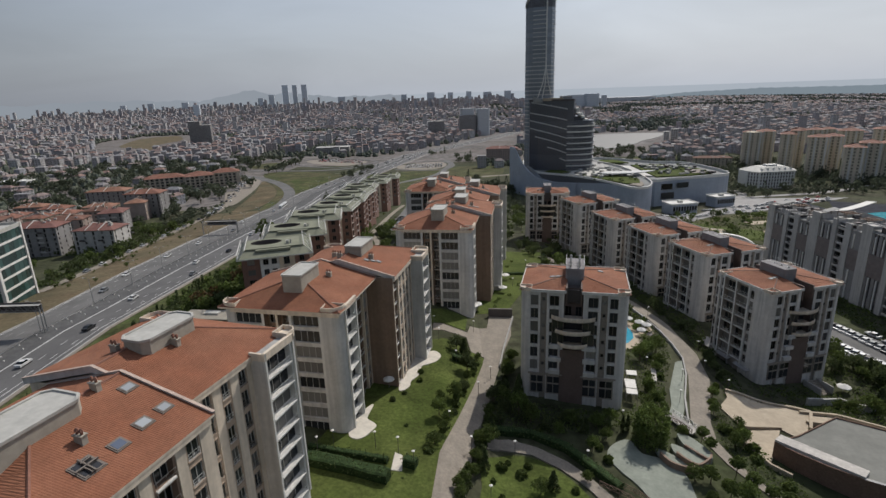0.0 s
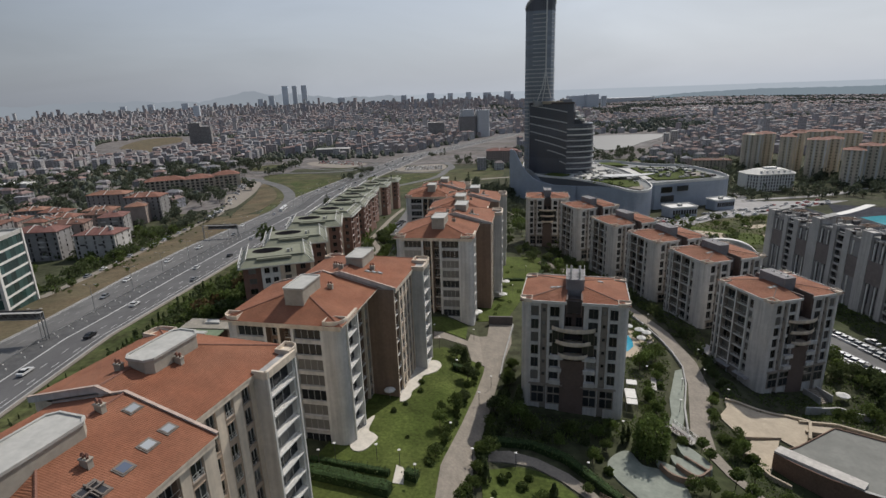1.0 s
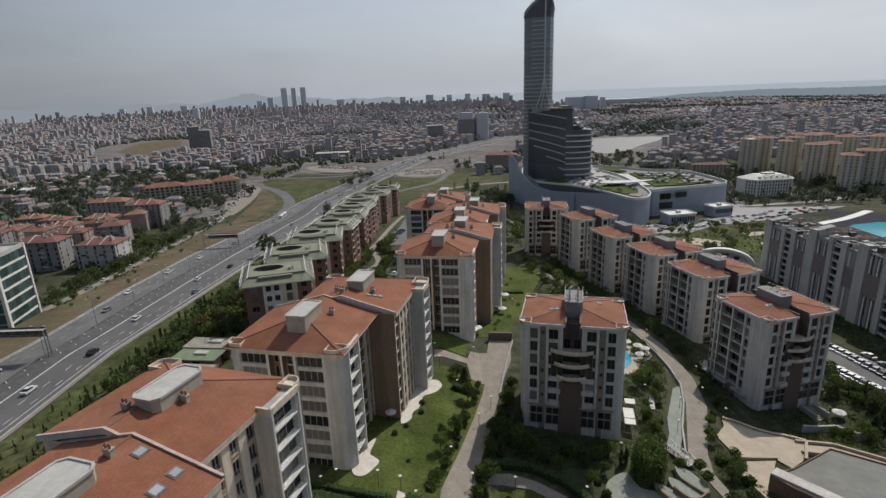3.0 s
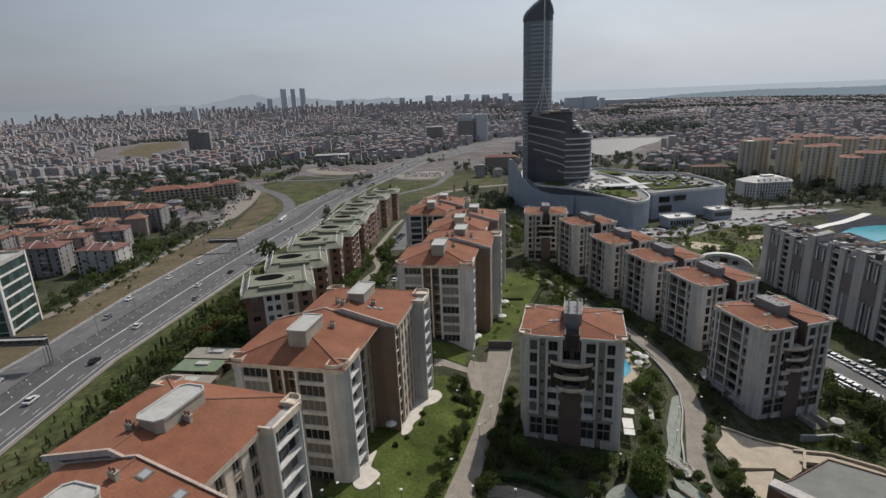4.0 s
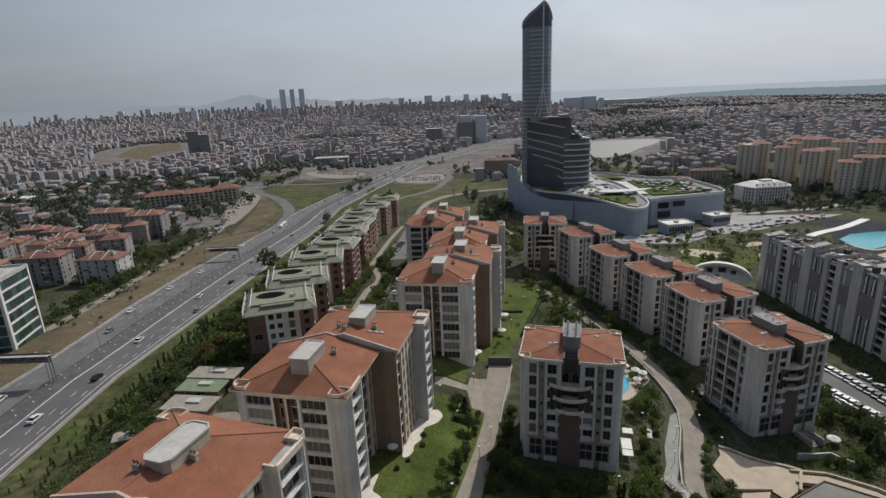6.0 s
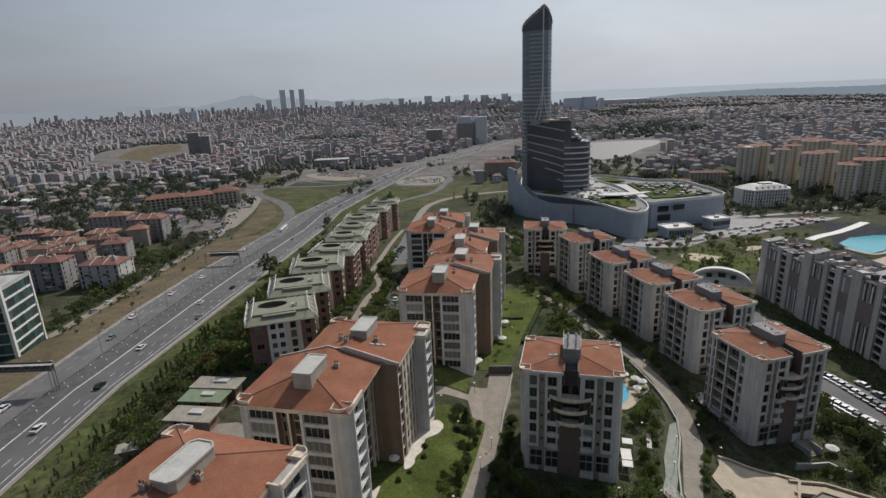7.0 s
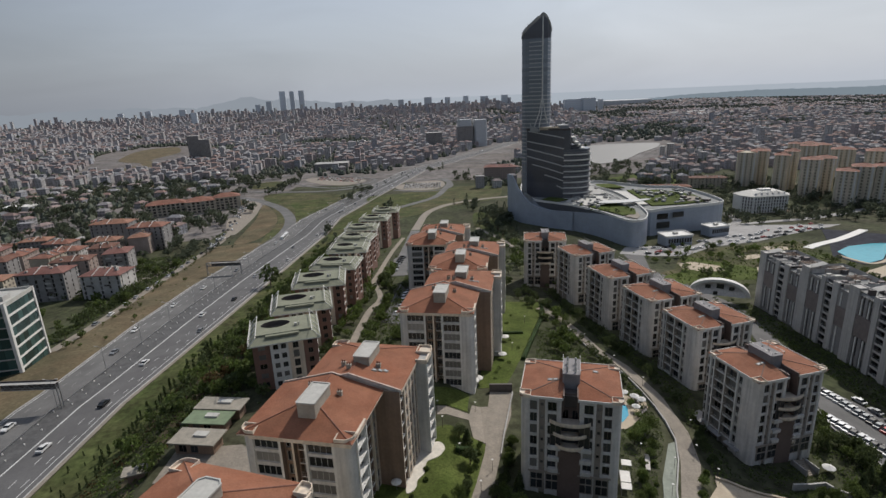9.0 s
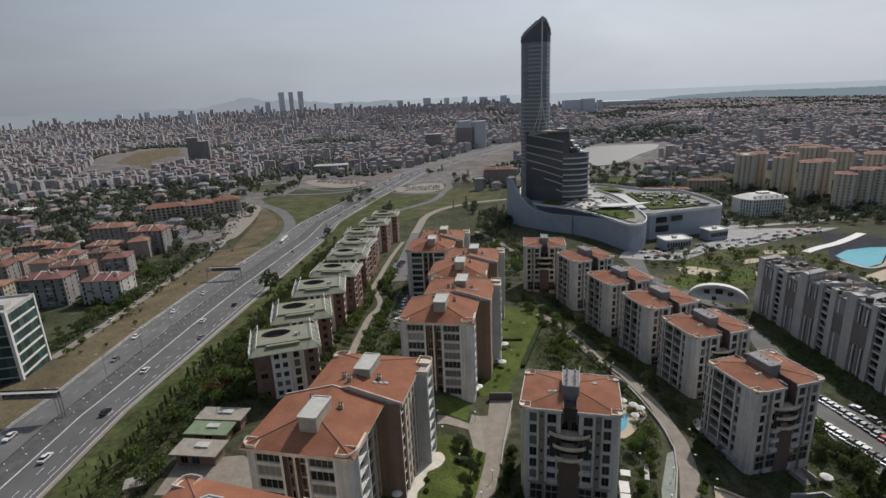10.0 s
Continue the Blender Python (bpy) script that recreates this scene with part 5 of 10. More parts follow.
# park, lots and pools beyond the point blocks
patch("park", [(120, 262), (143, 284), (171, 280), (190, 282), (228, 288), (252, 318), (256, 340), (256, 374), (232, 372), (190, 362), (162, 352), (143, 316), (124, 300)], ROUGH, "green park with pale paths and shrubs", "park", lift=0.12, cell=6)
patch("lawn", smooth_loop([(128, 276), (142, 288), (176, 288), (196, 296), (190, 312), (176, 326), (160, 342), (146, 312), (128, 296)], 4), LAWN, "green lawn in the park", "lawn", lift=0.18, cell=6)
for pl in ([(148, 316), (158, 306), (170, 308), (172, 318), (160, 330), (150, 328)], [(186, 300), (200, 292), (205, 300), (192, 312)], [(196, 330), (214, 334), (212, 342), (195, 340)], [(222, 352), (236, 350), (240, 358), (226, 362)]):
    patch("park_path", pl, SAND, "pale sandy clearing in the park", "path", lift=0.25, cell=5)
# near-black blue-grey: dark deck with the shade lying on it coloured in
SHADEDECK = material("shaded_dark_decking", (0.045, 0.047, 0.056), 0.95, grain=0.2, scale=1.0, stain=0.3, stain_scale=0.1, spec=0.05)
FORECOURT = material("pale_concrete_paving", (0.295, 0.285, 0.275), 0.9, grain=0.12, scale=1.0, stain=0.2, stain_scale=0.06)
patch("forecourt", [(120, 352), (163, 345), (190, 366), (232, 378), (258, 392), (310, 415), (326, 424), (300, 428), (240, 440), (214, 402), (180, 372), (140, 378), (130, 372)], FORECOURT, "wide pale forecourt and road before the mall", "road", lift=0.16, cell=6)
patch("forecourt", [(232, 420), (240, 440), (246, 500), (236, 520), (238, 455)], FORECOURT, "pale access road beside the mall", "road", lift=0.17, cell=6)
patch("lagoon", [(257.5, 322), (261, 311), (275, 318), (296, 340), (312, 356), (300, 358), (279, 353), (262, 340)], material("turquoise_water", (0.06, 0.35, 0.42), 0.1, grain=0.08, scale=0.4, spec=0.5), "bright turquoise leisure pool", "swimming pool", lift=0.3, cell=6, kind="")
patch("pool_surround", [(252, 330), (256, 309), (276, 308), (320, 350), (334, 380), (300, 410), (270, 358)], SHADEDECK, "dark decking round the leisure pool, shade put into its colour", "pavement", lift=0.14, cell=6)
lane_road("road", [(244, 440), (258, 456), (262, 474), (258, 500), (268, 522)], 7, FORECOURT, "pale road round the white block", lift=0.2)
lane_road("road", [(250, 440), (280, 448), (310, 452), (345, 462), (390, 480)], 7, FORECOURT, "pale road below the white block", lift=0.2)
lane_road("pool_edge", [(256.5, 330), (258, 316), (262, 309.5), (276, 316), (297, 338), (314, 355)], 2.6, SAND, "pale stone edge of the leisure pool", "terrace", lift=0.4)
lane_road("pool_terrace", [(250, 352), (266, 362), (284, 371), (304, 384), (326, 400)], 6, WHITE, "pale curved terrace beside the leisure pool", "terrace", lift=0.5)
strip("road", [(196, 268, 198, 262), (217.8, 279, 219, 269), (252, 296, 252, 284), (290, 316, 292, 300), (340, 345, 345, 325)], [SAND], "pale elevated road to the pools", "road", lift=1.2)
strip("lane", [(118, 170, 128, 166), (132, 215, 141, 212), (136, 250, 146, 248), (118, 300, 126, 312), (122, 350, 136, 350)], [ASPHALT], "shaded asphalt lane below the grey block", "road", lift=0.14)

patch("verge", smooth_loop([(-147, 420), (-145, 520), (-122, 600), (-114, 655), (-190, 700), (-236, 690), (-200, 606), (-168, 520), (-160, 450)], 4), ROUGH, "rough mixed grass beside the slip road", "verge", lift=0.07, cell=10)
patch("verge", smooth_loop([(-98, 490), (-40, 500), (10, 560), (60, 600), (70, 690), (10, 694), (-60, 650), (-110, 600)], 4), ROUGH, "rough mixed grass and earth at the junction", "verge", lift=0.06, cell=10)
# hillside patches further off
for nm, pl, m, lb in (("dry_field", smooth_loop([(-620, 1075), (-700, 1140), (-730, 1300), (-860, 1420), (-1000, 1790), (-940, 1900), (-800, 1640), (-760, 1400), (-640, 1230)], 5), DRY, "open brown field among the houses"),
                      ("dry_field", [(-250, 600), (-320, 640), (-300, 690), (-240, 650)], DRY, "dry yard round the school"),
                      ("field", [(-700, 780), (-420, 760), (-330, 790), (-420, 850), (-720, 840)], DRY, "pale dry strip of open ground"),
                      ("field", [(180, 620), (250, 560), (330, 640), (300, 760), (190, 700)], LAWN, "rough green slope behind the mall"),
                      ("lake_shore", smooth_loop([(225, 870), (315, 895), (400, 1035), (490, 1180), (525, 1285), (440, 1310), (330, 1280), (270, 1080)], 6), CITYGROUND, "bare grey shore of the lake")):
    patch(nm, pl, m, lb, "field", lift=0.3, cell=60)
LAKE = material("lake_water", (0.135, 0.132, 0.122), 0.6, grain=0.04, scale=0.05, spec=0.5)
patch("water", smooth_loop([(240, 890), (285, 900), (330, 950), (383, 1040), (440, 1120), (476, 1182), (508, 1272), (440, 1292), (344, 1262), (300, 1120), (262, 1000)], 6), LAKE, "pale still lake water reflecting the sky", "lake", lift=0.9, cell=60)

# ---------------------------------------------------------------- glass tower with its lower wing, on the mall
# coated glass, its blue-grey base colour lifted to take in haze as well
TOWERGLASS = material("tower_glass", (0.20, 0.225, 0.26), 0.28, metal=0.45, vary=0.14, spec=0.6)
WINGGLASS = material("wing_glass", (0.115, 0.122, 0.142), 0.28, metal=0.35, vary=0.16, spec=0.5)
MALLROOF = material("grey_roof_membrane", (0.20, 0.205, 0.20), 0.85, grain=0.12, scale=0.6, stain=0.25, stain_scale=0.08)
SLAB = material("pale_slab_edge", (0.46, 0.46, 0.45), 0.6, grain=0.05, scale=1)
# blue tint of the panel metal includes haze and reflected sky
PANEL = material("pale_metal_panel", (0.33, 0.365, 0.42), 0.38, grain=0.04, scale=0.6, stain=0.12, stain_scale=0.06, spec=0.5)


TOWER_PLAN = [(74.4, 501.0), (76.5, 497.2), (80.0, 494.2), (84.5, 491.8), (90.6, 489.6), (95.6, 492.0), (98.6, 495.6), (100.2, 500.0), (99.6, 506.0), (96.0, 512.0), (88.0, 516.5), (80.0, 512.5), (75.6, 507.0)]
CROWN = [(74.3, 131.0), (75.6, 134.8), (78.0, 138.4), (82.0, 142.0), (86.5, 145.6), (91.0, 149.6), (94.5, 146.8), (97.5, 141.8), (100.4, 136.5)]


def grown(plan, by):
    cx, cy = sum(p[0] for p in plan) / len(plan), sum(p[1] for p in plan) / len(plan)
    return [(x + by * (x - cx) / math.hypot(x - cx, y - cy), y + by * (y - cy) / math.hypot(x - cx, y - cy)) for x, y in plan]


def ledge(g, line, z, thick, out, m=0):
    """A slab edge of the given thickness that follows an open line of (x, y), standing out to the right of it; z may rise along the line."""
    n = len(line)
    zs = z if isinstance(z, (list, tuple)) else [z] * n
    outer = []
    for i in range(n):
        p, q = Vector(line[max(0, i - 1)]), Vector(line[min(n - 1, i + 1)])
        d = (q - p).normalized()
        outer.append((line[i][0] + d.y * out, line[i][1] - d.x * out))
    for i in range(n - 1):
        a, b, c, d = outer[i], outer[i + 1], line[i + 1], line[i]
        g.face(((*a, zs[i]), (*b, zs[i + 1]), (*b, zs[i + 1] + thick), (*a, zs[i] + thick)), m)
        g.face(((*a, zs[i] + thick), (*b, zs[i + 1] + thick), (*c, zs[i + 1] + thick), (*d, zs[i] + thick)), m)
        g.face(((*d, zs[i]), (*c, zs[i + 1]), (*b, zs[i + 1]), (*a, zs[i])), m)
    for i in (0, n - 1):
        a, d = outer[i], line[i]
        g.face(((*a, zs[i]), (*a, zs[i] + thick), (*d, zs[i] + thick), (*d, zs[i])), m)


def glass_tower():
    t = thing("tower", "tall curved blue-grey glass tower with white fin", "skyscraper")
    z, fh = -30.0, 3.45
    front = TOWER_PLAN[:9]
    while z < 128:
        g = Geo()
        g.prism(TOWER_PLAN, z, z + fh, bottom=False)
        part("glass_storey", g, [TOWERGLASS], t)
        g = Geo()
        if z > 82:
            ledge(g, front[2:5] + [(90.3, 489.7)], z, 0.75, 0.7)
            ledge(g, front[5:8], z, 0.55, 0.35)
            part("floor_band", g, [SLAB], t)
            g = Geo()
            ledge(g, front[:3], z, 0.35, 0.12)
            part("spandrel", g, [WINGBAND], t)
        else:
            ledge(g, front, z, 0.9, 0.55)
            part("floor_band", g, [SLAB if z > 20 else WINGBAND], t)
        z += fh
    # slanted crown: a glass screen under a pale rim, highest at the prow
    pl = []
    for p, q in zip(TOWER_PLAN, TOWER_PLAN[1:] + TOWER_PLAN[:1]):
        pl += [tuple(Vector(p).lerp(Vector(q), k / 3)) for k in range(3)]
    top = [ramp(x, CROWN) for x, y in pl]
    n = len(pl)
    g, rimg = Geo(), Geo()
    for i in range(n):
        j = (i + 1) % n
        g.face(((*pl[i], z), (*pl[j], z), (*pl[j], top[j] - 2.4), (*pl[i], top[i] - 2.4)))
        g.face(((*pl[j], z), (*pl[i], z), (*pl[i], top[i] - 2.4), (*pl[j], top[j] - 2.4)))
        q = grown(pl, 0.5)
        a, b = q[i], q[j]
        rimg.face(((*a, top[i] - 2.6), (*b, top[j] - 2.6), (*b, top[j]), (*a, top[i])))
        rimg.face(((*b, top[j]), (*a, top[i]), (*pl[i], top[i]), (*pl[j], top[j])))
        rimg.face(((*pl[j], top[j] - 2.6), (*pl[i], top[i] - 2.6), (*pl[i], top[i]), (*pl[j], top[j])))
    part("crown", g, [WINGGLASS], t, "slanted dark glass crown")
    part("crown_rim", rimg, [CONC], t, "pale grey slanted rim")
    for k in range(5):
        g = Geo()
        x = 75.5 + k * 1.7
        g.tube((x, 498 - k, ramp(x, CROWN) - 0.5), (x - 0.3, 498 - k, ramp(x, CROWN) + 1.6), 0.16, 5)
        part("mast", g, [SLAB], t)
    for q in range(11):
        x = 75.4 + q * 1.45
        y = ramp(x, [(p[0], p[1]) for p in front[:5]]) - 0.05
        g = Geo()
        g.box(x - 0.07, x + 0.07, y - 0.16, y + 0.1, 20, ramp(x, CROWN) - 2.6)
        part("mullion", g, [WINGBAND], t)
    g = Geo()
    g.tube((90.6, 488.9, 80), (90.6, 488.9, 146), 0.55, 6)
    part("fin", g, [WHITE], t, "white vertical fin")
    for x, y, zz in ((83.0, 486.6, 53.5), (87.4, 486.6, 53.5), (95.6, 488.2, 56.0)):
        g = Geo()
        g.tube((90.6, 488.9, 81), ((90.6 + x) / 2 + 0.9 * (x < 90), y + 0.6, 66), 0.4, 6), g.tube(((90.6 + x) / 2 + 0.9 * (x < 90), y + 0.6, 66), (x, y, zz), 0.42, 6)
        part("fin_leg", g, [WHITE], t, "white splayed leg of the fin")
    return t


WINGBAND = material("dull_slab_edge", (0.25, 0.25, 0.252), 0.6, grain=0.05, scale=1)
WING_SWEEP = [(77.6, 492.0), (84.0, 486.0), (92.0, 480.8), (100.0, 476.6), (107.4, 473.6)]
WING_NOSE = [(107.4, 473.6), (113.0, 472.6), (119.0, 472.6), (125.0, 473.8), (129.6, 476.6), (132.4, 481.0), (133.2, 487.0), (133.0, 495.0)]


def tower_wing():
    t = thing("tower_wing", "stepped dark glass wing with pale curved floor bands", "office building")
    back = [(126.0, 508.0), (100.0, 514.0), (78.0, 510.0)]
    z, fh = -20.0, 4.9
    while z < 31:
        g = Geo()
        g.prism(WING_SWEEP + WING_NOSE[1:] + back, z, z + fh, bottom=False)
        part("glass_storey", g, [WINGGLASS], t)
        g = Geo()
        ledge(g, WING_NOSE, z, 1.15, 1.3)
        part("floor_band", g, [WHITE if z > 24 else SLAB], t, "pale rounded floor band")
        g = Geo()
        ledge(g, WING_NOSE, z + 2.4, 0.16, 1.15)
        part("handrail", g, [WINGBAND], t)
        z += fh
    top = WING_SWEEP + [(112.4, 472.8), (114.4, 476.0), (114.6, 500.0), (100.0, 512.0), (78.0, 510.0)]
    while z < 50.5:
        g = Geo()
        g.prism(top, z, min(51.2, z + fh), bottom=False)
        part("glass_storey", g, [WINGGLASS], t)
        z += fh
    # thin bands that sink along the sweep and start further on the lower they lie
    for first, za, zb in ((0.06, 49.6, 43.7), (0.02, 40.7, 34.4), (0.02, 34.0, 26.4), (0.03, 27.2, 19.0), (0.18, 20.0, 12.4), (0.5, 11.0, 6.0), (0.82, 1.5, -1.0)):
        pts = []
        for k in range(13):
            u = (first + (1 - first) * k / 12) * (len(WING_SWEEP) - 1)
            i = min(len(WING_SWEEP) - 2, int(u))
            pts.append(tuple(Vector(WING_SWEEP[i]).lerp(Vector(WING_SWEEP[i + 1]), u - i)))
        g = Geo()
        ledge(g, pts, [za + (zb - za) * (k / 12) ** 1.15 for k in range(13)], 0.85, 0.9)
        part("sinking_band", g, [SLAB], t, "pale band sinking along the facade")
    for k in range(16):
        u = 0.1 + k * 0.245
        i = min(3, int(u))
        p = Vector(WING_SWEEP[i]).lerp(Vector(WING_SWEEP[i + 1]), u - i)
        g = Geo()
        g.box(p.x - 0.08, p.x + 0.08, p.y - 0.3, p.y + 0.1, -18, 50.5)
        part("mullion", g, [DARK], t)
    # white stepped terraces above the rounded end
    for x0, x1, y0, z0, z1 in ((114.8, 118.4, 475.0, 41.0, 44.6), (116.6, 121.2, 474.6, 38.4, 40.4), (119.6, 123.4, 475.4, 36.2, 38.0), (121.6, 127.0, 475.6, 33.2, 35.0)):
        g = Geo()
        g.prism(round_corner(x0, x1, y0, y0 + 12, 1.2, (0, 1)), z0, z1)
        part("terrace", g, [WHITE], t, "white stepped roof terrace")
    g = Geo()
    g.prism(round_corner(114.2, 124.0, 477, 500, 2.0, (0, 1, 2)), 29, 37.5)
    part("stair_house", g, [WINGGLASS], t)
    # roof: dark parapet, plant rooms, curved pale screen round the foot of the fin
    g = Geo()
    rim(g, top, 50.6, 52.4, 0.6, 0, 51.3)
    part("parapet", g, [DARK], t)
    for x0, x1, y0, y1, h in ((104, 112, 478, 492, 55.0), (92, 100, 486, 498, 53.4)):
        g = Geo()
        g.box(x0, x1, y0, y1, 51.2, h)
        part("plant_room", g, [WINGBAND], t)
    g = Geo()
    arc = [(84.2 + 4.8 * math.cos(radians(a)), 485.6 + 3.0 * math.sin(radians(a))) for a in range(150, 331, 20)]
    for k, (a, b) in enumerate(zip(arc, arc[1:])):
        ha, hb = 57.5 - 0.7 * k, 57.5 - 0.7 * (k + 1)
        g.face(((*a, 50), (*b, 50), (*b, hb), (*a, ha))), g.face(((*b, 50), (*a, 50), (*a, ha), (*b, hb)))
    part("screen", g, [SLAB], t, "pale curved roof screen")
    g = Geo()
    g.prism(smooth_loop([(88, 482.5), (97, 478.6), (103, 476.4), (104, 480), (96, 486), (89, 488)], 4), 51.3, 53.6)
    part("roof_deck", g, [SAND], t, "pale sand-coloured roof deck")
    return t


glass_tower(), tower_wing()


def mall():
    t = thing("shopping_mall", "long curved pale panelled mall with planted roof", "shopping mall")
    pl = smooth_loop([(76.0, 520), (78, 480), (84, 462), (106, 440), (122, 411), (132, 379), (139, 374), (147, 379), (156, 400), (160, 440), (158, 500), (130, 560), (90, 570)])
    # the pale skin of the front sinks from the prow and rises again to the parapet; dark glazing fills the gap above it
    def skin(x, y):
        return -9.5 if y > 500 or x > 128 or y > 470 and x > 100 else ramp(x, [(78, -6.0), (84, -13.0), (93, -15.4), (104, -14.6), (114, -12.8), (126, -9.6)])

    g = Geo()
    for k, p in enumerate(pl):
        q = pl[(k + 1) % len(pl)]
        za, zb = skin(*p), skin(*q)
        g.face(((*p, -34), (*q, -34), (*q, zb), (*p, za)), 0)
        if za < -9.6 or zb < -9.6:
            g.face(((*p, za), (*q, zb), (*q, -9.5), (*p, -9.5)), 2)
    g.face([(*p, -9.5) for p in pl], 1)
    part("wall", g, [PANEL, MALLROOF, WINGGLASS], t, "smooth pale panel wall")
    g = Geo()
    rim(g, pl, -9.6, -7.9, 0.7)
    part("parapet", g, [WHITE], t)
    # free-standing prow of the front wall, tall at its tip
    line = smooth_loop([(63.0, 494), (65.4, 482), (70.6, 470.6), (79.5, 461.4), (91.0, 450.6), (100.0, 443.6), (106.0, 438.4)], 6)[:36]
    g = Geo()
    for p, q in zip(line, line[1:]):
        za, zb = (ramp(w[0], [(63, 11.5), (64.5, 8.0), (67, 1.0), (71, -5.4), (76, -10.6), (82, -13.6), (92, -15.0), (106, -14.4)]) for w in (p, q))
        d = (Vector(q) - Vector(p)).normalized() * 1.2
        a, b = (p[0] - d.y, p[1] + d.x), (q[0] - d.y, q[1] + d.x)
        g.face(((*p, -38), (*q, -38), (*q, zb), (*p, za))), g.face(((*b, -38), (*a, -38), (*a, za), (*b, zb))), g.face(((*p, za), (*q, zb), (*b, zb), (*a, za)))
        if p == line[0]:
            g.face(((*a, -38), (*p, -38), (*p, za), (*a, za)))
    part("prow_wall", g, [PANEL], t, "pale panel wall rising to a pointed prow")
    # panel seams
    for zz in (-25.5, -20.5, -17.2):
        s = Geo()
        for a, b in zip(pl[14:40], pl[15:41]):
            s.tube((*a, zz), (*b, zz), 0.05, 4)
        part("seam", s, [CONC], t)
    # glazed entrance under the rounded end
    for k in range(5):
        g = Geo()
        x, y = 140.4 + k * 1.5, 373.6 + k * 0.85
        g.box(-0.55, 0.55, -0.25, 0.1, 0, 5.0)
        part("shop_window", g, [GLASS], t, at=pose(x, y, -33.2, 0, 0, 29))
    e = smooth_loop([(160, 412), (176, 415), (200, 421), (226, 428), (234, 440), (234, 470), (226, 508), (200, 520), (165, 560), (150, 540), (155, 450)], 4)
    g = Geo()
    g.prism(e, -34, -11, 0, 1)
    w2 = part("east_wing", g, [PANEL, MALLROOF], t, "rounded pale panel wing")
    g = Geo()
    rim(g, e, -11, -8.8, 0.6)
    part("parapet", g, [WHITE], w2)
    # recessed shopfront windows
    for (x0, y0, x1, y1, z0, z1) in ((163, 411.0, 178, 413.5, -17.5, -13), (182, 414.5, 192, 417, -17, -12.8), (163, 411, 180, 414, -25, -20), (140.5, 374.5, 146, 378.5, -27, -22)):
        g = Geo()
        d = Vector((x1 - x0, y1 - y0)).normalized()
        nn = Vector((d.y, -d.x)) * 0.25
        a, b = (x0 + nn.x, y0 + nn.y), (x1 + nn.x, y1 + nn.y)
        g.face(((*a, z0), (*b, z0), (*b, z1), (*a, z1)))
        g.face(((*a, z1), (*b, z1), (x1 - nn.x, y1 - nn.y, z1), (x0 - nn.x, y0 - nn.y, z1)))
        part("window", g, [GLASS], t, "dark wide shop window")
    # planted roof with terraces
    for nm, poly, m, z in (("roof_garden", [(120, 432), (136, 396), (146, 396), (152, 415), (140, 440)], LAWN, -9.0), ("roof_terrace", [(104, 452), (118, 436), (138, 446), (150, 470), (120, 480)], LEADROOF, -9.0),
                           ("roof_terrace", [(136, 392), (142, 383), (147, 390), (150, 404)], PAVER, -9.1), ("roof_garden", [(172, 432), (200, 434), (222, 442), (224, 470), (205, 500), (176, 505)], LAWN, -10.4),
                           ("roof_terrace", [(120, 490), (150, 480), (152, 530), (125, 545)], CONC, -9.0), ("roof_garden", [(88, 470), (100, 458), (110, 466), (98, 482)], LAWN, -9.1), ("roof_garden", [(150, 520), (176, 512), (172, 535), (156, 540)], LAWN, -9.2), ("roof_terrace", [(160, 440), (171, 436), (173, 500), (162, 505)], LEADROOF, -10.5), ("roof_terrace", [(206, 440), (222, 446), (220, 462), (208, 462)], PAVER, -9.9)):
        g = Geo()
        g.prism(poly, z - 0.6, z + 0.35)
        part(nm, g, [m], t)
    rnd = random.Random(4)
    for k in range(110):
        if k < 55:
            x, y, z = rnd.uniform(112, 148), rnd.uniform(425, 520), -9.0
        else:
            x, y, z = rnd.uniform(178, 222), rnd.uniform(436, 496), -10.1
        g = Geo()
        a, b, h = rnd.uniform(0.8, 2.8), rnd.uniform(0.7, 2.0), rnd.uniform(0.5, 1.9)
        g.box(-a, a, -b, b, 0, h)
        part("roof_unit", g, [rnd.choice((LEADROOF, MALLROOF, CONC, DARK, MALLROOF))], t, at=pose(x, y, z + 0.3, 0, 0, rnd.uniform(0, 90)))
    for k in range(40):
        g = Geo()
        x, y = (rnd.uniform(114, 150), rnd.uniform(400, 440)) if k < 14 else (rnd.uniform(176, 224), rnd.uniform(434, 500))
        shrub_cloud(g, rnd, 0, 0, 0.3, rnd.uniform(0.8, 1.8), 24)
        tagged(part("planting", g, [LEAF_DARK], t, at=pose(x, y, -8.8 if k < 14 else -10.1)), kind="stuff")
    # white canopy
    c = Geo()
    c.prism(smooth_loop([(128, 432), (140, 428.5), (158, 431), (174, 440), (160, 440), (142, 441), (131, 438)], 5), -6.6, -6.0)
    part("canopy", c, [SLAB], t, "pale sail canopy")
    return t


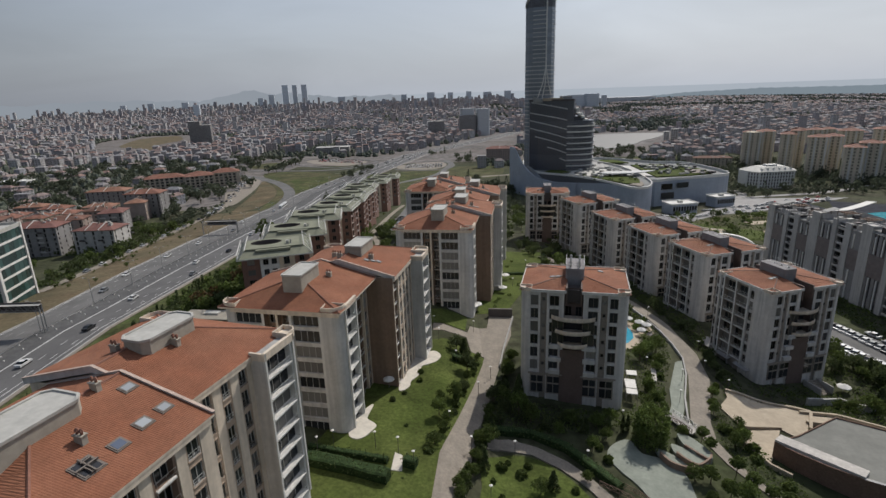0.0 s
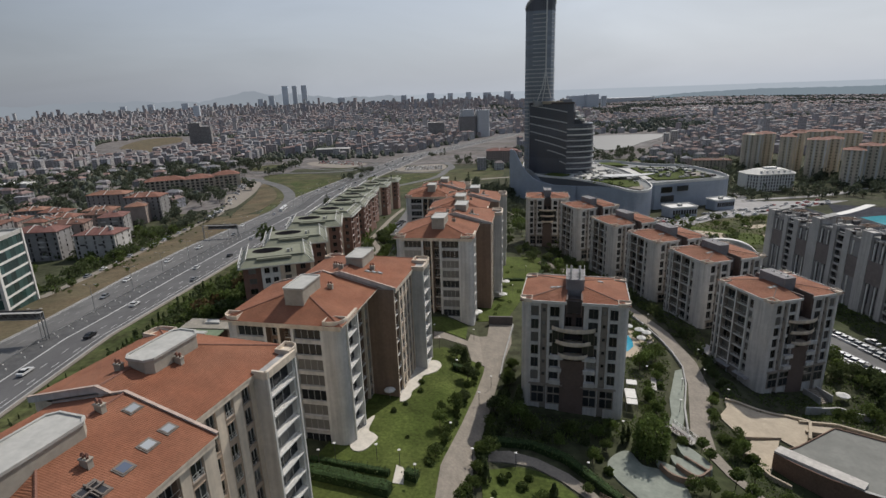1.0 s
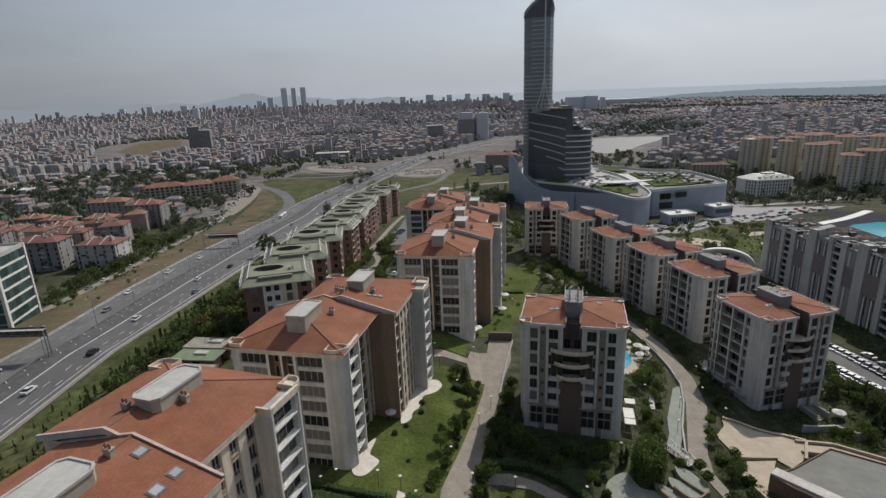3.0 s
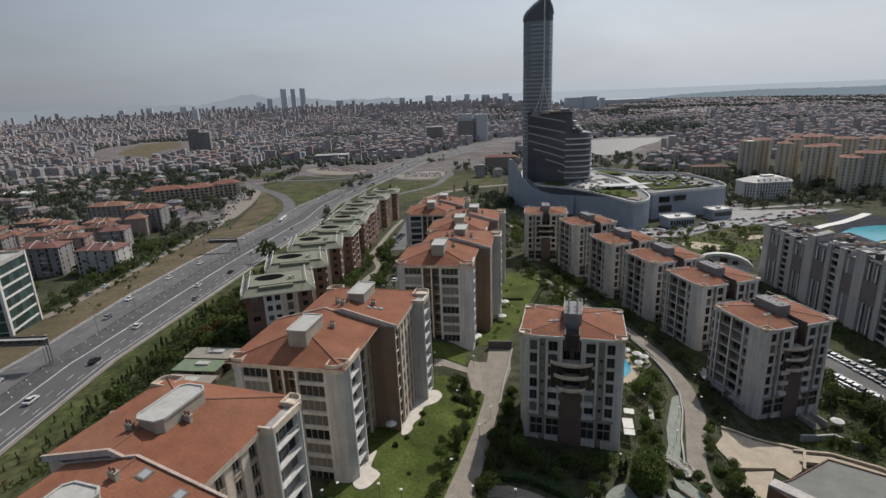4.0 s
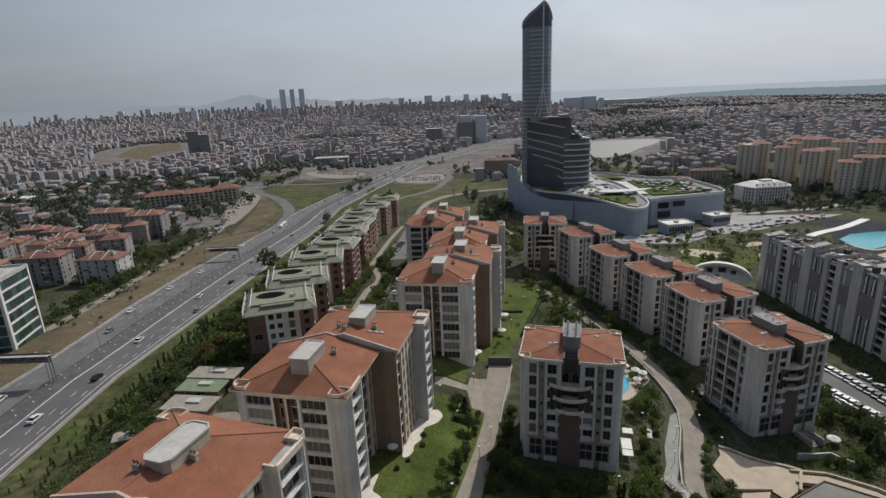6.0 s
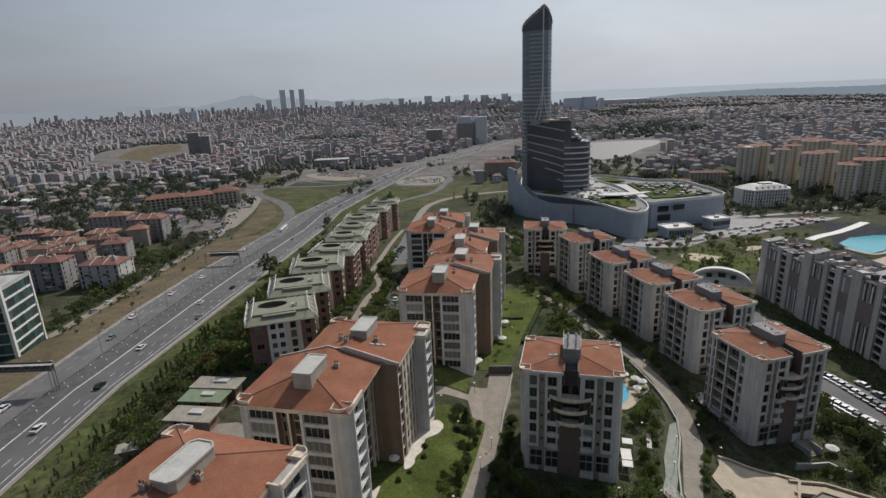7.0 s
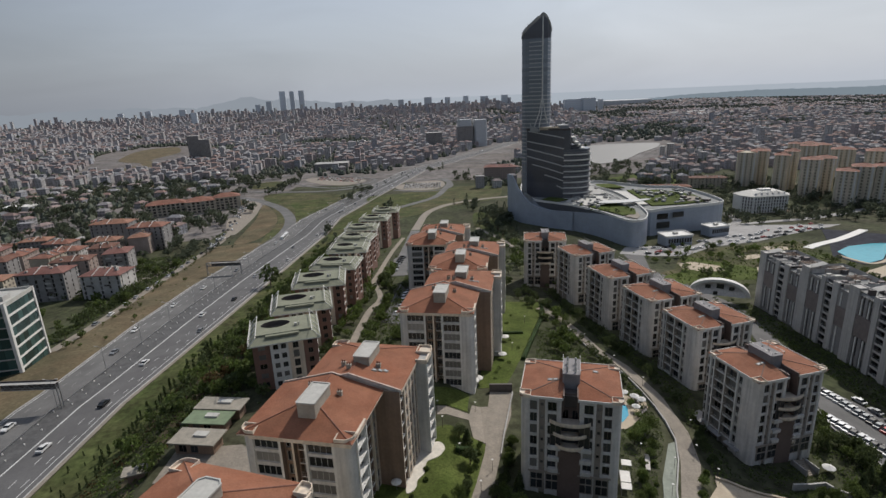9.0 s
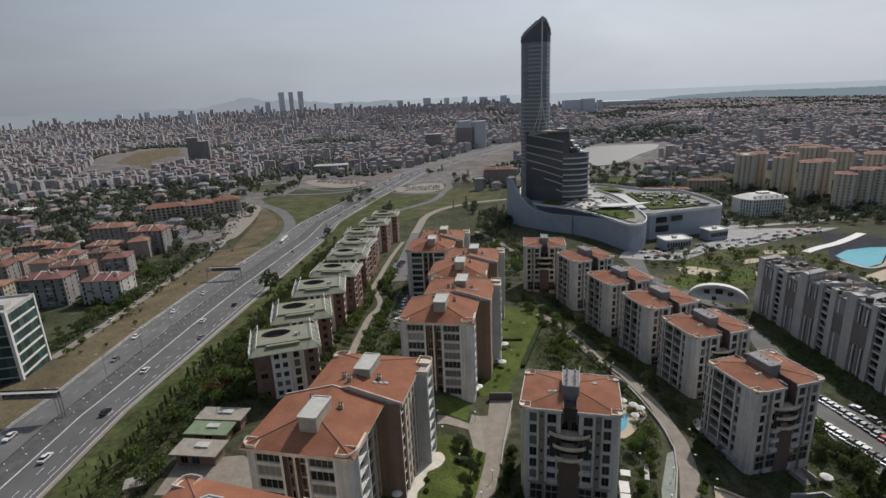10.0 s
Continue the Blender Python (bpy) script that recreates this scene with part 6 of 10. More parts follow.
def kiosk(x0, x1, y0, y1, z0, z1, turn, label):
    k = thing("pavilion", label, "pavilion", at=pose((x0 + x1) / 2, (y0 + y1) / 2, z0, 0, 0, turn))
    a, b, h = (x1 - x0) / 2, (y1 - y0) / 2, z1 - z0
    g = Geo()
    pl = round_corner(-a, a, -b, b, 2.0, (0, 1, 2, 3))
    g.prism(pl, -3, h)
    part("wall", g, [PANEL], k)
    g = Geo()
    rim(g, [(x * 1.04, y * 1.04) for x, y in pl], h - 0.3, h + 0.8, 0.5, 0, h + 0.1)
    part("roof", g, [WHITE], k)
    n = int(a * 2 / 2.2)
    for q in range(n):
        w, p = window_mesh(1.5, h * 0.55, 0, True)
        part("window", w, None, k, at=pose(-a + 2.2 + q * (2 * a - 4.4) / max(1, n - 1), -b - 0.05, h * 0.2))
    g = Geo()
    g.box(-1.5, 1.5, -1.2, 1.2, h, h + 1.6)
    part("roof_unit", g, [LEADROOF], k)


# ---------------------------------------------------------------- grey modern block with vertical bays
MIDGREY = material("mid_grey_cladding", (0.26, 0.25, 0.245), 0.8, streak=0.15, grain=0.08, scale=1, stain=0.12, stain_scale=0.1)
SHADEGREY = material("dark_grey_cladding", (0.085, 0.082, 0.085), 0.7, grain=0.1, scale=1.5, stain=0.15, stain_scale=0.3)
PANELBROWN = material("brown_cladding", (0.185, 0.155, 0.145), 0.7, grain=0.1, scale=1.5, stain=0.15, stain_scale=0.3)
STONE = material("pale_stone_cladding", (0.45, 0.43, 0.405), 0.8, streak=0.18, grain=0.06, scale=1, stain=0.12, stain_scale=0.1)


def bay_block(x, y, turn, length, top, z0, label, depth=17.0):
    """Origin at the near end of the long west face; the face runs to +y and looks to -x."""
    blk = thing("terraced_block", label, "apartment building", at=pose(x, y, z0, 0, 0, turn), group="grey blocks with vertical bays")
    H, fl, fh = top - z0, int((top - z0) / 3.0), 3.0
    w = Geo()
    # bays from the far end: plain wall, slit field, narrow pier, balcony recess
    edges, u, k = [], length, 0
    while u > 1:
        wd = (4.8, 7.6, 2.4, 4.4, 3.2, 7.0)[k % 6]
        e = max(0.0, u - wd)
        if e < 1.5:
            e = 0.0
        kind = ("plain", "field", "plain", "recess", "plain", "field")[k % 6]
        edges.append((e, u, {"plain": 0.40, "field": 0.0, "recess": -0.55}[kind], kind, (0.0, 1.6, 0.3, 0.9, 0.5, 1.8)[k % 6]))
        u = e
        k += 1
    prev = None
    for a, b, off, kind, low in edges:
        if prev is not None:
            facade(w, blk, (-prev, b), (-off, b), -8, H, [], fl, fh, 0.4, one=True)
        cs = []
        if kind == "field" and b - a > 6:
            cs = [(0.7, 1.5, "slit"), (2.2, 3.0, "slit"), (4.4, 5.2, "slit"), (5.9, 6.6, "slit")]
        elif kind == "recess":
            cs = [(0.5, 3.9, "bal")]
        cs = [c for c in cs if c[1] < b - a - 0.2]
        facade(w, blk, (-off, b), (-off, a), -8, H - low, cs, fl, fh, 0.4, one=True, wall_m={"recess": 1, "field": 3}.get(kind, 0))
        prev = off
    facade(w, blk, (-edges[-1][2], 0), (depth, 0), -8, H, [(2 + q * 3.2, 3.4 + q * 3.2, "win") for q in range(4)], fl, fh, 0.4, one=True)
    facade(w, blk, (depth, 0), (depth, length), -8, H, [], fl, fh, 0.4, one=True)
    facade(w, blk, (depth, length), (-edges[0][2], length), -8, H, [], fl, fh, 0.4, one=True)
    w.face([(-0.5, 0.1, H - 1.9), (depth, 0.1, H - 1.9), (depth, length - 0.1, H - 1.9), (-0.5, length - 0.1, H - 1.9)], 2)
    part("wall", w, [STONE, SHADEGREY, MALLROOF, MIDGREY], blk, "pale stone walls with dark vertical recesses")
    for i, (a, b, off, kind, low) in enumerate(edges):
        if kind == "field":
            lo, hi = ((0.30, 0.56), (0.44, 0.70))[i % 2]
            g = Geo()
            g.box(-off - 0.24, -off + 0.1, a + 0.12, b - 0.12, H * lo, H * hi)
            part("brown_panel", g, [PANELBROWN], blk, "brown cladding panel")
            for c in (1.55, 5.25):   # white fins beside the slits, above and below the panel
                if c + 1 > b - a:
                    continue
                for za, zb in ((H * hi + 0.3, H - low - 1.6), (1.0, H * lo - 0.3)):
                    g = Geo()
                    g.box(-off - 0.28, -off + 0.05, b - c - 0.6, b - c, za, zb)
                    part("fin", g, [WHITE], blk, "white vertical fin")
        elif kind == "plain":
            g = Geo()
            rim(g, [(-off - 0.12, a - 0.08), (3.6, a - 0.08), (3.6, b + 0.08), (-off - 0.12, b + 0.08)], H - low - 0.1, H - low + 0.35, 0.3, 0, H - low)
            part("parapet", g, [STONE], blk)
        else:
            for q in range(1, fl):
                g = Geo()
                g.box(-0.1, 0.62, a + 0.3, b - 0.3, q * fh + 0.2, q * fh + 0.42), g.box(-0.16, -0.06, a + 0.3, b - 0.3, q * fh + 0.42, q * fh + 1.1)
                part("balcony", g, [STONE], blk)
    rnd = random.Random(int(y))
    for q in range(int(length * 0.55)):
        g = Geo()
        px, py, s = rnd.uniform(1.6, depth - 2), rnd.uniform(2, length - 2), rnd.uniform(0.4, 1.3)
        g.box(px - s, px + s, py - s * 0.7, py + s * 0.7, H - 1.9, H + rnd.uniform(-0.9, 0.9))
        part("roof_unit", g, [rnd.choice((CONC, LEADROOF, DARK, PANELBROWN, SHADEGREY))], blk)
    for q in range(int(length / 9)):   # low walls between the roof terraces
        g = Geo()
        py = 4 + q * 9 + rnd.uniform(-1, 1)
        g.box(0.2, depth - 1, py, py + 0.3, H - 1.9, H - 0.2)
        part("terrace_wall", g, [STONE], blk)
    for f in (0.2, 0.62):
        px, py = 5.5, length * f
        g = Geo()
        for q in range(7):
            g.box(px, px + 6, py + q * 0.8, py + q * 0.8 + 0.15, H + 0.9, H + 1.05)
        for xx in (px, px + 5.9):
            for yy in (py, py + 4.8):
                g.box(xx, xx + 0.12, yy, yy + 0.12, H - 1.9, H + 0.9)
        part("pergola", g, [BROWN], blk, "brown timber roof pergola")
    for fa, fb, xa in ((0.80, 0.93, 1.5),) if length < 40 else ((0.84, 0.90, 2.5), (0.36, 0.42, depth - 7)):   # pale sloping roof canopies
        ya, yb = length * fa, length * fb
        g = Geo()
        g.face(((xa, ya, H + 0.9), (xa + 5, ya, H + 2.0), (xa + 5, yb, H + 2.0), (xa, yb, H + 0.9)))
        g.face(((xa, yb, H + 0.8), (xa + 5, yb, H + 1.9), (xa + 5, ya, H + 1.9), (xa, ya, H + 0.8)))
        for xx in (xa + 0.2, xa + 4.6):
            for yy in (ya + 0.2, yb - 0.4):
                g.box(xx, xx + 0.16, yy, yy + 0.16, H - 1.9, H + 0.85 + (xx - xa) * 0.2)
        part("roof_shelter", g, [CONC], blk, "pale sloping roof canopy")
    return blk


# ---------------------------------------------------------------- office at the highway, sign gantry
def office():
    o = thing("office_building", "white banded glass office beside the highway", "office building", at=pose(-165.0, 184.0, -13.5, 0, 0, 11.5))
    H, fl = 30.0, 7
    fh = H / fl
    g = Geo()
    g.box(-34, -0.4, 0.4, 20.6, -6, H - 0.5)
    part("core", g, [DARK], o)
    for k in range(fl):
        z = k * fh
        for sx in ("east", "south"):
            b = Geo()
            if sx == "east":
                b.box(-0.5, 0.0, 1.2, 20.0, z + fh - 0.8, z + fh)
                part("spandrel", b, [WHITE], o)
                for q in range(6):
                    p = Geo()
                    y0 = 1.3 + q * 3.1
                    p.box(-0.45, -0.2, y0, y0 + 2.95, z, z + fh - 0.8)
                    part("pane", p, [GREENGLASS], o)
            else:
                b.box(-33, -0.8, 0.0, 0.5, z + fh - 0.5, z + fh)
                part("spandrel", b, [CONC], o)
                for q in range(9):
                    p = Geo()
                    x0 = -33 + q * 3.6
                    p.box(x0, x0 + 3.45, 0.15, 0.45, z, z + fh - 0.5)
                    part("pane", p, [GREENGLASS], o)
    for x0, x1, y0, y1 in ((-0.9, 0.25, -0.2, 1.2), (-0.6, 0.25, 20.0, 21.0)):
        c = Geo()
        c.box(x0, x1, y0, y1, -6, H + 0.8)
        part("corner_post", c, [WHITE], o)
    r = Geo()
    rim(r, [(-34, 0), (0.1, 0), (0.1, 21), (-34, 21)], H - 0.5, H + 0.8, 0.5, 0, H - 0.1)
    part("roof", r, [LEADROOF], o)
    for k in range(4):
        u = Geo()
        u.box(-28 + k * 7, -24 + k * 7, 6, 11, H - 0.2, H + 1.8)
        part("roof_unit", u, [CONC], o)


GREENGLASS = material("green_tinted_glass", (0.03, 0.062, 0.058), 0.12, vary=0.5, spec=0.6)


def gantry(x0, x1, y, z):
    t = thing("sign_gantry", "steel road sign gantry seen from behind", "road sign", at=pose(0, 0, 0), group="sign gantries")
    g = Geo()
    for zz in (z - 2.0, z):
        for yy in (y - 0.6, y + 0.6):
            g.tube((x0, yy, zz), (x1, yy, zz), 0.13, 6)
    n = 14
    for k in range(n):
        a, b = x0 + (x1 - x0) * k / n, x0 + (x1 - x0) * (k + 1) / n
        for yy in (y - 0.6, y + 0.6):
            g.tube((a, yy, z - 2.0 if k % 2 else z), (b, yy, z if k % 2 else z - 2.0), 0.08, 5)
        g.tube((a, y - 0.6, z), (a, y + 0.6, z), 0.07, 5)
    part("beam", g, [METAL], t)
    g = Geo()
    g.box(x0 + 3, x1 - 0.5, y + 0.75, y + 0.9, z - 2.6, z + 0.6)
    part("sign_panel", g, [DARK], t, "dark back of a sign panel")
    for x in (x0 + 0.2, x1 - 0.2):
        g = Geo()
        for yy in (y - 0.6, y + 0.6):
            g.tube((x, yy, land(x, y) - 0.5), (x, yy, z), 0.16, 6)
        for q in range(4):
            zz = land(x, y) + q * (z - land(x, y)) / 4
            g.tube((x, y - 0.6, zz), (x, y + 0.6, zz + 1.6), 0.07, 5)
        part("leg", g, [METAL], t)
    g = Geo()
    g.box(x0 + 2, x1, y - 0.9, y + 0.7, z + 0.05, z + 0.12)
    part("walkway", g, [CONC], t)


# ---------------------------------------------------------------- older apartment houses
HOUSE_WALLS = [material("pink_plaster", (0.346, 0.275, 0.243), 0.9, grain=0.08, scale=1, stain=0.2, stain_scale=0.1), material("sand_plaster", (0.422, 0.371, 0.294), 0.9, grain=0.08, scale=1, stain=0.2, stain_scale=0.1),
               material("blue_grey_plaster", (0.262, 0.250, 0.243), 0.9, grain=0.08, scale=1, stain=0.2, stain_scale=0.1), material("dull_white_plaster", (0.474, 0.454, 0.429), 0.9, grain=0.08, scale=1, stain=0.2, stain_scale=0.1)]


HOUSE_ROOFS = [TILE_OLD, tile_material("orange_tile", (0.25, 0.13, 0.088), (0.29, 0.165, 0.118)), tile_material("brown_tile", (0.15, 0.075, 0.055), (0.19, 0.11, 0.085)), tile_material("dull_red_tile", (0.185, 0.09, 0.075), (0.22, 0.118, 0.10))]


def old_house(x, y, w, d, turn, floors, wall, flat=False, seed=0, label="older rendered apartment house with red hipped roof", windows=True):
    z = land(x, y)
    h = thing("apartment_house", label, "apartment house", at=pose(x, y, z, 0, 0, turn), group="older apartment houses")
    rnd = random.Random(seed)
    fh, H = 2.9, floors * 2.9 + 0.4
    a, b = w / 2, d / 2
    g = Geo()
    n = max(2, int(w / 4))
    m = max(2, int(d / 4.5))
    front = [(1.2 + k * (w - 3.4) / max(1, n - 1), 2.4 + k * (w - 3.4) / max(1, n - 1), "win" if k % 2 else "tall") for k in range(n)] if windows else []
    sides = [(1.2 + k * (d - 3.4) / max(1, m - 1), 2.4 + k * (d - 3.4) / max(1, m - 1), "win" if (k + seed) % 3 else "lad") for k in range(m)] if windows else []
    facade(g, h, (-a, -b), (a, -b), -6, H, front, floors, fh, 0.2, one=True)
    facade(g, h, (a, -b), (a, b), -6, H, sides, floors, fh, 0.2, one=True)
    facade(g, h, (a, b), (-a, b), -6, H, [], floors, fh, 0.2, one=True)
    facade(g, h, (-a, b), (-a, -b), -6, H, [], floors, fh, 0.2, one=True)
    part("wall", g, [HOUSE_WALLS[wall]], h)
    if not windows:
        s = Geo()
        for q in range(floors):
            z1, z2 = q * fh + 0.9, q * fh + 2.4
            for k in range(int(w / 3.2)):
                u = -a + 1.0 + k * 3.2
                s.box(u, u + 1.5, -b - 0.06, -b + 0.1, z1, z2)
            for k in range(int(d / 3.6)):
                v = -b + 1.2 + k * 3.6
                s.box(a - 0.1, a + 0.06, v, v + 1.5, z1, z2)
        tagged(part("glazing", s, [DULLGLASS], h), kind="stuff")
    if windows and seed < 6:
        for q in range(1, floors):
            for u0 in (-a * 0.55, a * 0.35):
                bl = Geo()
                bl.box(u0 - 1.5, u0 + 1.5, -b - 1.1, -b + 0.05, q * fh - 0.05, q * fh + 0.12), bl.box(u0 - 1.5, u0 + 1.5, -b - 1.1, -b - 1.0, q * fh + 0.1, q * fh + 0.95)
                part("balcony", bl, [HOUSE_WALLS[3] if (q + seed) % 3 else DARK], h)
    r = Geo()
    o = 0.5
    if flat:
        r.box(-a - .2, a + .2, -b - .2, b + .2, H, H + 0.35)
        part("roof", r, [CONC], h)
    else:
        rise = min(a, b) * 0.34
        e = H + 0.05
        L, R = ((-a + b, 0), (a - b, 0)) if a > b else ((0, -b + a), (0, b - a))
        c = [(-a - o, -b - o, e), (a + o, -b - o, e), (a + o, b + o, e), (-a - o, b + o, e)]
        P, Q = (*L, e + rise), (*R, e + rise)
        if a > b:
            fs = [(c[0], c[1], Q, P), (c[1], c[2], Q), (c[2], c[3], P, Q), (c[3], c[0], P)]
        else:
            fs = [(c[0], c[1], P), (c[1], c[2], Q, P), (c[2], c[3], Q), (c[3], c[0], P, Q)]
        for f in fs:
            r.face(f)
        r.face([(p[0], p[1], e - 0.25) for p in c][::-1])
        for k in range(4):
            p, q = c[k], c[(k + 1) % 4]
            r.face(((p[0], p[1], e - .25), (q[0], q[1], e - .25), q, p))
        part("roof", r, [HOUSE_ROOFS[(seed * 5 + wall) % 4]], h)
        if a > b:
            for px in ([rnd.uniform(-a * 0.2, a * 0.2)] if seed % 3 else [-a * 0.35, a * 0.3]):
                u = Geo()
                sec = [(-b - .45, H - 0.25), (b + .45, H - 0.25), (b + .45, H + 0.5), (0, H + rise + 0.75), (-b - .45, H + 0.5)]
                u.face([(px + .14, p, q) for p, q in sec]), u.face([(px - .14, p, q) for p, q in sec][::-1])
                for k in range(5):
                    (p, q), (p2, q2) = sec[k], sec[(k + 1) % 5]
                    u.face(((px - .14, p, q), (px - .14, p2, q2), (px + .14, p2, q2), (px + .14, p, q))[::-1])
                part("party_wall", u, [HOUSE_WALLS[3]], h, "pale party wall rising over the roof")
        for k in range(3):
            u = Geo()
            px, py = rnd.uniform(-a * 0.7, a * 0.7), rnd.uniform(-b * 0.7, b * 0.2)
            z0 = H + rise * (1 - abs(py) / b)
            u.box(px - 0.7, px + 0.7, py - 0.6, py + 0.6, z0 - 0.6, z0 + rnd.uniform(0.5, 1.1))
            part("dormer", u, [rnd.choice((CONC, LEADROOF, BROWN))], h)
        for k in range(2):
            u = Geo()
            px, py = rnd.uniform(-a * 0.5, a * 0.5), rnd.uniform(-b * 0.3, b * 0.3)
            u.box(px - 0.4, px + 0.4, py - 0.3, py + 0.3, H + 0.5, H + rise + 0.9)
            part("chimney", u, [BOXWALL], h)
    if rnd.random() < 0.6:
        u = Geo()
        px, py = rnd.uniform(-a * 0.5, a * 0.5), rnd.uniform(-b * 0.4, b * 0.2)
        u.tube((px - .6, py, H + 1.4), (px + .6, py, H + 1.4), 0.35, 8), u.box(px - .7, px + .7, py - .9, py + .5, H + 0.6, H + 1.0)
        part("water_tank", u, [LEADROOF], h)
    return h


def tall_yellow(x, y, w, d, turn, floors, z=None):
    """Tall blocks with bright stripes of balconies on the far slope."""
    zz = land(x, y) if z is None else z
    h = thing("tall_block", "tall ochre apartment block with pale vertical stripes", "apartment building", at=pose(x, y, zz, 0, 0, turn), group="tall ochre blocks")
    fh, H = 3.0, floors * 3.0
    a, b = w / 2, d / 2
    g = Geo()
    g.prism(round_corner(-a, a, -b, b, 2.5, (0, 1, 2, 3)), -8, H)
    part("wall", g, [OCHRE], h)
    n = int(w / 4.2)
    for k in range(n):
        u = -a + 2.2 + k * (w - 4.4) / max(1, n - 1)
        s = Geo()
        s.box(u - 0.75, u + 0.75, -b - 0.5, -b + 0.2, -2, H + 0.2)
        part("stripe", s, [WHITE if k % 2 else CREAM], h)
    s = Geo()
    for q in range(floors):
        for k in range(n - 1):
            u = -a + 2.2 + (k + 0.5) * (w - 4.4) / max(1, n - 1)
            s.face([(u - 0.7, -b - 0.06, q * fh + 0.8), (u + 0.7, -b - 0.06, q * fh + 0.8), (u + 0.7, -b - 0.06, q * fh + 2.4), (u - 0.7, -b - 0.06, q * fh + 2.4)])
        for k in range(int(d / 4)):
            v = -b + 2.5 + k * 4
            for sx in (-1, 1):
                f = [(sx * (a + .06), v, q * fh + .8), (sx * (a + .06), v + 1.4, q * fh + .8), (sx * (a + .06), v + 1.4, q * fh + 2.4), (sx * (a + .06), v, q * fh + 2.4)]
                s.face(f if sx > 0 else f[::-1])
    tagged(part("glazing", s, [DULLGLASS], h), kind="stuff")
    r = Geo()
    e = H
    c = [(-a - .6, -b - .6, e), (a + .6, -b - .6, e), (a + .6, b + .6, e), (-a - .6, b + .6, e)]
    P, Q = (-a + b, 0, e + 3), (a - b, 0, e + 3)
    for f in ((c[0], c[1], Q, P), (c[1], c[2], Q), (c[2], c[3], P, Q), (c[3], c[0], P)):
        r.face(f)
    part("roof", r, [TILE_OLD], h)


DULLGLASS = material("dull_far_glass", (0.125, 0.11, 0.095), 0.3, vary=0.3)
OCHRE = material("ochre_plaster", (0.56, 0.50, 0.385), 0.9, grain=0.06, scale=1, stain=0.15, stain_scale=0.08)


def white_villa():
    h = thing("round_block", "white four-storey block with pale pyramid roof", "apartment building", at=pose(302, 494, -33.5, 0, 0, 4) @ Matrix.Diagonal((0.76, 0.80, 0.95, 1)))
    g = Geo()
    facade(g, h, (-22, -14), (22, -14), -8, 17, [(1.5 + k * 3.5, 3.2 + k * 3.5, "tall") for k in range(12)], 5, 3.1, 1.0, one=True)
    facade(g, h, (-30, -2), (-22, -14), -8, 17, [(1.5 + k * 3.2, 3.0 + k * 3.2, "tall") for k in range(4)], 5, 3.1, 1.0, one=True)
    facade(g, h, (22, -14), (30, -2), -8, 17, [(1.5 + k * 3.2, 3.0 + k * 3.2, "tall") for k in range(4)], 5, 3.1, 1.0, one=True)
    facade(g, h, (30, -2), (30, 14), -8, 17, [], 5, 3.1, 1.0, one=True), facade(g, h, (30, 14), (-30, 14), -8, 17, [], 5, 3.1, 1.0, one=True), facade(g, h, (-30, 14), (-30, -2), -8, 17, [], 5, 3.1, 1.0, one=True)
    part("wall", g, [WHITE], h)
    r = Geo()
    c = [(-22.8, -14.8), (22.8, -14.8), (31, -2), (31, 15), (-31, 15), (-31, -2)]
    i = [(x * 0.5, y * 0.5) for x, y in c]
    for k in range(6):
        j = (k + 1) % 6
        r.face(((*c[k], 17), (*c[j], 17), (*i[j], 21), (*i[k], 21)))
    r.face([(*p, 21) for p in i])
    part("roof", r, [LEADROOF], h)
    r = Geo()
    r.prism([(x * 0.25, y * 0.25) for x, y in c], 21, 22.5)
    part("roof_lantern", r, [WHITE], h)
    for k in range(6):
        u = Geo()
        x = -18 + k * 7.2
        u.box(x - .8, x + .8, -11.5, -9, 17.5, 20.0)
        part("dormer", u, [WHITE], h)
    b = Geo()
    b.prism([(x * 1.05, y * 1.05 - 0.5) for x, y in c], -9, 0.8)
    part("plinth", b, [BROWN], h)


def school():
    h = thing("school", "long low beige building with red hipped roof", "school building", at=pose(-287, 600, -32, 0, 0, 24))
    for x0, x1, y0, y1, H in ((-48, -8, -9, 9, 13), (-8, 22, -14, 10, 13), (22, 50, -8, 10, 14)):
        g = Geo()
        nn = int((x1 - x0) / 5)
        facade(g, h, (x0, y0), (x1, y0), -6, H, [(1.5 + k * 4.8, 4.4 + k * 4.8, "bay") for k in range(nn)], 4, 3.2, 0.2, one=True)
        facade(g, h, (x1, y0), (x1, y1), -6, H, [], 4, 3.2, 0.2, one=True), facade(g, h, (x1, y1), (x0, y1), -6, H, [], 4, 3.2, 0.2, one=True), facade(g, h, (x0, y1), (x0, y0), -6, H, [], 4, 3.2, 0.2, one=True)
        part("wall", g, [HOUSE_WALLS[1]], h)
        r = Geo()
        a, b = (x1 - x0) / 2, (y1 - y0) / 2
        cx, cy = (x0 + x1) / 2, (y0 + y1) / 2
        c = [(x0 - .6, y0 - .6, H), (x1 + .6, y0 - .6, H), (x1 + .6, y1 + .6, H), (x0 - .6, y1 + .6, H)]
        P, Q = (cx - a + b, cy, H + 4), (cx + a - b, cy, H + 4)
        for f in ((c[0], c[1], Q, P), (c[1], c[2], Q), (c[2], c[3], P, Q), (c[3], c[0], P)):
            r.face(f)
        part("roof", r, [TILE_OLD], h)


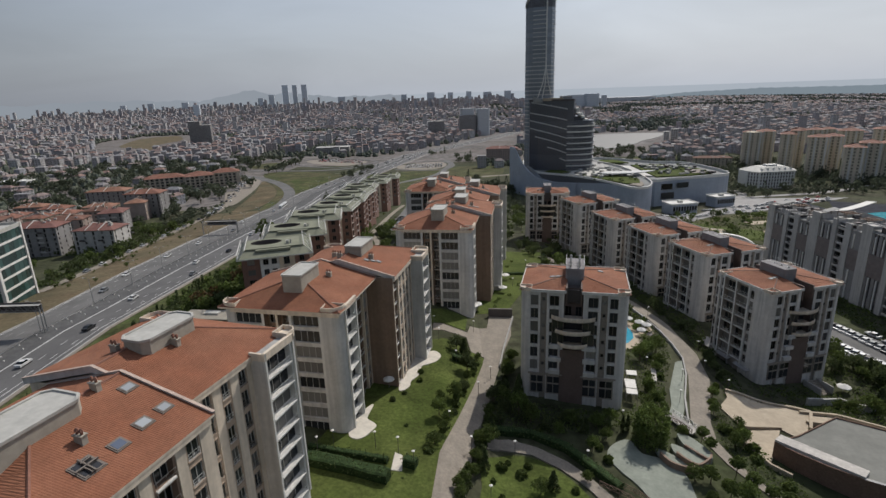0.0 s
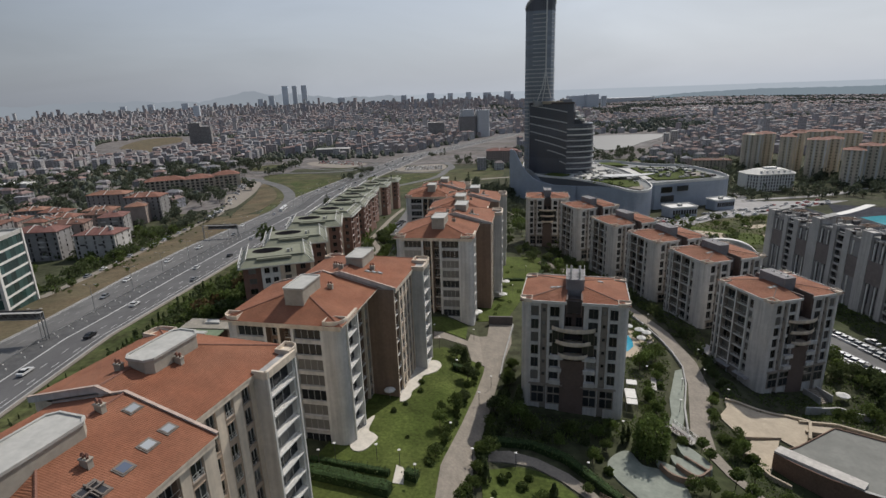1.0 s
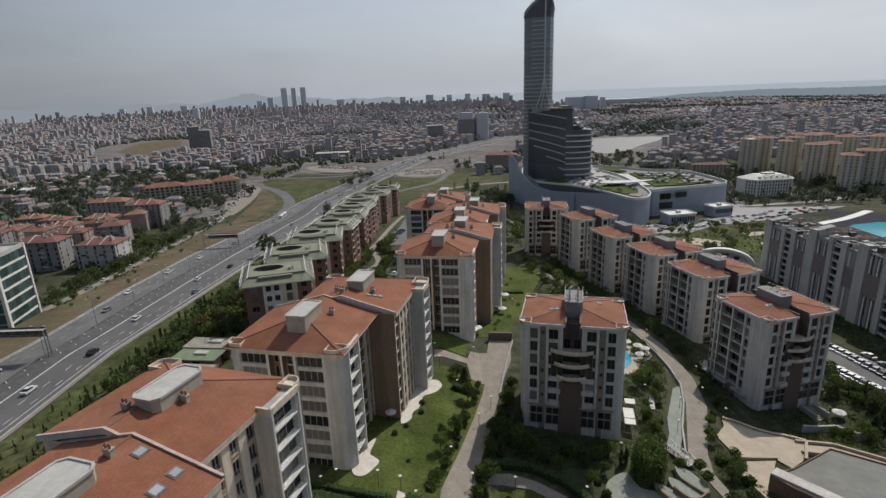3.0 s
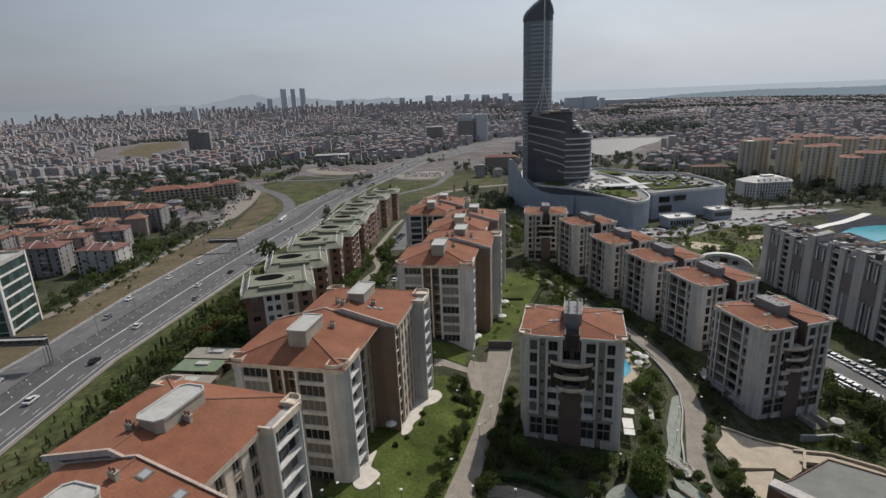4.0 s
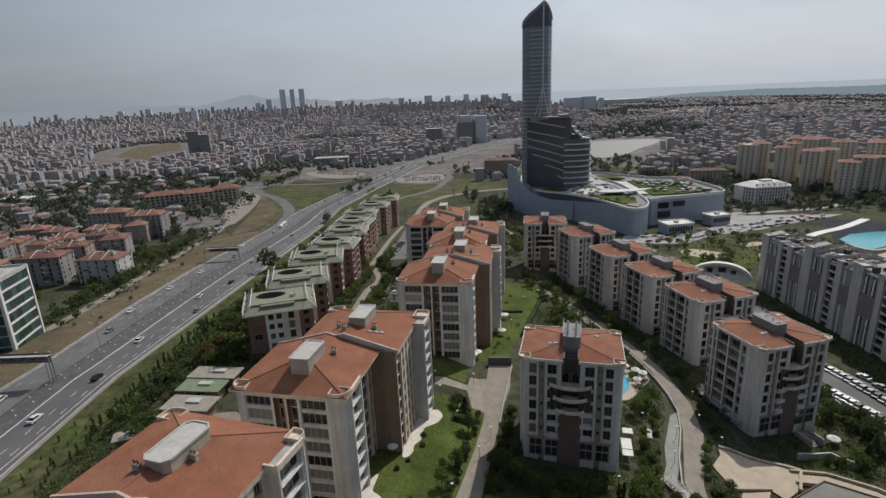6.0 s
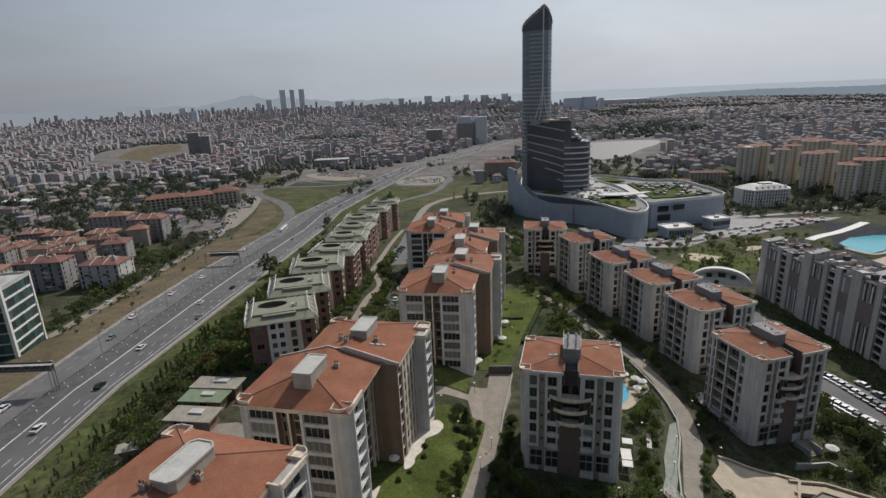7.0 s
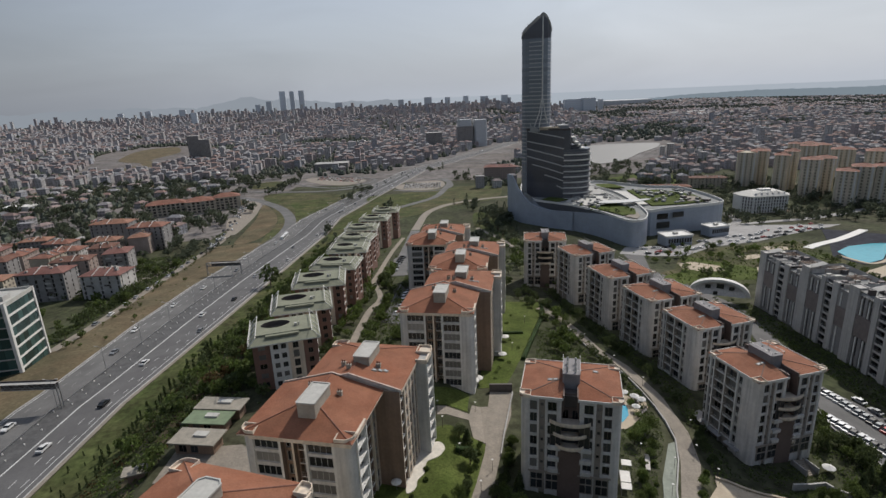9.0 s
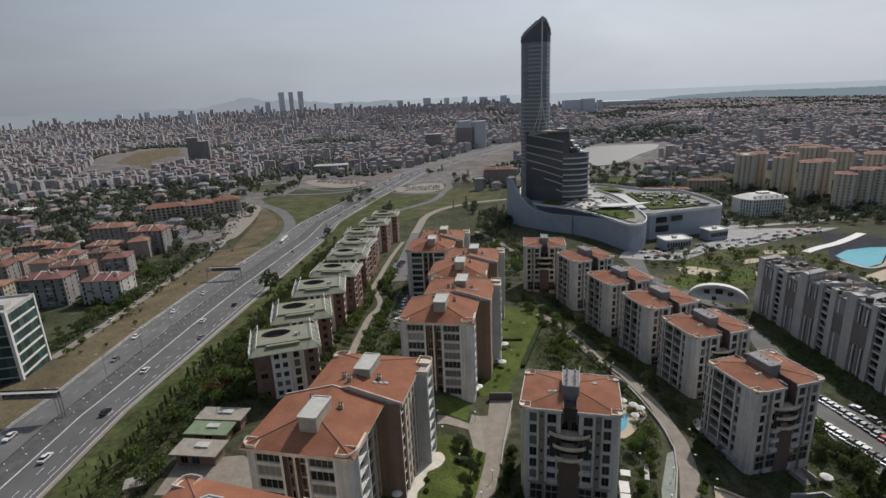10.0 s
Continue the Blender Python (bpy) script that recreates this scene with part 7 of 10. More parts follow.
def white_dome():
    """A slender pale arch-roofed pavilion in the park."""
    h = thing("dome_pavilion", "pale shell roof pavilion with glazed front", "pavilion", at=pose(138.5, 254, -18.6, 0, 0, -28))
    g = Geo()
    n, m = 18, 6
    W, D, Hh = 14.2, 9.0, 8.0
    P = [[(W * math.cos(math.pi * i / n) * (1 - 0.10 * (j / m) ** 2), -1.5 + D * j / m, Hh * math.sin(math.pi * i / n) * (1 - 0.25 * (j / m) ** 2)) for j in range(m + 1)] for i in range(n + 1)]
    for i in range(n):
        for j in range(m):
            g.face((P[i][j], P[i + 1][j], P[i + 1][j + 1], P[i][j + 1]))
            q = [(x * 0.87, y, z * 0.83) for x, y, z in (P[i][j], P[i][j + 1], P[i + 1][j + 1], P[i + 1][j])]
            g.face(q)
        a, b = P[i][0], P[i + 1][0]
        g.face(((a[0] * .87, a[1], a[2] * .83), (b[0] * .87, b[1], b[2] * .83), b, a))
    part("shell", g, [WHITE], h, "smooth white shell roof")
    g = Geo()
    for i in range(n):   # end wall leaning back under the shell
        a, b = math.pi * i / n, math.pi * (i + 1) / n
        q = [(W * 0.86 * math.cos(e), -2.6 + 4.6 * math.sin(e) * f, Hh * 0.82 * math.sin(e) * f) for e, f in ((a, 0), (b, 0), (b, 1), (a, 1))]
        g.face(q)
    part("end_wall", g, [PALE], h, "pale rounded end wall")
    for x, z0, w, hh in ((-5.2, 2.6, 2.6, 2.6), (0.4, 3.0, 3.4, 3.0), (5.6, 2.6, 2.4, 2.4), (-1.6, 0.1, 2.0, 2.3)):
        b = Geo()
        b.box(x - w / 2, x + w / 2, -2.75 + z0 * 0.7, -1.2 + z0 * 0.7, z0, z0 + hh * 0.7)
        opening = part("opening", b, [DARKGLASS], h, "dark opening in the end wall")
        b = Geo()
        b.box(x - w / 2 - .2, x + w / 2 + .2, -3.0 + z0 * 0.7, -1.2 + z0 * 0.7, z0 - 0.25, z0 - 0.02)
        part("sill", b, [WHITE], opening)

# ---------------------------------------------------------------- plants
def leaf_material(name, a, b):
    m = material(name, a, 0.75, grain=0.35, scale=1.2, second=b, stain_scale=0.6, vary=0.3, island=True, spec=0.25)
    t, l = m.node_tree.nodes, m.node_tree.links
    through_leaf, both = t.new("ShaderNodeBsdfTranslucent"), t.new("ShaderNodeMixShader")
    l.new(t["Principled BSDF"].inputs["Base Color"].links[0].from_socket, through_leaf.inputs["Color"])
    both.inputs[0].default_value = 0.42
    l.new(t["Principled BSDF"].outputs[0], both.inputs[1])
    l.new(through_leaf.outputs[0], both.inputs[2])
    l.new(both.outputs[0], t["Material Output"].inputs["Surface"])
    return m


LEAF = leaf_material("leaf_green", (0.122, 0.158, 0.044), (0.080, 0.110, 0.033))
LEAF_DARK = leaf_material("leaf_dark", (0.100, 0.126, 0.050), (0.074, 0.096, 0.038))
LEAF_LIGHT = leaf_material("leaf_light", (0.135, 0.180, 0.048), (0.095, 0.135, 0.036))
LEAF_RUST = leaf_material("leaf_rust", (0.13, 0.085, 0.035), (0.075, 0.060, 0.025))
# greyer, paler leaf: haze put into the colour of distant crowns
LEAF_HAZED = leaf_material("leaf_hazed", (0.105, 0.120, 0.078), (0.078, 0.092, 0.060))
BARK = material("bark", (0.10, 0.075, 0.055), 0.95, grain=0.3, scale=4)


def clump(g, rnd, c, s):
    """A few bent leaves round a point."""
    for k in range(2):
        d = Vector((rnd.gauss(0, 1), rnd.gauss(0, 1), rnd.gauss(0, 0.7))).normalized()
        u = d.orthogonal().normalized()
        v = d.cross(u)
        p = Vector(c) + d * s * 0.3
        u, v = u * s * rnd.uniform(0.5, 1.0), v * s * rnd.uniform(0.4, 0.8)
        g.face((p - u, p - v * 0.8 + d * s * 0.15, p + u, p + v + d * s * 0.2))


def shrub_cloud(g, rnd, x, y, z, r, n):
    for k in range(n):
        a, h = rnd.uniform(0, math.tau), rnd.uniform(0, 1)
        rr = r * math.sqrt(1 - (h * 0.9) ** 2) * rnd.uniform(0.6, 1.05)
        clump(g, rnd, (x + rr * math.cos(a), y + rr * math.sin(a), z + h * r * 1.1), r * 0.36)


def tree_parts(kind, seed):
    """Trunk and crown meshes of one kind of tree."""
    rnd = random.Random(seed)
    t, c = Geo(), Geo()
    if kind == "broad":
        h, r = rnd.uniform(5.0, 6.5), rnd.uniform(2.0, 2.7)
        t.tube((0, 0, -0.5), (0.1, 0, h * 0.5), 0.18, 7, 0, 0.11)
        lobes = []
        for k in range(7):
            a = k * math.tau / 6 + rnd.uniform(-.4, .4)
            q = (r * 0.62 * math.cos(a), r * 0.62 * math.sin(a), h * rnd.uniform(0.55, 0.8)) if k else (0, 0, h * 0.9)
            t.tube((0.1, 0, h * 0.42), q, 0.09, 5, 0, 0.03)
            lobes.append((q, r * rnd.uniform(0.5, 0.75)))
        for q, lr in lobes:
            for k in range(78):
                d = Vector((rnd.gauss(0, 1), rnd.gauss(0, 1), rnd.gauss(0, 1))).normalized()
                clump(c, rnd, Vector(q) + d * lr * rnd.uniform(0.45, 1.05), 0.36)
    elif kind == "cypress":
        h, r = rnd.uniform(4.5, 6.0), rnd.uniform(0.55, 0.8)
        t.tube((0, 0, -0.5), (0, 0, h * 0.8), 0.12, 6, 0, 0.03)
        for k in range(300):
            f = rnd.random() ** 0.8
            rr = r * math.sin(math.pi * min(1, (f * 0.85 + 0.15))) ** 0.7 * rnd.uniform(0.6, 1.1)
            a = rnd.uniform(0, math.tau)
            clump(c, rnd, (rr * math.cos(a), rr * math.sin(a), 0.2 + f * h), 0.34)
    elif kind == "pine":
        h, r = rnd.uniform(6.5, 8.5), rnd.uniform(1.6, 2.1)
        t.tube((0, 0, -0.5), (0, 0, h * 0.9), 0.17, 6, 0, 0.03)
        for k in range(12):
            f = k / 12
            for q in range(5):
                a = rnd.uniform(0, math.tau)
                t.tube((0, 0, h * (0.15 + 0.8 * f)), (r * (1 - f) * math.cos(a), r * (1 - f) * math.sin(a), h * (0.12 + 0.8 * f)), 0.04, 4, 0, 0.01)
            for q in range(34):
                a = rnd.uniform(0, math.tau)
                rr = r * (1 - f) * rnd.uniform(0.4, 1.1) + 0.1
                clump(c, rnd, (rr * math.cos(a), rr * math.sin(a), h * (0.14 + 0.83 * f) - rr * 0.2), 0.42)
    elif kind == "willow":
        h, r = 7.5, 4.0
        t.tube((0, 0, -0.5), (0.2, 0.1, 4.0), 0.28, 7, 0, 0.18)
        for k in range(9):
            a = k * math.tau / 9
            q = (r * 0.6 * math.cos(a), r * 0.6 * math.sin(a), h * rnd.uniform(0.7, 0.95))
            t.tube((0.2, 0.1, 3.4), q, 0.12, 5, 0, 0.03)
            for s in range(130):
                d = Vector((rnd.gauss(0, 1), rnd.gauss(0, 1), rnd.gauss(0, .8)))
                p = Vector(q) + d * 0.75
                p.z -= rnd.random() ** 2 * 4.2
                clump(c, rnd, p, 0.36)
            for s in range(26):   # hanging strands at the rim
                b = a + rnd.uniform(-.4, .4)
                rr = r * rnd.uniform(0.55, 0.98)
                for f in range(9):
                    clump(c, rnd, (rr * math.cos(b), rr * math.sin(b), h * 0.72 - f * 0.55 + rnd.uniform(-.2, .2)), 0.26)
    elif kind == "lollipop":
        t.tube((0, 0, -0.4), (0.03, 0.02, 2.3), 0.07, 6, 0, 0.05)
        for k in range(330):
            d = Vector((rnd.gauss(0, 1), rnd.gauss(0, 1), rnd.gauss(0, 1))).normalized()
            clump(c, rnd, Vector((0, 0, 2.75)) + Vector((d.x, d.y, d.z * 0.85)) * 1.15 * rnd.uniform(0.55, 1.0) * (1 + 0.12 * math.sin(d.x * 5 + d.z * 4)), 0.26)
    else:  # shrub
        r = rnd.uniform(0.8, 1.2)
        t.tube((0, 0, -0.3), (0, 0, 0.5), 0.08, 5)
        shrub_cloud(c, rnd, 0, 0, 0.1, r, 120)
    return t, c


TREES = {}


def tree_kit(kind, leaf, seeds):
    out = []
    for s in seeds:
        t, c = tree_parts(kind, s)
        out.append((t.mesh("trunk", [BARK]), c.mesh("crown", [leaf])))
    return out


TREES["broad"] = tree_kit("broad", LEAF, (1, 2, 3, 4))
TREES["light"] = tree_kit("broad", LEAF_LIGHT, (5, 6))
TREES["dark"] = tree_kit("broad", LEAF_DARK, (7, 8, 9))
TREES["rust"] = tree_kit("broad", LEAF_RUST, (10,))
TREES["cypress"] = tree_kit("cypress", LEAF_DARK, (11, 12, 13))
TREES["pine"] = tree_kit("pine", LEAF_DARK, (14, 15))
TREES["willow"] = tree_kit("willow", LEAF_LIGHT, (16,))
TREES["lollipop"] = tree_kit("lollipop", LEAF, (22, 23, 24))
TREES["shrub"] = tree_kit("shrub", LEAF, (17, 18, 19))
TREES["shrub_dark"] = tree_kit("shrub", LEAF_DARK, (20, 21))
TREE_LABEL = {"broad": "leafy green garden tree with rounded crown", "light": "light green leafy tree in the garden", "dark": "dense dark green tree", "rust": "tree with rusty brown foliage", "cypress": "narrow dark cypress planted in a row", "pine": "dark conifer with layered branches", "willow": "large drooping light green willow", "lollipop": "small standard tree with a clipped round crown", "shrub": "small rounded green shrub", "shrub_dark": "small dark green clipped shrub"}


WOOD_SLOT = {"broad": 0, "light": 1, "dark": 2, "rust": 3, "cypress": 2, "pine": 2, "willow": 1, "lollipop": 0, "shrub": 0, "shrub_dark": 2}
woods = Geo()


def far_tree(kind, x, y, s, rnd):
    """A tree among many others in the distance: trunk and a coarse crown of leaf clumps, joined with its neighbours."""
    z, m = land(x, y), WOOD_SLOT[kind]
    start = len(woods.f)
    if kind in ("cypress", "pine"):
        h, r = (5.2, 0.75) if kind == "cypress" else (7.5, 1.9)
        for k in range(46):
            f, a = rnd.random(), rnd.uniform(0, math.tau)
            rr = r * s * (1 - f) ** 0.7 * rnd.uniform(0.5, 1.1)
            clump(woods, rnd, (x + rr * math.cos(a), y + rr * math.sin(a), z + s * (0.3 + f * h)), 0.6 * s)
    else:
        h, r = (5.6, 2.6) if "shrub" not in kind else (1.0, 1.0)
        far = y > 380
        for k in range((40 if far else 80) if h > 2 else (14 if far else 30)):
            d = Vector((rnd.gauss(0, 1), rnd.gauss(0, 1), rnd.gauss(0, 0.8))).normalized() * r * s * rnd.uniform(0.5, 1.05)
            clump(woods, rnd, (x + d.x * (1 + 0.2 * math.sin(d.z * 3)), y + d.y, z + h * s * 0.62 + d.z * 0.85), (0.75 if h > 2 else 0.4) * s * (1.25 if far else 0.95))
    # past 380 m every crown takes the leaf colour greyed for haze
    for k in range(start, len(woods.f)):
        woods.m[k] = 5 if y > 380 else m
    if h > 2:
        woods.tube((x, y, z - 0.5), (x, y, z + h * s * 0.5), 0.16 * s, 5, 4)


def plant(kind, x, y, s=1.0, z=None, rnd=random, near=None):
    if not (near if near is not None else (y < 128 and x > -78)):
        far_tree(kind, x, y, s, rnd)
        return None
    t, c = rnd.choice(TREES[kind])
    name = {"shrub": "shrub", "shrub_dark": "shrub", "cypress": "cypress", "pine": "conifer", "willow": "willow"}.get(kind, "tree")
    o = thing(name, TREE_LABEL[kind], "shrub" if "shrub" in kind else "tree", at=Matrix.Translation((x, y, (land(x, y) if z is None else z))) @ Matrix.Rotation(rnd.uniform(0, math.tau), 4, "Z") @ Matrix.Diagonal((s * rnd.uniform(.9, 1.1), s * rnd.uniform(.9, 1.1), s * rnd.uniform(0.85, 1.15), 1)))
    part("trunk", t, None, o)
    part("crown", c, None, o)
    return o


def bed(outline, high, density, size, mats, label, seed, name="planting_bed", category="planting"):
    """Ground covered with low shrubs of uneven height inside an outline."""
    rnd = random.Random(seed)
    g = Geo()
    xs, ys = [p[0] for p in outline], [p[1] for p in outline]
    x0, x1, y0, y1 = min(xs), max(xs), min(ys), max(ys)
    for k in range(int((x1 - x0) * (y1 - y0) * density)):
        x, y = rnd.uniform(x0, x1), rnd.uniform(y0, y1)
        inside = False
        for (ax, ay), (bx, by) in zip(outline, outline[1:] + outline[:1]):
            if (ay > y) != (by > y) and x < ax + (bx - ax) * (y - ay) / (by - ay):
                inside = not inside
        n = noise.noise(Vector((x / 2.6, y / 2.6, seed))) + 0.5 * noise.noise(Vector((x / 0.9, y / 0.9, seed)))
        if not inside or n < -0.42:
            continue
        h = high * max(0.12, 0.45 + 0.75 * n)
        i = len(g.f)
        clump(g, rnd, (x, y, land(x, y) + h * rnd.uniform(0.35, 1.0)), size * rnd.uniform(0.7, 1.2))
        m = int(1.5 + 2.6 * noise.noise(Vector((x / 4.0, y / 4.0, seed + 9.0))) + rnd.uniform(-.4, .4))
        for q in range(i, len(g.f)):
            g.m[q] = max(0, min(2, m))
    return tagged(thing(name, label, category, geo=g, mats=mats), kind="stuff")


def hedge(name, pts, w, h, label="clipped dark green hedge"):
    """A hedge along a line: an uneven body with leaves on its skin."""
    rnd = random.Random(len(pts) + int(pts[0][0] * 7))
    g = Geo()
    body = []
    for (xa, ya), (xb, yb) in zip(pts, pts[1:]):
        L = math.hypot(xb - xa, yb - ya)
        n = max(1, int(L / 1.0))
        for k in range(n):
            body.append((xa + (xb - xa) * k / n, ya + (yb - ya) * k / n))
    body.append(pts[-1])
    rings = []
    for i, (x, y) in enumerate(body):
        a, b = body[max(0, i - 1)], body[min(len(body) - 1, i + 1)]
        d = Vector((b[0] - a[0], b[1] - a[1])).normalized()
        nx, ny = d.y, -d.x
        z = land(x, y)
        ww, hh = w / 2 * rnd.uniform(0.9, 1.1), h * rnd.uniform(0.93, 1.05)
        rings.append([(x - nx * ww, y - ny * ww, z - .3), (x - nx * ww, y - ny * ww, z + hh * .9), (x - nx * ww * .7, y - ny * ww * .7, z + hh), (x + nx * ww * .7, y + ny * ww * .7, z + hh), (x + nx * ww, y + ny * ww, z + hh * .9), (x + nx * ww, y + ny * ww, z - .3)])
    for p, q in zip(rings, rings[1:]):
        for k in range(5):
            g.face((p[k], p[k + 1], q[k + 1], q[k]))
    g.face(rings[0]), g.face(rings[-1][::-1])
    o = thing(name, label, "hedge")
    part("body", g, [HEDGE], o)
    c = Geo()
    for p in rings:
        for k in range(int(10 * h + 6 * w)):
            i = rnd.randrange(1, 4)
            f = rnd.random()
            a, b = Vector(p[i]), Vector(p[i + 1])
            pt = a.lerp(b, f) + Vector((rnd.uniform(-.5, .5), rnd.uniform(-.5, .5), rnd.uniform(-h * .6 if i != 2 else -.05, .05)))
            clump(c, rnd, pt, 0.2)
    part("leaves", c, [LEAF_DARK], o)

# ---------------------------------------------------------------- landmarks in place
mall()
kiosk(160, 181, 374, 388, -27.5, -21.5, 8, "pale rounded pavilion with tall windows before the mall")
kiosk(204, 222, 400, 412, -28.5, -22.5, 14, "pale rounded pavilion beside the road")
E_LABEL = "grey stone apartment block with dark vertical recesses"
bay_block(154.0, 217, 0, 31, 5.2, -22, E_LABEL)
bay_block(152.4, 188, -1, 28, 8.6, -22, E_LABEL)
bay_block(150.4, 126, -1, 61, 10.2, -22, E_LABEL)
office(), gantry(-147.0, -125.0, 150.5, 2.6), gantry(-153.0, -131.0, 322.0, -11.5), white_villa(), school(), white_dome()

HOUSES = [(-204.5, 304, 28, 16, 5, 5, 3), (-241, 304, 28, 15, 6, 6, 2), (-254, 346, 22, 14, 8, 5, 0), (-283, 362, 20, 14, 4, 5, 1), (-314, 352, 24, 14, 8, 5, 2), (-226, 352, 18, 16, 10, 6, 2), (-252, 440, 30, 17, 6, 7, 2), (-296, 462, 30, 16, 4, 7, 2),
          (-322, 386, 24, 14, 4, 5, 0), (-291, 394, 22, 14, 6, 5, 3), (-258, 386, 20, 14, 10, 6, 0), (-352, 366, 22, 14, 5, 5, 1), (-284, 428, 22, 14, 8, 5, 1), (-252, 426, 22, 15, 12, 6, 0), (-318, 424, 22, 14, 4, 5, 2), (-356, 402, 22, 14, 8, 5, 0), (-284, 312, 24, 14, 4, 5, 1), (-320, 320, 22, 14, 6, 5, 0), (-352, 332, 22, 14, 6, 5, 3), (-350, 440, 22, 14, 6, 5, 2), (-385, 390, 22, 14, 6, 5, 0), (-388, 428, 22, 14, 2, 5, 1), (-300, 280, 22, 14, 4, 5, 2)]
for k, (x, y, w, d, turn, fl, wall) in enumerate(HOUSES):
    old_house(x, y, w * (0.85 + 0.3 * ((k * 7) % 5) / 5), d, turn + (k * 37) % 11 - 5 + (90 if k % 5 == 3 else 0), fl + (k * 3) % 3 - 1 + (k < 8), wall, seed=k, windows=k < 8)
for k, (x, y, w, d, turn, fl, wall, flat) in enumerate(((-275, 470, 30, 12, 4, 2, 0, False), (-330, 480, 26, 10, 0, 1, 3, True), (-375, 450, 40, 10, 2, 2, 0, False), (-300, 520, 22, 12, -4, 2, 3, True), (-360, 540, 18, 10, 6, 2, 1, False), (81, 758, 44, 18, -6, 6, 0, False), (-20, 1380, 40, 26, 4, 14, 2, True), (60, 1400, 40, 26, 4, 18, 2, True), (-592, 1292, 26, 22, 12, 21, 2, True), (-566, 1290, 24, 20, 12, 18, 2, True), (-204, 985, 60, 30, 4, 4, 2, True), (359, 874, 8, 12, -20, 9, 3, True), (376, 884, 11, 12, -20, 10, 3, True), (350, 840, 30, 14, -16, 3, 3, True), (250, 590, 50, 12, -10, 3, 0, False), (310, 620, 40, 12, -12, 4, 1, False))):
    old_house(x, y, w, d, turn, fl, wall, flat, 50 + k, "plain rendered building with weathered walls", y < 750)
for x, y, w, d, turn, fl in ((357, 626, 20, 20, -28, 13), (377, 634, 19, 20, -28, 13), (376, 590, 15, 20, -32, 13), (390, 596, 14, 20, -32, 14), (380, 548, 18, 20, -34, 13), (398, 553, 18, 20, -34, 13), (386, 505, 17, 20, -36, 11), (404, 509, 18, 20, -36, 12), (422, 506, 15, 20, -38, 12), (446, 545, 22, 20, -36, 15), (470, 560, 22, 20, -36, 14), (512, 748, 20, 18, -30, 10), (534, 752, 20, 18, -30, 10), (560, 850, 20, 16, -30, 8), (584, 852, 20, 16, -30, 8), (480, 640, 24, 18, -30, 12), (520, 600, 24, 18, -34, 13), (560, 640, 24, 18, -34, 12)):
    tall_yellow(x, y, w, d, turn, fl)

def blocked_road(x, y):
    return abs(x - hwy_x(-125, y)) < 26 or (60 < x < 245 and y > 370 and y < 620) or (255 < x < 320 and 470 < y < 515) or abs(x - ramp(y, [(380, -152), (450, -157), (520, -168), (590, -197), (660, -247)])) < 14


# service huts behind the second block
def hut(x, y, w, d, turn, roof, label, h=3.6):
    z = land(x, y)
    o = thing("service_hut", label, "outbuilding", at=pose(x, y, z, 0, 0, turn))
    g = Geo()
    facade(g, o, (-w / 2, -d / 2), (w / 2, -d / 2), -2, h, [(1 + k * 3, 3 + k * 3, "tall") for k in range(int(w / 3.4))], 1, 3, 0.2, one=True)
    for p, q in (((w / 2, -d / 2), (w / 2, d / 2)), ((w / 2, d / 2), (-w / 2, d / 2)), ((-w / 2, d / 2), (-w / 2, -d / 2))):
        facade(g, o, p, q, -2, h, [], 1, 3, 0.2, one=True)
    part("wall", g, [BROWN], o)
    g = Geo()
    g.box(-w / 2 - 1, w / 2 + 1, -d / 2 - 1.2, d / 2 + 1, h, h + 0.3)
    part("roof", g, [roof], o)
    g = Geo()
    g.box(-w * 0.1, w * 0.25, -d * 0.1, d * 0.35, h + 0.3, h + 0.75)
    part("roof_curb", g, [LEADROOF], o)


TAN = material("tan_roof_sheet", (0.27, 0.245, 0.20), 0.8, grain=0.1, scale=1.5, stain=0.2, stain_scale=0.3)
GREENSHEET = material("green_sheet", (0.16, 0.205, 0.12), 0.6, grain=0.08, scale=1.0, stain=0.2, stain_scale=0.3)
hut(-61.8, 125.6, 11, 3.6, -7, TAN, "low pavilion with tan flat roof", 3.6)
hut(-62.8, 119.6, 9.6, 3.6, -7, GREENSHEET, "low shed with green sheet roof", 3.4)
hut(-62.2, 111.6, 10, 4.2, -8, TAN, "low hut with tan overhanging roof", 3.4)
hut(-73.5, 104.0, 4, 1.6, 20, TAN, "small tan shelter in the garden", 2.2)
patch("yard", [(-68, 100), (-46, 98), (-44, 106), (-52, 112), (-68, 112)], PAVER, "paved yard round the service huts", "pavement", lift=0.12, cell=3)

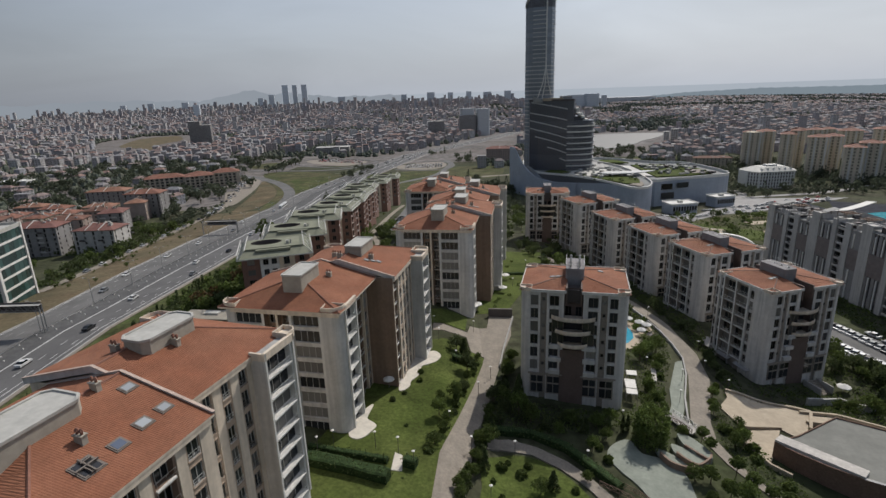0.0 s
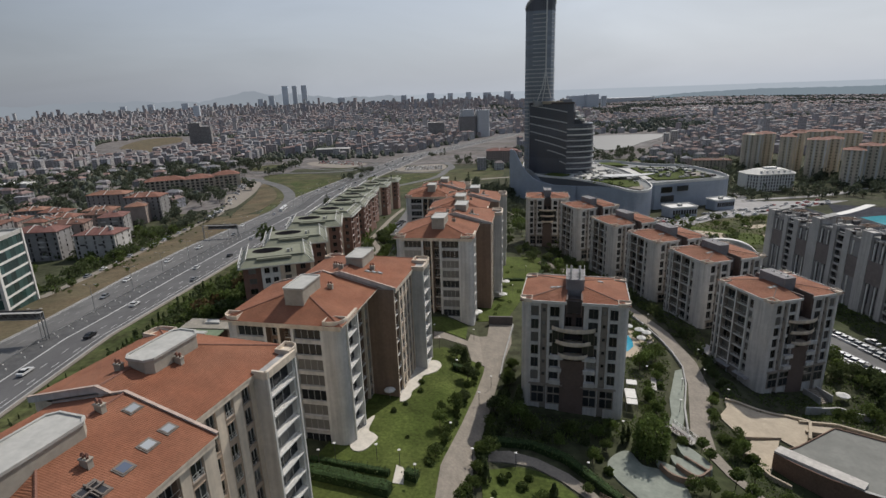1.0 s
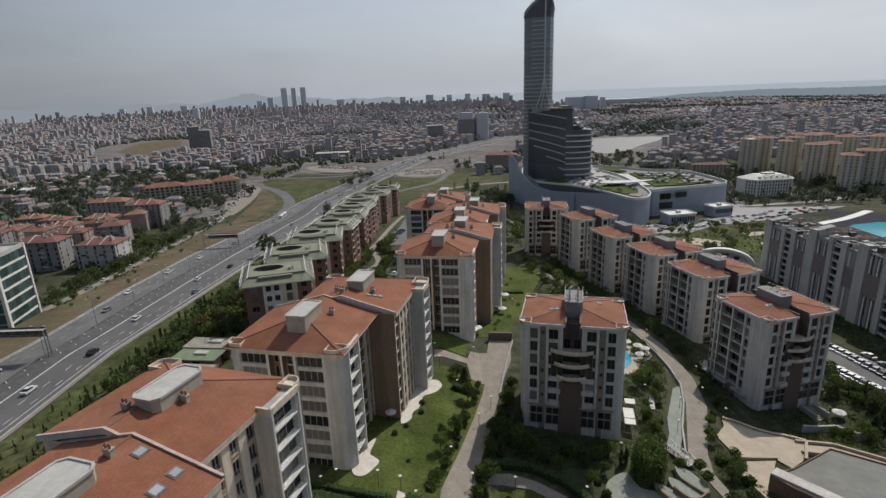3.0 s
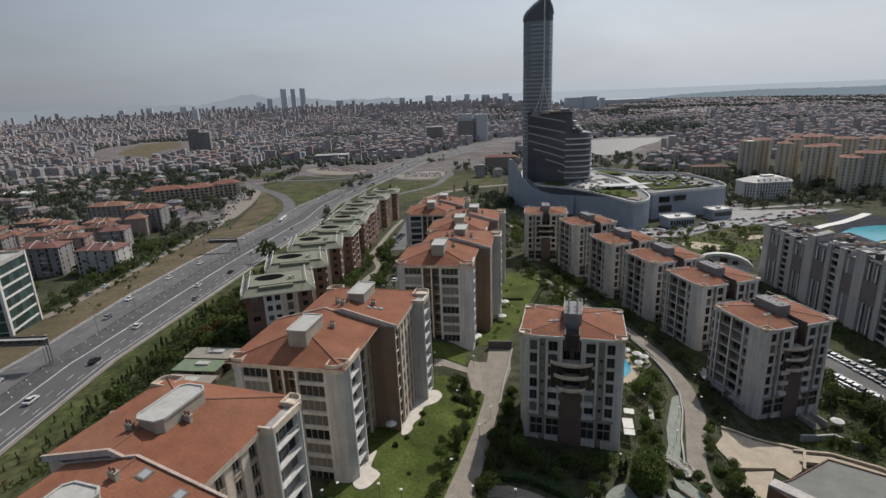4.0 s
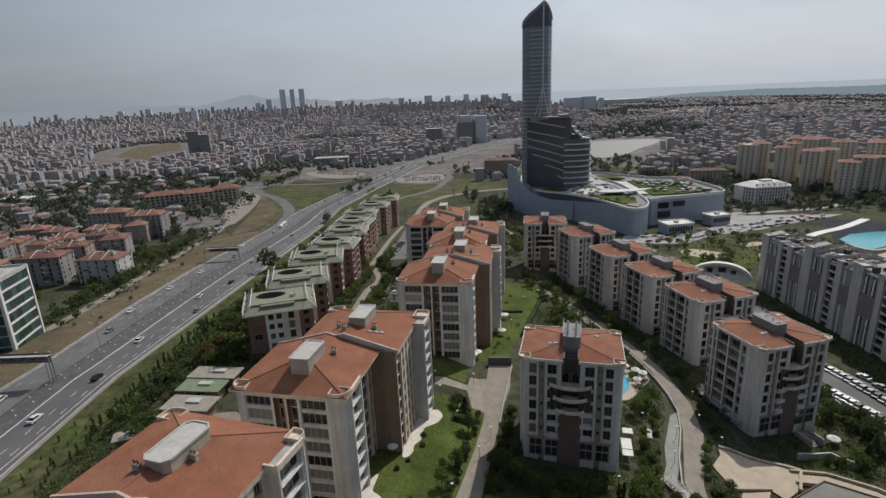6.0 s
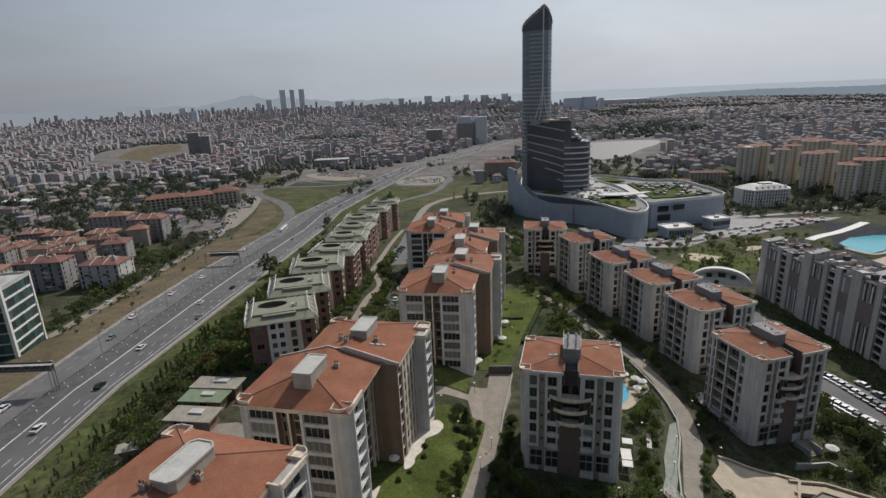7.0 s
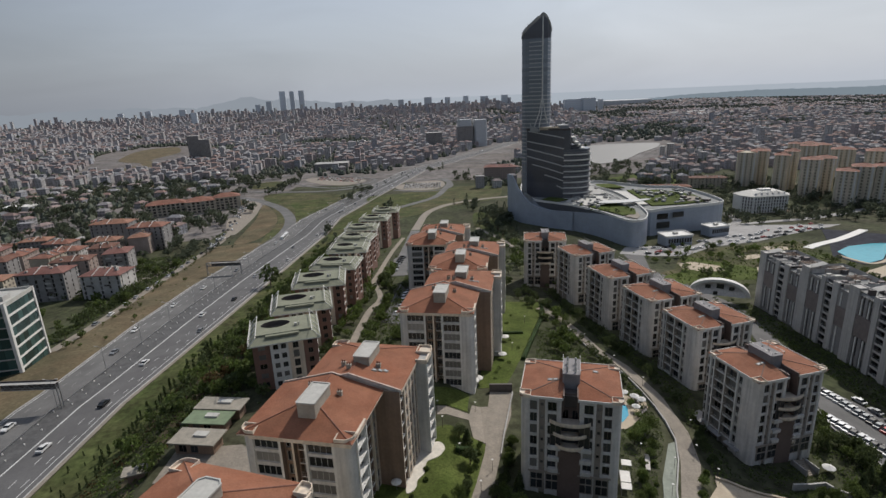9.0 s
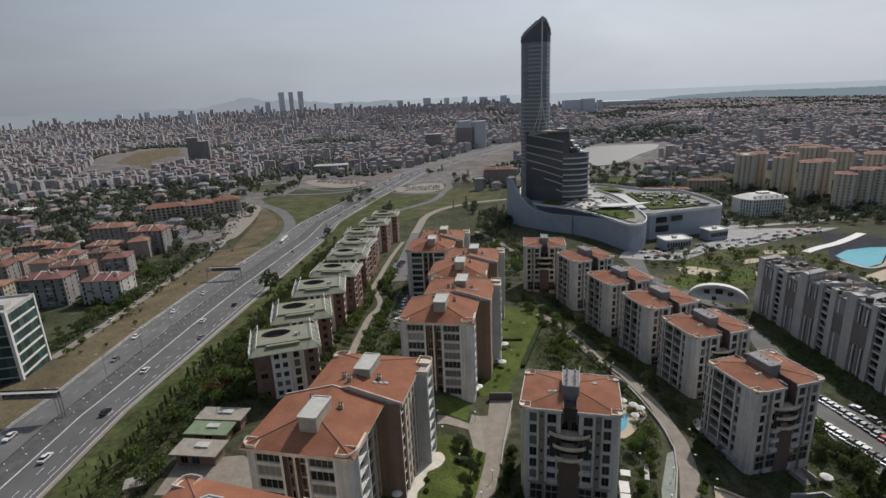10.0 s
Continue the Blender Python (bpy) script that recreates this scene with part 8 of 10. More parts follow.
# ---------------------------------------------------------------- garage and garden walls
def garage():
    o = thing("garage", "curved brown garage wall with pale flat roof", "garage")
    top, bot = -4.6, -12.5
    front = [(60.3, 85.4), (62.4, 82.0), (65.4, 78.4), (69.2, 74.8), (73.8, 71.6), (79.2, 68.8), (85.5, 66.4)]
    back = [(96, 80), (84, 87.5), (76.8, 92.6), (66, 87.2)]
    g = Geo()
    g.prism(front + back, bot, top)
    part("wall", g, [BRICK], o, "brown brick wall")
    g = Geo()
    rim(g, [(x, y) for x, y in front + back], top, top + 0.38, 0.22, 0)
    part("coping", g, [BRICK], o, "thin brown roof edge")
    g = Geo()
    for (xa, ya), (xb, yb) in zip(front[3:], front[4:]):
        g.face(((xa, ya, top + .39), (xb, yb, top + .39), (xb + .3, yb + .5, top + .39), (xa + .3, ya + .5, top + .39)))
    part("edge_slab", g, [CONC], o, "narrow pale edge slab")
    g = Geo()
    g.prism([(x + (77 - x) * 0.02, y + (80 - y) * 0.02) for x, y in front + back], top - 0.1, top + 0.12)
    part("roof", g, [GARAGEROOF], o, "grey-green flat roof")
    g = Geo()
    g.prism([(60.4, 85.5), (69.3, 74.9), (71.2, 76.4), (62.4, 87.0)], top + 0.1, top + 0.75)
    part("roof_slab", g, [SLABSTONE], o, "pale raised slab along the roof edge")


SLABSTONE = material("pale_slab_stone", (0.47, 0.44, 0.40), 0.85, grain=0.1, scale=1.5, stain=0.2, stain_scale=0.4)
BRICK = material("brown_brick", (0.16, 0.10, 0.07), 0.9, grain=0.2, scale=3, stain=0.15, stain_scale=0.3)
GARAGEROOF = material("grey_roof_felt", (0.185, 0.185, 0.165), 0.9, grain=0.08, scale=1, stain=0.15, stain_scale=0.15)
garage()


def low_wall(name, pts, h, w, mats, label, lift=0.0):
    g = Geo()
    for (xa, ya), (xb, yb) in zip(pts, pts[1:]):
        n = max(1, int(math.hypot(xb - xa, yb - ya) / 2))
        for k in range(n):
            p = (xa + (xb - xa) * k / n, ya + (yb - ya) * k / n)
            q = (xa + (xb - xa) * (k + 1) / n, ya + (yb - ya) * (k + 1) / n)
            d = Vector((q[0] - p[0], q[1] - p[1])).normalized() * w / 2
            a, b, c, e = (p[0] + d.y, p[1] - d.x), (q[0] + d.y, q[1] - d.x), (q[0] - d.y, q[1] + d.x), (p[0] - d.y, p[1] + d.x)
            zp, zq = land(*p) + lift, land(*q) + lift
            g.face(((*a, zp - 1), (*b, zq - 1), (*b, zq + h), (*a, zp + h)))
            g.face(((*c, zq - 1), (*e, zp - 1), (*e, zp + h), (*c, zq + h)))
            g.face(((*a, zp + h), (*b, zq + h), (*c, zq + h), (*e, zp + h)))
            g.face(((*e, zp - 1), (*a, zp - 1), (*a, zp + h), (*e, zp + h)))
            g.face(((*b, zq - 1), (*c, zq - 1), (*c, zq + h), (*b, zq + h)))
    return thing(name, label, "garden wall", geo=g, mats=[mats])


low_wall("garden_wall", [(63.4, 108.8), (69.2, 106.2), (78.6, 101.6), (74.2, 95.0)], 0.9, 0.6, SAND, "low stone wall round the piazza")
low_wall("garden_wall", [(68.0, 95.0), (59.4, 94.4)], 0.7, 0.5, SAND, "low stone wall at the edge of the piazza")
low_wall("garden_wall", [(75, 97.6), (83, 97.0), (89, 92.8), (97, 85)], 0.9, 0.5, SAND, "curved low stone wall along the walkway")
low_wall("garden_wall", [(76, 101.4), (84, 101.0), (92.6, 97.2), (101, 89.6)], 0.9, 0.5, SAND, "curved low stone wall beside the walkway")
low_wall("garden_wall", [(48.0, 93.8), (51.3, 102.9), (56.7, 114.4), (59.8, 123.4), (60.6, 131.8), (60.4, 140), (58, 160), (52, 176), (48.8, 200)], 0.8, 0.35, CONC, "long low concrete wall along the garden road")
low_wall("garden_wall", [(56.6, 88.2), (58.0, 82.0), (60.4, 79.5)], 1.0, 0.4, SAND, "low stone wall beside the terrace")
low_wall("garden_wall", [(18.4, 143.5), (13.6, 123.5), (11.6, 114)], 0.9, 0.3, CONC, "low concrete wall along the drive")
# solid dark wall painted as the shaded mouth of the basement ramp
low_wall("ramp_wall", [(11.4, 144.4), (18.4, 144.8)], 2.6, 0.6, DARK, "dark wall standing for the shaded basement ramp opening under the lawn")
low_wall("garden_wall", [(83.0, 109.0), (92.5, 111.0), (93.5, 105.5), (97.5, 107.0)], 2.2, 0.5, CONC, "pale garden wall with a doorway")
g = Geo()
g.box(-0.55, 0.55, -0.12, 0.12, 0, 2.2)
thing("door", "dark door in the pale garden wall", "door", at=pose(93.25, 107.2, land(93.2, 107.2), 0, 0, -79), geo=g, mats=[DARK])
bridge = thing("footbridge", "small white footbridge over the water garden", "footbridge", at=pose(46.2, 92.7, land(46.2, 92.7) + 0.75, 0, 0, -67))
g = Geo()
g.box(-3.4, 3.4, -1.1, 1.1, -0.22, 0)
part("deck", g, [SLABSTONE], bridge, "pale deck")
for sy in (-1.05, 1.05):
    g = Geo()
    for k in range(8):
        g.box(-3.4 + k * 0.96, -3.32 + k * 0.96, sy - 0.04, sy + 0.04, 0, 1.0)
    for zz in (0.25, 0.62, 0.96):
        g.box(-3.4, 3.4, sy - 0.03, sy + 0.03, zz, zz + 0.07)
    part("rail", g, [DARK if sy < 0 else WHITERAIL], bridge, "timber rail")
low_wall("retaining_wall", [(113.4, 114), (111.6, 121), (110.6, 128), (111.0, 136.0), (114.6, 149.5), (119, 160)], 0.9, 0.4, CONC, "concrete wall along the car park")

for pl in ([(37.7, 82.4), (38.2, 80.6), (39.2, 79.3), (41.6, 78.4), (43.2, 79.4)], [(40.8, 82.6), (41.8, 80.6), (43.4, 79.3), (46.0, 81.0)], [(43.2, 84.8), (44.6, 82.6), (46.0, 81.0), (47.3, 82.8)]):
    low_wall("planter_wall", smooth_loop(pl + pl[::-1], 3)[:3 * len(pl) - 2], 1.5, 0.35, BROWN, "curved brown planter wall in the water garden")

# footbridge rail with crossed timber
def railing(pts, h, label):
    o = thing("railing", label, "railing")
    for (xa, ya), (xb, yb) in zip(pts, pts[1:]):
        n = max(1, int(math.hypot(xb - xa, yb - ya) / 1.6))
        for k in range(n):
            p = (xa + (xb - xa) * k / n, ya + (yb - ya) * k / n)
            q = (xa + (xb - xa) * (k + 1) / n, ya + (yb - ya) * (k + 1) / n)
            zp, zq = land(*p) + 0.2, land(*q) + 0.2
            g = Geo()
            g.tube((*p, zp - .3), (*p, zp + h), 0.06, 5)
            g.tube((*p, zp + h), (*q, zq + h), 0.05, 5), g.tube((*p, zp + .15), (*q, zq + .15), 0.04, 5)
            g.tube((*p, zp + .15), (*q, zq + h), 0.035, 4), g.tube((*p, zp + h), (*q, zq + .15), 0.035, 4)
            part("rail_panel", g, [BROWN], o)


railing([(24.4, 74.6), (28.4, 71.6), (31.5, 67.5)], 1.0, "brown crossed timber railing on the footbridge")
railing([(25.8, 76.2), (29.8, 73.0), (33, 69)], 1.0, "brown crossed timber railing on the footbridge")

railing([(44.6, 94.2), (46.9, 90.4)], 1.0, "pale railing above the garden stairs")
for x, y, turn in ((41.6, 109.6, -14), (38.9, 101.4, -14), (39.5, 103.8, -14), (39.9, 105.6, -14)):
    o = thing("awning", "white flat awning beside the building", "awning", at=pose(x, y, land(x, y), 0, 0, turn))
    for px, py in ((-1.1, -1.0), (1.1, -1.0), (-1.1, 1.0), (1.1, 1.0)):
        g = Geo()
        g.tube((px, py, -0.2), (px, py, 2.5), 0.05, 5)
        part("post", g, [METAL], o)
    g = Geo()
    g.prism([(-1.15, -1.05), (1.15, -1.05), (1.15, 1.05), (-1.15, 1.05)], 2.3, 2.45)
    part("cover", g, [WHITE], o)
# lean-to canopies along the garden sides of the point blocks
for x, y, turn in ((74.6, 130.2, 14), (72.9, 136.8, 14), (76.2, 123.8, 14)):
    o = thing("canopy", "pale sloping terrace canopy beside the point block", "canopy", at=pose(x, y, land(x, y), 0, 0, turn), group="terrace canopies")
    for py in (-2.2, 0, 2.2):
        g = Geo()
        g.tube((-1.5, py, -0.4), (-1.5, py, 2.35), 0.05, 5)
        part("post", g, [METAL], o)
    g = Geo()
    g.face(((-1.7, -2.4, 2.35), (1.7, -2.4, 2.95), (1.7, 2.4, 2.95), (-1.7, 2.4, 2.35))), g.face(((-1.7, 2.4, 2.27), (1.7, 2.4, 2.87), (1.7, -2.4, 2.87), (-1.7, -2.4, 2.27)))
    g.face(((-1.7, -2.4, 2.27), (-1.7, -2.4, 2.35), (-1.7, 2.4, 2.35), (-1.7, 2.4, 2.27))), g.face(((-1.7, -2.4, 2.27), (1.7, -2.4, 2.87), (1.7, -2.4, 2.95), (-1.7, -2.4, 2.35)))
    part("cover", g, [MIDGREY], o)
stairs = thing("garden_stairs", "grey stone steps down from the point block", "stairs", at=pose(91.8, 120.2, land(92.0, 117.5), 0, 0, 12))
for k in range(9):
    g = Geo()
    g.box(-1.7, 1.7, -4.2 + k * 0.5, -3.7 + k * 0.5, -0.6, 0.12 + k * 0.17)
    part("step", g, [PAVER], stairs)
for sx in (-1.85, 1.85):
    g = Geo()
    g.box(sx - 0.14, sx + 0.14, -4.4, 0.5, -0.6, 1.9)
    part("cheek_wall", g, [CONC], stairs)
seat = thing("bench", "long pale stone bench on the garden terrace", "bench", at=pose(48.1, 112.6, land(48.1, 112.6) + 0.1, 0, 0, 72))
g = Geo()
g.box(-3.0, 3.0, -0.55, 0.55, 0.42, 0.55)
part("seat", g, [SLABSTONE], seat)
for sx in (-2.3, 2.3):
    g = Geo()
    g.box(sx - 0.25, sx + 0.25, -0.4, 0.4, -0.4, 0.42)
    part("leg", g, [CONC], seat)
# parasols and pool furniture
def parasol(x, y, r, mats, label, z=None):
    z = land(x, y) if z is None else z
    o = thing("parasol", label, "parasol", at=pose(x, y, z))
    g = Geo()
    g.tube((0, 0, 0), (0, 0, 2.5), 0.04, 6)
    part("pole", g, [METAL], o)
    g = Geo()
    for k in range(8):
        a, b = k * math.tau / 8, (k + 1) * math.tau / 8
        p, q = (r * math.cos(a), r * math.sin(a)), (r * math.cos(b), r * math.sin(b))
        g.face(((*p, 2.1), (*q, 2.1), (0, 0, 2.75)))
        g.face(((*q, 2.08), (*p, 2.08), (0, 0, 2.7)))
        g.face(((*p, 1.9), (*q, 1.9), (*q, 2.1), (*p, 2.1)))
    part("canopy", g, [mats], o)


for x, y, r in ((55.0, 141.8, 1.4), (56.6, 140.3, 1.4), (53.5, 136.0, 1.3), (52.4, 143.6, 1.3), (6.9, 146.8, 1.7), (8.4, 149.0, 1.5), (16.6, 171.8, 1.7), (18.2, 168.5, 1.5), (97.6, 117.0, 1.6), (-13.0, 97.2, 1.2), (21.0, 185.5, 1.6)):
    parasol(x, y, r, WHITE, "white garden parasol beside the building")
for k in range(10):
    x, y = (53.4 + (k % 5) * 0.9, 133.6 + k * 1.0)
    o = thing("sun_lounger", "dark sun lounger on the pool deck", "sun lounger", at=pose(x, y, land(x, y) + 0.18, 0, 0, 60 + k * 3), group="pool loungers")
    g = Geo()
    g.box(-0.95, 0.4, -0.3, 0.3, 0.25, 0.35)
    part("frame", g, [DARK], o)
    g = Geo()
    g.face(((0.4, -0.3, 0.35), (1.0, -0.3, 0.75), (1.0, 0.3, 0.75), (0.4, 0.3, 0.35))), g.face(((0.4, 0.3, 0.3), (1.0, 0.3, 0.7), (1.0, -0.3, 0.7), (0.4, -0.3, 0.3)))
    part("backrest", g, [DARK], o)

# garden lamps: post with a white disc shade
g = Geo()
g.tube((0, 0, -0.3), (0, 0, 3.3), 0.05, 6)
lamp_post = g.mesh("post", [DARK])
g = Geo()
g.tube((0, 0, 3.3), (0, 0, 3.40), 0.10, 10, 0, 0.29), g.tube((0, 0, 3.40), (0, 0, 3.50), 0.29, 10, 0, 0.07)
lamp_shade = g.mesh("shade", [WHITE])
for x, y in ((-20.5, 77.5), (-13.4, 77.6), (-9.4, 76.4), (-6.6, 73.0), (-0.6, 85.5), (3.1, 80.0), (5.6, 100.0), (8.9, 108.4), (1.2, 111.0), (5.6, 69.0), (11.0, 81.5), (23.6, 79.5), (-2.9, 120.4), (-4.2, 127.6), (6.3, 132.0), (62.6, 117.6), (66.4, 129.2), (61.4, 152.0), (54.4, 111.6), (49.6, 101.6), (47.5, 116.0), (57.2, 168.2), (52.0, 187.5), (63.8, 108.6), (45.6, 88.4), (34.0, 92.5), (-22.8, 75.6), (31.5, 205.5), (22.5, 176.0)):
    o = thing("garden_lamp", "slim garden lamp with white disc shade", "lamp", at=pose(x, y, land(x, y)), group="garden lamps")
    part("post", lamp_post, None, o)
    part("shade", lamp_shade, None, o)

# street lamps along the highway
g = Geo()
g.tube((0, 0, -0.5), (0, 0, 10.0), 0.11, 6, 0, 0.07)
sp = g.mesh("pole", [METAL])
g = Geo()
g.tube((0, 0, 10.0), (1.8, 0, 10.6), 0.06, 5), g.tube((0, 0, 10.0), (-1.8, 0, 10.6), 0.06, 5)
sa = g.mesh("arm", [METAL])
g = Geo()
g.box(1.6, 2.4, -0.15, 0.15, 10.52, 10.68)
sl = g.mesh("lantern", [LEADROOF])
for k in range(24):
    y = 96 + k * 27
    x = hwy_x(HWY_ML + 1.6, y)
    o = thing("street_lamp", "tall steel street lamp with two arms", "street lamp", at=pose(x, y, land(x, y)), group="highway lamps")
    for nm, me in (("pole", sp), ("arm", sa), ("lantern", sl)):
        part(nm, me, None, o)
    part("lantern", sl, None, o, at=pose(0, 0, 0, 0, 0, 180))

# ---------------------------------------------------------------- hedges and planting
hedge("hedge", [(-25.5, 74.0), (-18.7, 72.2), (-13.0, 70.6), (-10.4, 69.8)], 2.2, 1.8)
hedge("hedge", [(-24.5, 76.6), (-17.0, 75.2), (-11.0, 74.0)], 1.0, 1.2)
hedge("hedge", [(6.8, 88.6), (14.9, 87.6), (20.6, 84.0), (24.9, 77.8), (27.6, 73.6)], 1.5, 1.4)
patch("hedge_gap", [(-10.3, 72.2), (-10.0, 76.6), (-8.6, 75.9), (-8.5, 72.0)], WHITESTONE, "pale paved gap between the hedges", "path", lift=0.2, cell=1.5)
hedge("hedge", [(-8.2, 73.8), (-6.2, 73.2)], 1.6, 1.6)
hedge("hedge", [(0.3, 112.2), (5.4, 112.6)], 1.8, 1.6)
hedge("hedge", [(14.5, 196), (20, 193), (29, 194)], 1.2, 1.0)
hedge("hedge", [(25.4, 168), (34.2, 195), (40.2, 213), (43.5, 230)], 1.4, 1.3)
PATH_LINE = [(150, -34.5), (191, -34.3), (210, -33.6), (225, -31.2), (237, -32.6), (259, -38), (341, -36.5), (400, -33)]
rnd = random.Random(21)
PLANTS = [('light', -2.6, 88.0, 0.55), ('broad', -1.6, 83.0, 0.5), ('broad', -3.4, 79.6, 0.5), ('broad', 0.6, 95.0, 0.55), ('dark', 2.4, 99.5, 0.5), ('dark', 3.6, 108.5, 0.8), ('pine', 3.2, 115.4, 0.8), ('dark', 1.4, 117.6, 0.7), ('broad', -2.4, 93.0, 0.35), ('broad', 6.4, 84.6, 0.7), ('dark', 8.6, 99.0, 0.7), ('broad', 12.8, 110.5, 0.6), ('light', 47.4, 120.0, 0.75), ('light', 50.4, 123.5, 0.8), ('light', 44.2, 106.0, 0.5), ('light', 40.6, 95.0, 0.6), ('broad', 43.6, 99.6, 0.6), ('broad', 54.0, 126.4, 0.7), ('broad', 51.2, 117.4, 0.6), ('rust', -66, 160, 1.2), ('rust', -67, 168, 1.1), ('lollipop', 48.0, 88.0, 1.0), ('lollipop', 47.8, 84.4, 1.0), ('lollipop', 53.9, 79.9, 1.05), ('lollipop', 49.6, 78.4, 1.1), ('lollipop', 50.6, 75.0, 1.1), ('lollipop', 52.6, 72.6, 1.0), ('lollipop', 56.0, 73.8, 1.0), ('lollipop', 54.4, 71.0, 1.0), ('willow', 37.6, 87.0, 0.98), ('broad', 41.4, 76.6, 0.55), ('broad', 44.0, 76.2, 0.6), ('shrub', 46.8, 75.6, 1.1), ('broad', 45.6, 72.6, 0.6), ('light', 48.0, 72.0, 0.55), ('shrub', 42.6, 72.4, 1.2), ('broad', 44.5, 89.0, 0.45), ('shrub', 46.0, 86.0, 0.8), ('pine', 9.3, 91.5, 0.62), ('pine', 7.3, 89.2, 0.5), ('light', 13.6, 95.0, 0.7), ('broad', 15.6, 92.4, 0.62), ('pine', 18.1, 90.3, 0.5), ('light', 20.4, 88.2, 0.45), ('pine', 25.7, 89.2, 0.5), ('broad', 23.6, 92.2, 0.55), ('light', 28.4, 91.0, 0.5), ('broad', 10.6, 98.4, 0.7), ('light', 31.6, 93.0, 0.55), ('pine', 14.6, 102.6, 0.7), ('cypress', 30.5, 90.0, 0.6), ('cypress', 33.2, 89.8, 0.65), ('cypress', 34.4, 90.4, 0.6), ('dark', 16.1, 94.0, 0.5), ('dark', 11.0, 95.5, 0.55), ('dark', 22.5, 93.0, 0.4), ('pine', 5.2, 76.2, 0.55), ('pine', 16.3, 73.4, 0.62), ('broad', 14.0, 72.2, 0.5), ('broad', 22.6, 75.6, 0.4), ('light', 25.6, 83.6, 0.5), ('broad', 29.2, 87.2, 0.45), ('shrub', 27.8, 81.0, 0.9), ('shrub', 27.2, 84.6, 0.8), ('dark', 38.9, 93.0, 0.6), ('broad', 41.5, 99.0, 0.5), ('shrub', 54.9, 92.3, 1.2), ('broad', 57.1, 90.6, 0.5), ('broad', 55.6, 98.6, 0.5), ('broad', 54.1, 87.2, 0.5), ('shrub', 57.2, 86.2, 1.2), ('light', 56.2, 88.2, 0.5), ('light', 59.0, 106.0, 0.45), ('shrub', 57.4, 102.6, 1.1), ('shrub', 60.4, 108.4, 1.1), ('broad', 58.4, 94.0, 0.45), ('shrub', 62.0, 110.5, 1.0)]
for kind, x, y, s in PLANTS:
    plant(kind, x, y, s, rnd=rnd)
# shrubs dotted on the lawns and beds
for k in range(9):
    u = rnd.random()
    x, y = -15 + 15 * u + rnd.uniform(-2, 2), 79 + 34 * u + rnd.uniform(-6, 6)
    if -14 < x < 4 and abs(x - (1.1 + (y - 89) * 0.28)) > 2.2 and x < (1.1 + (y - 89) * 0.28):
        plant("shrub_dark" if k % 2 else "shrub", x, y, rnd.uniform(0.35, 0.7), rnd=rnd)
for x, y in ((6.4, 74), (8.2, 78), (11.5, 76.4), (9.5, 79.4), (13.0, 78.6), (12, 70), (7.5, 70.4), (17, 76), (20, 73), (16, 68.8), (14, 152), (16, 160), (18, 172), (20, 165), (23, 186), (24, 205), (27, 215), (25, 178), (14.6, 156.8)):
    plant("shrub", x, y, rnd.uniform(0.5, 0.9), rnd=rnd)
for k in range(60):   # beds along the garden paths and the garden road
    t = rnd.random()
    y = 66 + 55 * t
    plant("shrub_dark" if k % 3 else "broad", 0.28 * (y - 89) + 5.6 + rnd.uniform(0.3, 2.2), y, rnd.uniform(0.5, 0.95) if k % 3 else 0.4, rnd=rnd)
for k in range(34):
    y = rnd.uniform(94, 150)
    plant("shrub" if k % 5 else "light", ramp(y, [(92, 44), (112, 51), (130, 57.5), (150, 58)]) - rnd.uniform(0.5, 5), y, rnd.uniform(0.5, 1.0) if k % 5 else 0.42, rnd=rnd)
for k in range(60):   # beds in front of the point blocks
    y = rnd.uniform(112, 250)
    x = ramp(y, [(112, 62.5), (130, 67.5), (165, 66.0), (200, 57), (250, 50)]) + rnd.uniform(0, 3.0)
    plant("shrub_dark" if k % 3 else "dark", x, y, rnd.uniform(0.6, 1.1) if k % 3 else 0.45, rnd=rnd)
for k in range(44):   # bank beside the car park
    plant(("dark", "pine", "broad", "shrub_dark")[k % 4], rnd.uniform(99, 110), rnd.uniform(104, 150), rnd.uniform(0.6, 1.0), rnd=rnd)
for k in range(10):
    plant(("broad", "shrub")[k % 2], rnd.uniform(86, 100), rnd.uniform(101, 107), rnd.uniform(0.45, 0.7), rnd=rnd)
for k in range(30):   # slope between the lawn and the point blocks
    y = rnd.uniform(140, 235)
    plant(("broad", "dark", "shrub", "light")[k % 4], ramp(y, [(140, 32), (180, 40), (213, 45), (235, 47)]) + rnd.uniform(-4, 5), y, rnd.uniform(0.55, 0.95), rnd=rnd)
for k in range(16):   # shrubs along the edge of the lawn by the path
    y = 78 + k * 2.5 + rnd.uniform(-.8, .8)
    plant(("shrub", "shrub_dark", "shrub", "broad")[k % 4], ramp(y, [(77, -3.6), (89.3, 0.2), (103, 3.9), (115, 6.7)]) - rnd.uniform(0.0, 0.9), y, rnd.uniform(0.6, 1.0) if k % 4 < 3 else 0.38, rnd=rnd)
# rows on the highway bank
for k in range(22):
    far_tree("cypress", -98.5 + 2.4 * math.sin(k * 2.1) + rnd.uniform(-1, 1), 78 + k * 2.3, rnd.uniform(0.2, 0.42), rnd)
for k in range(46):
    y = 92 + k * 2.4
    plant("cypress", -92.5 + 1.2 * math.sin(k * 0.9) + rnd.uniform(-.8, .8), y, ramp(y, [(92, 0.28), (125, 0.6), (190, 0.85)]) * rnd.uniform(0.75, 1.2), rnd=rnd)
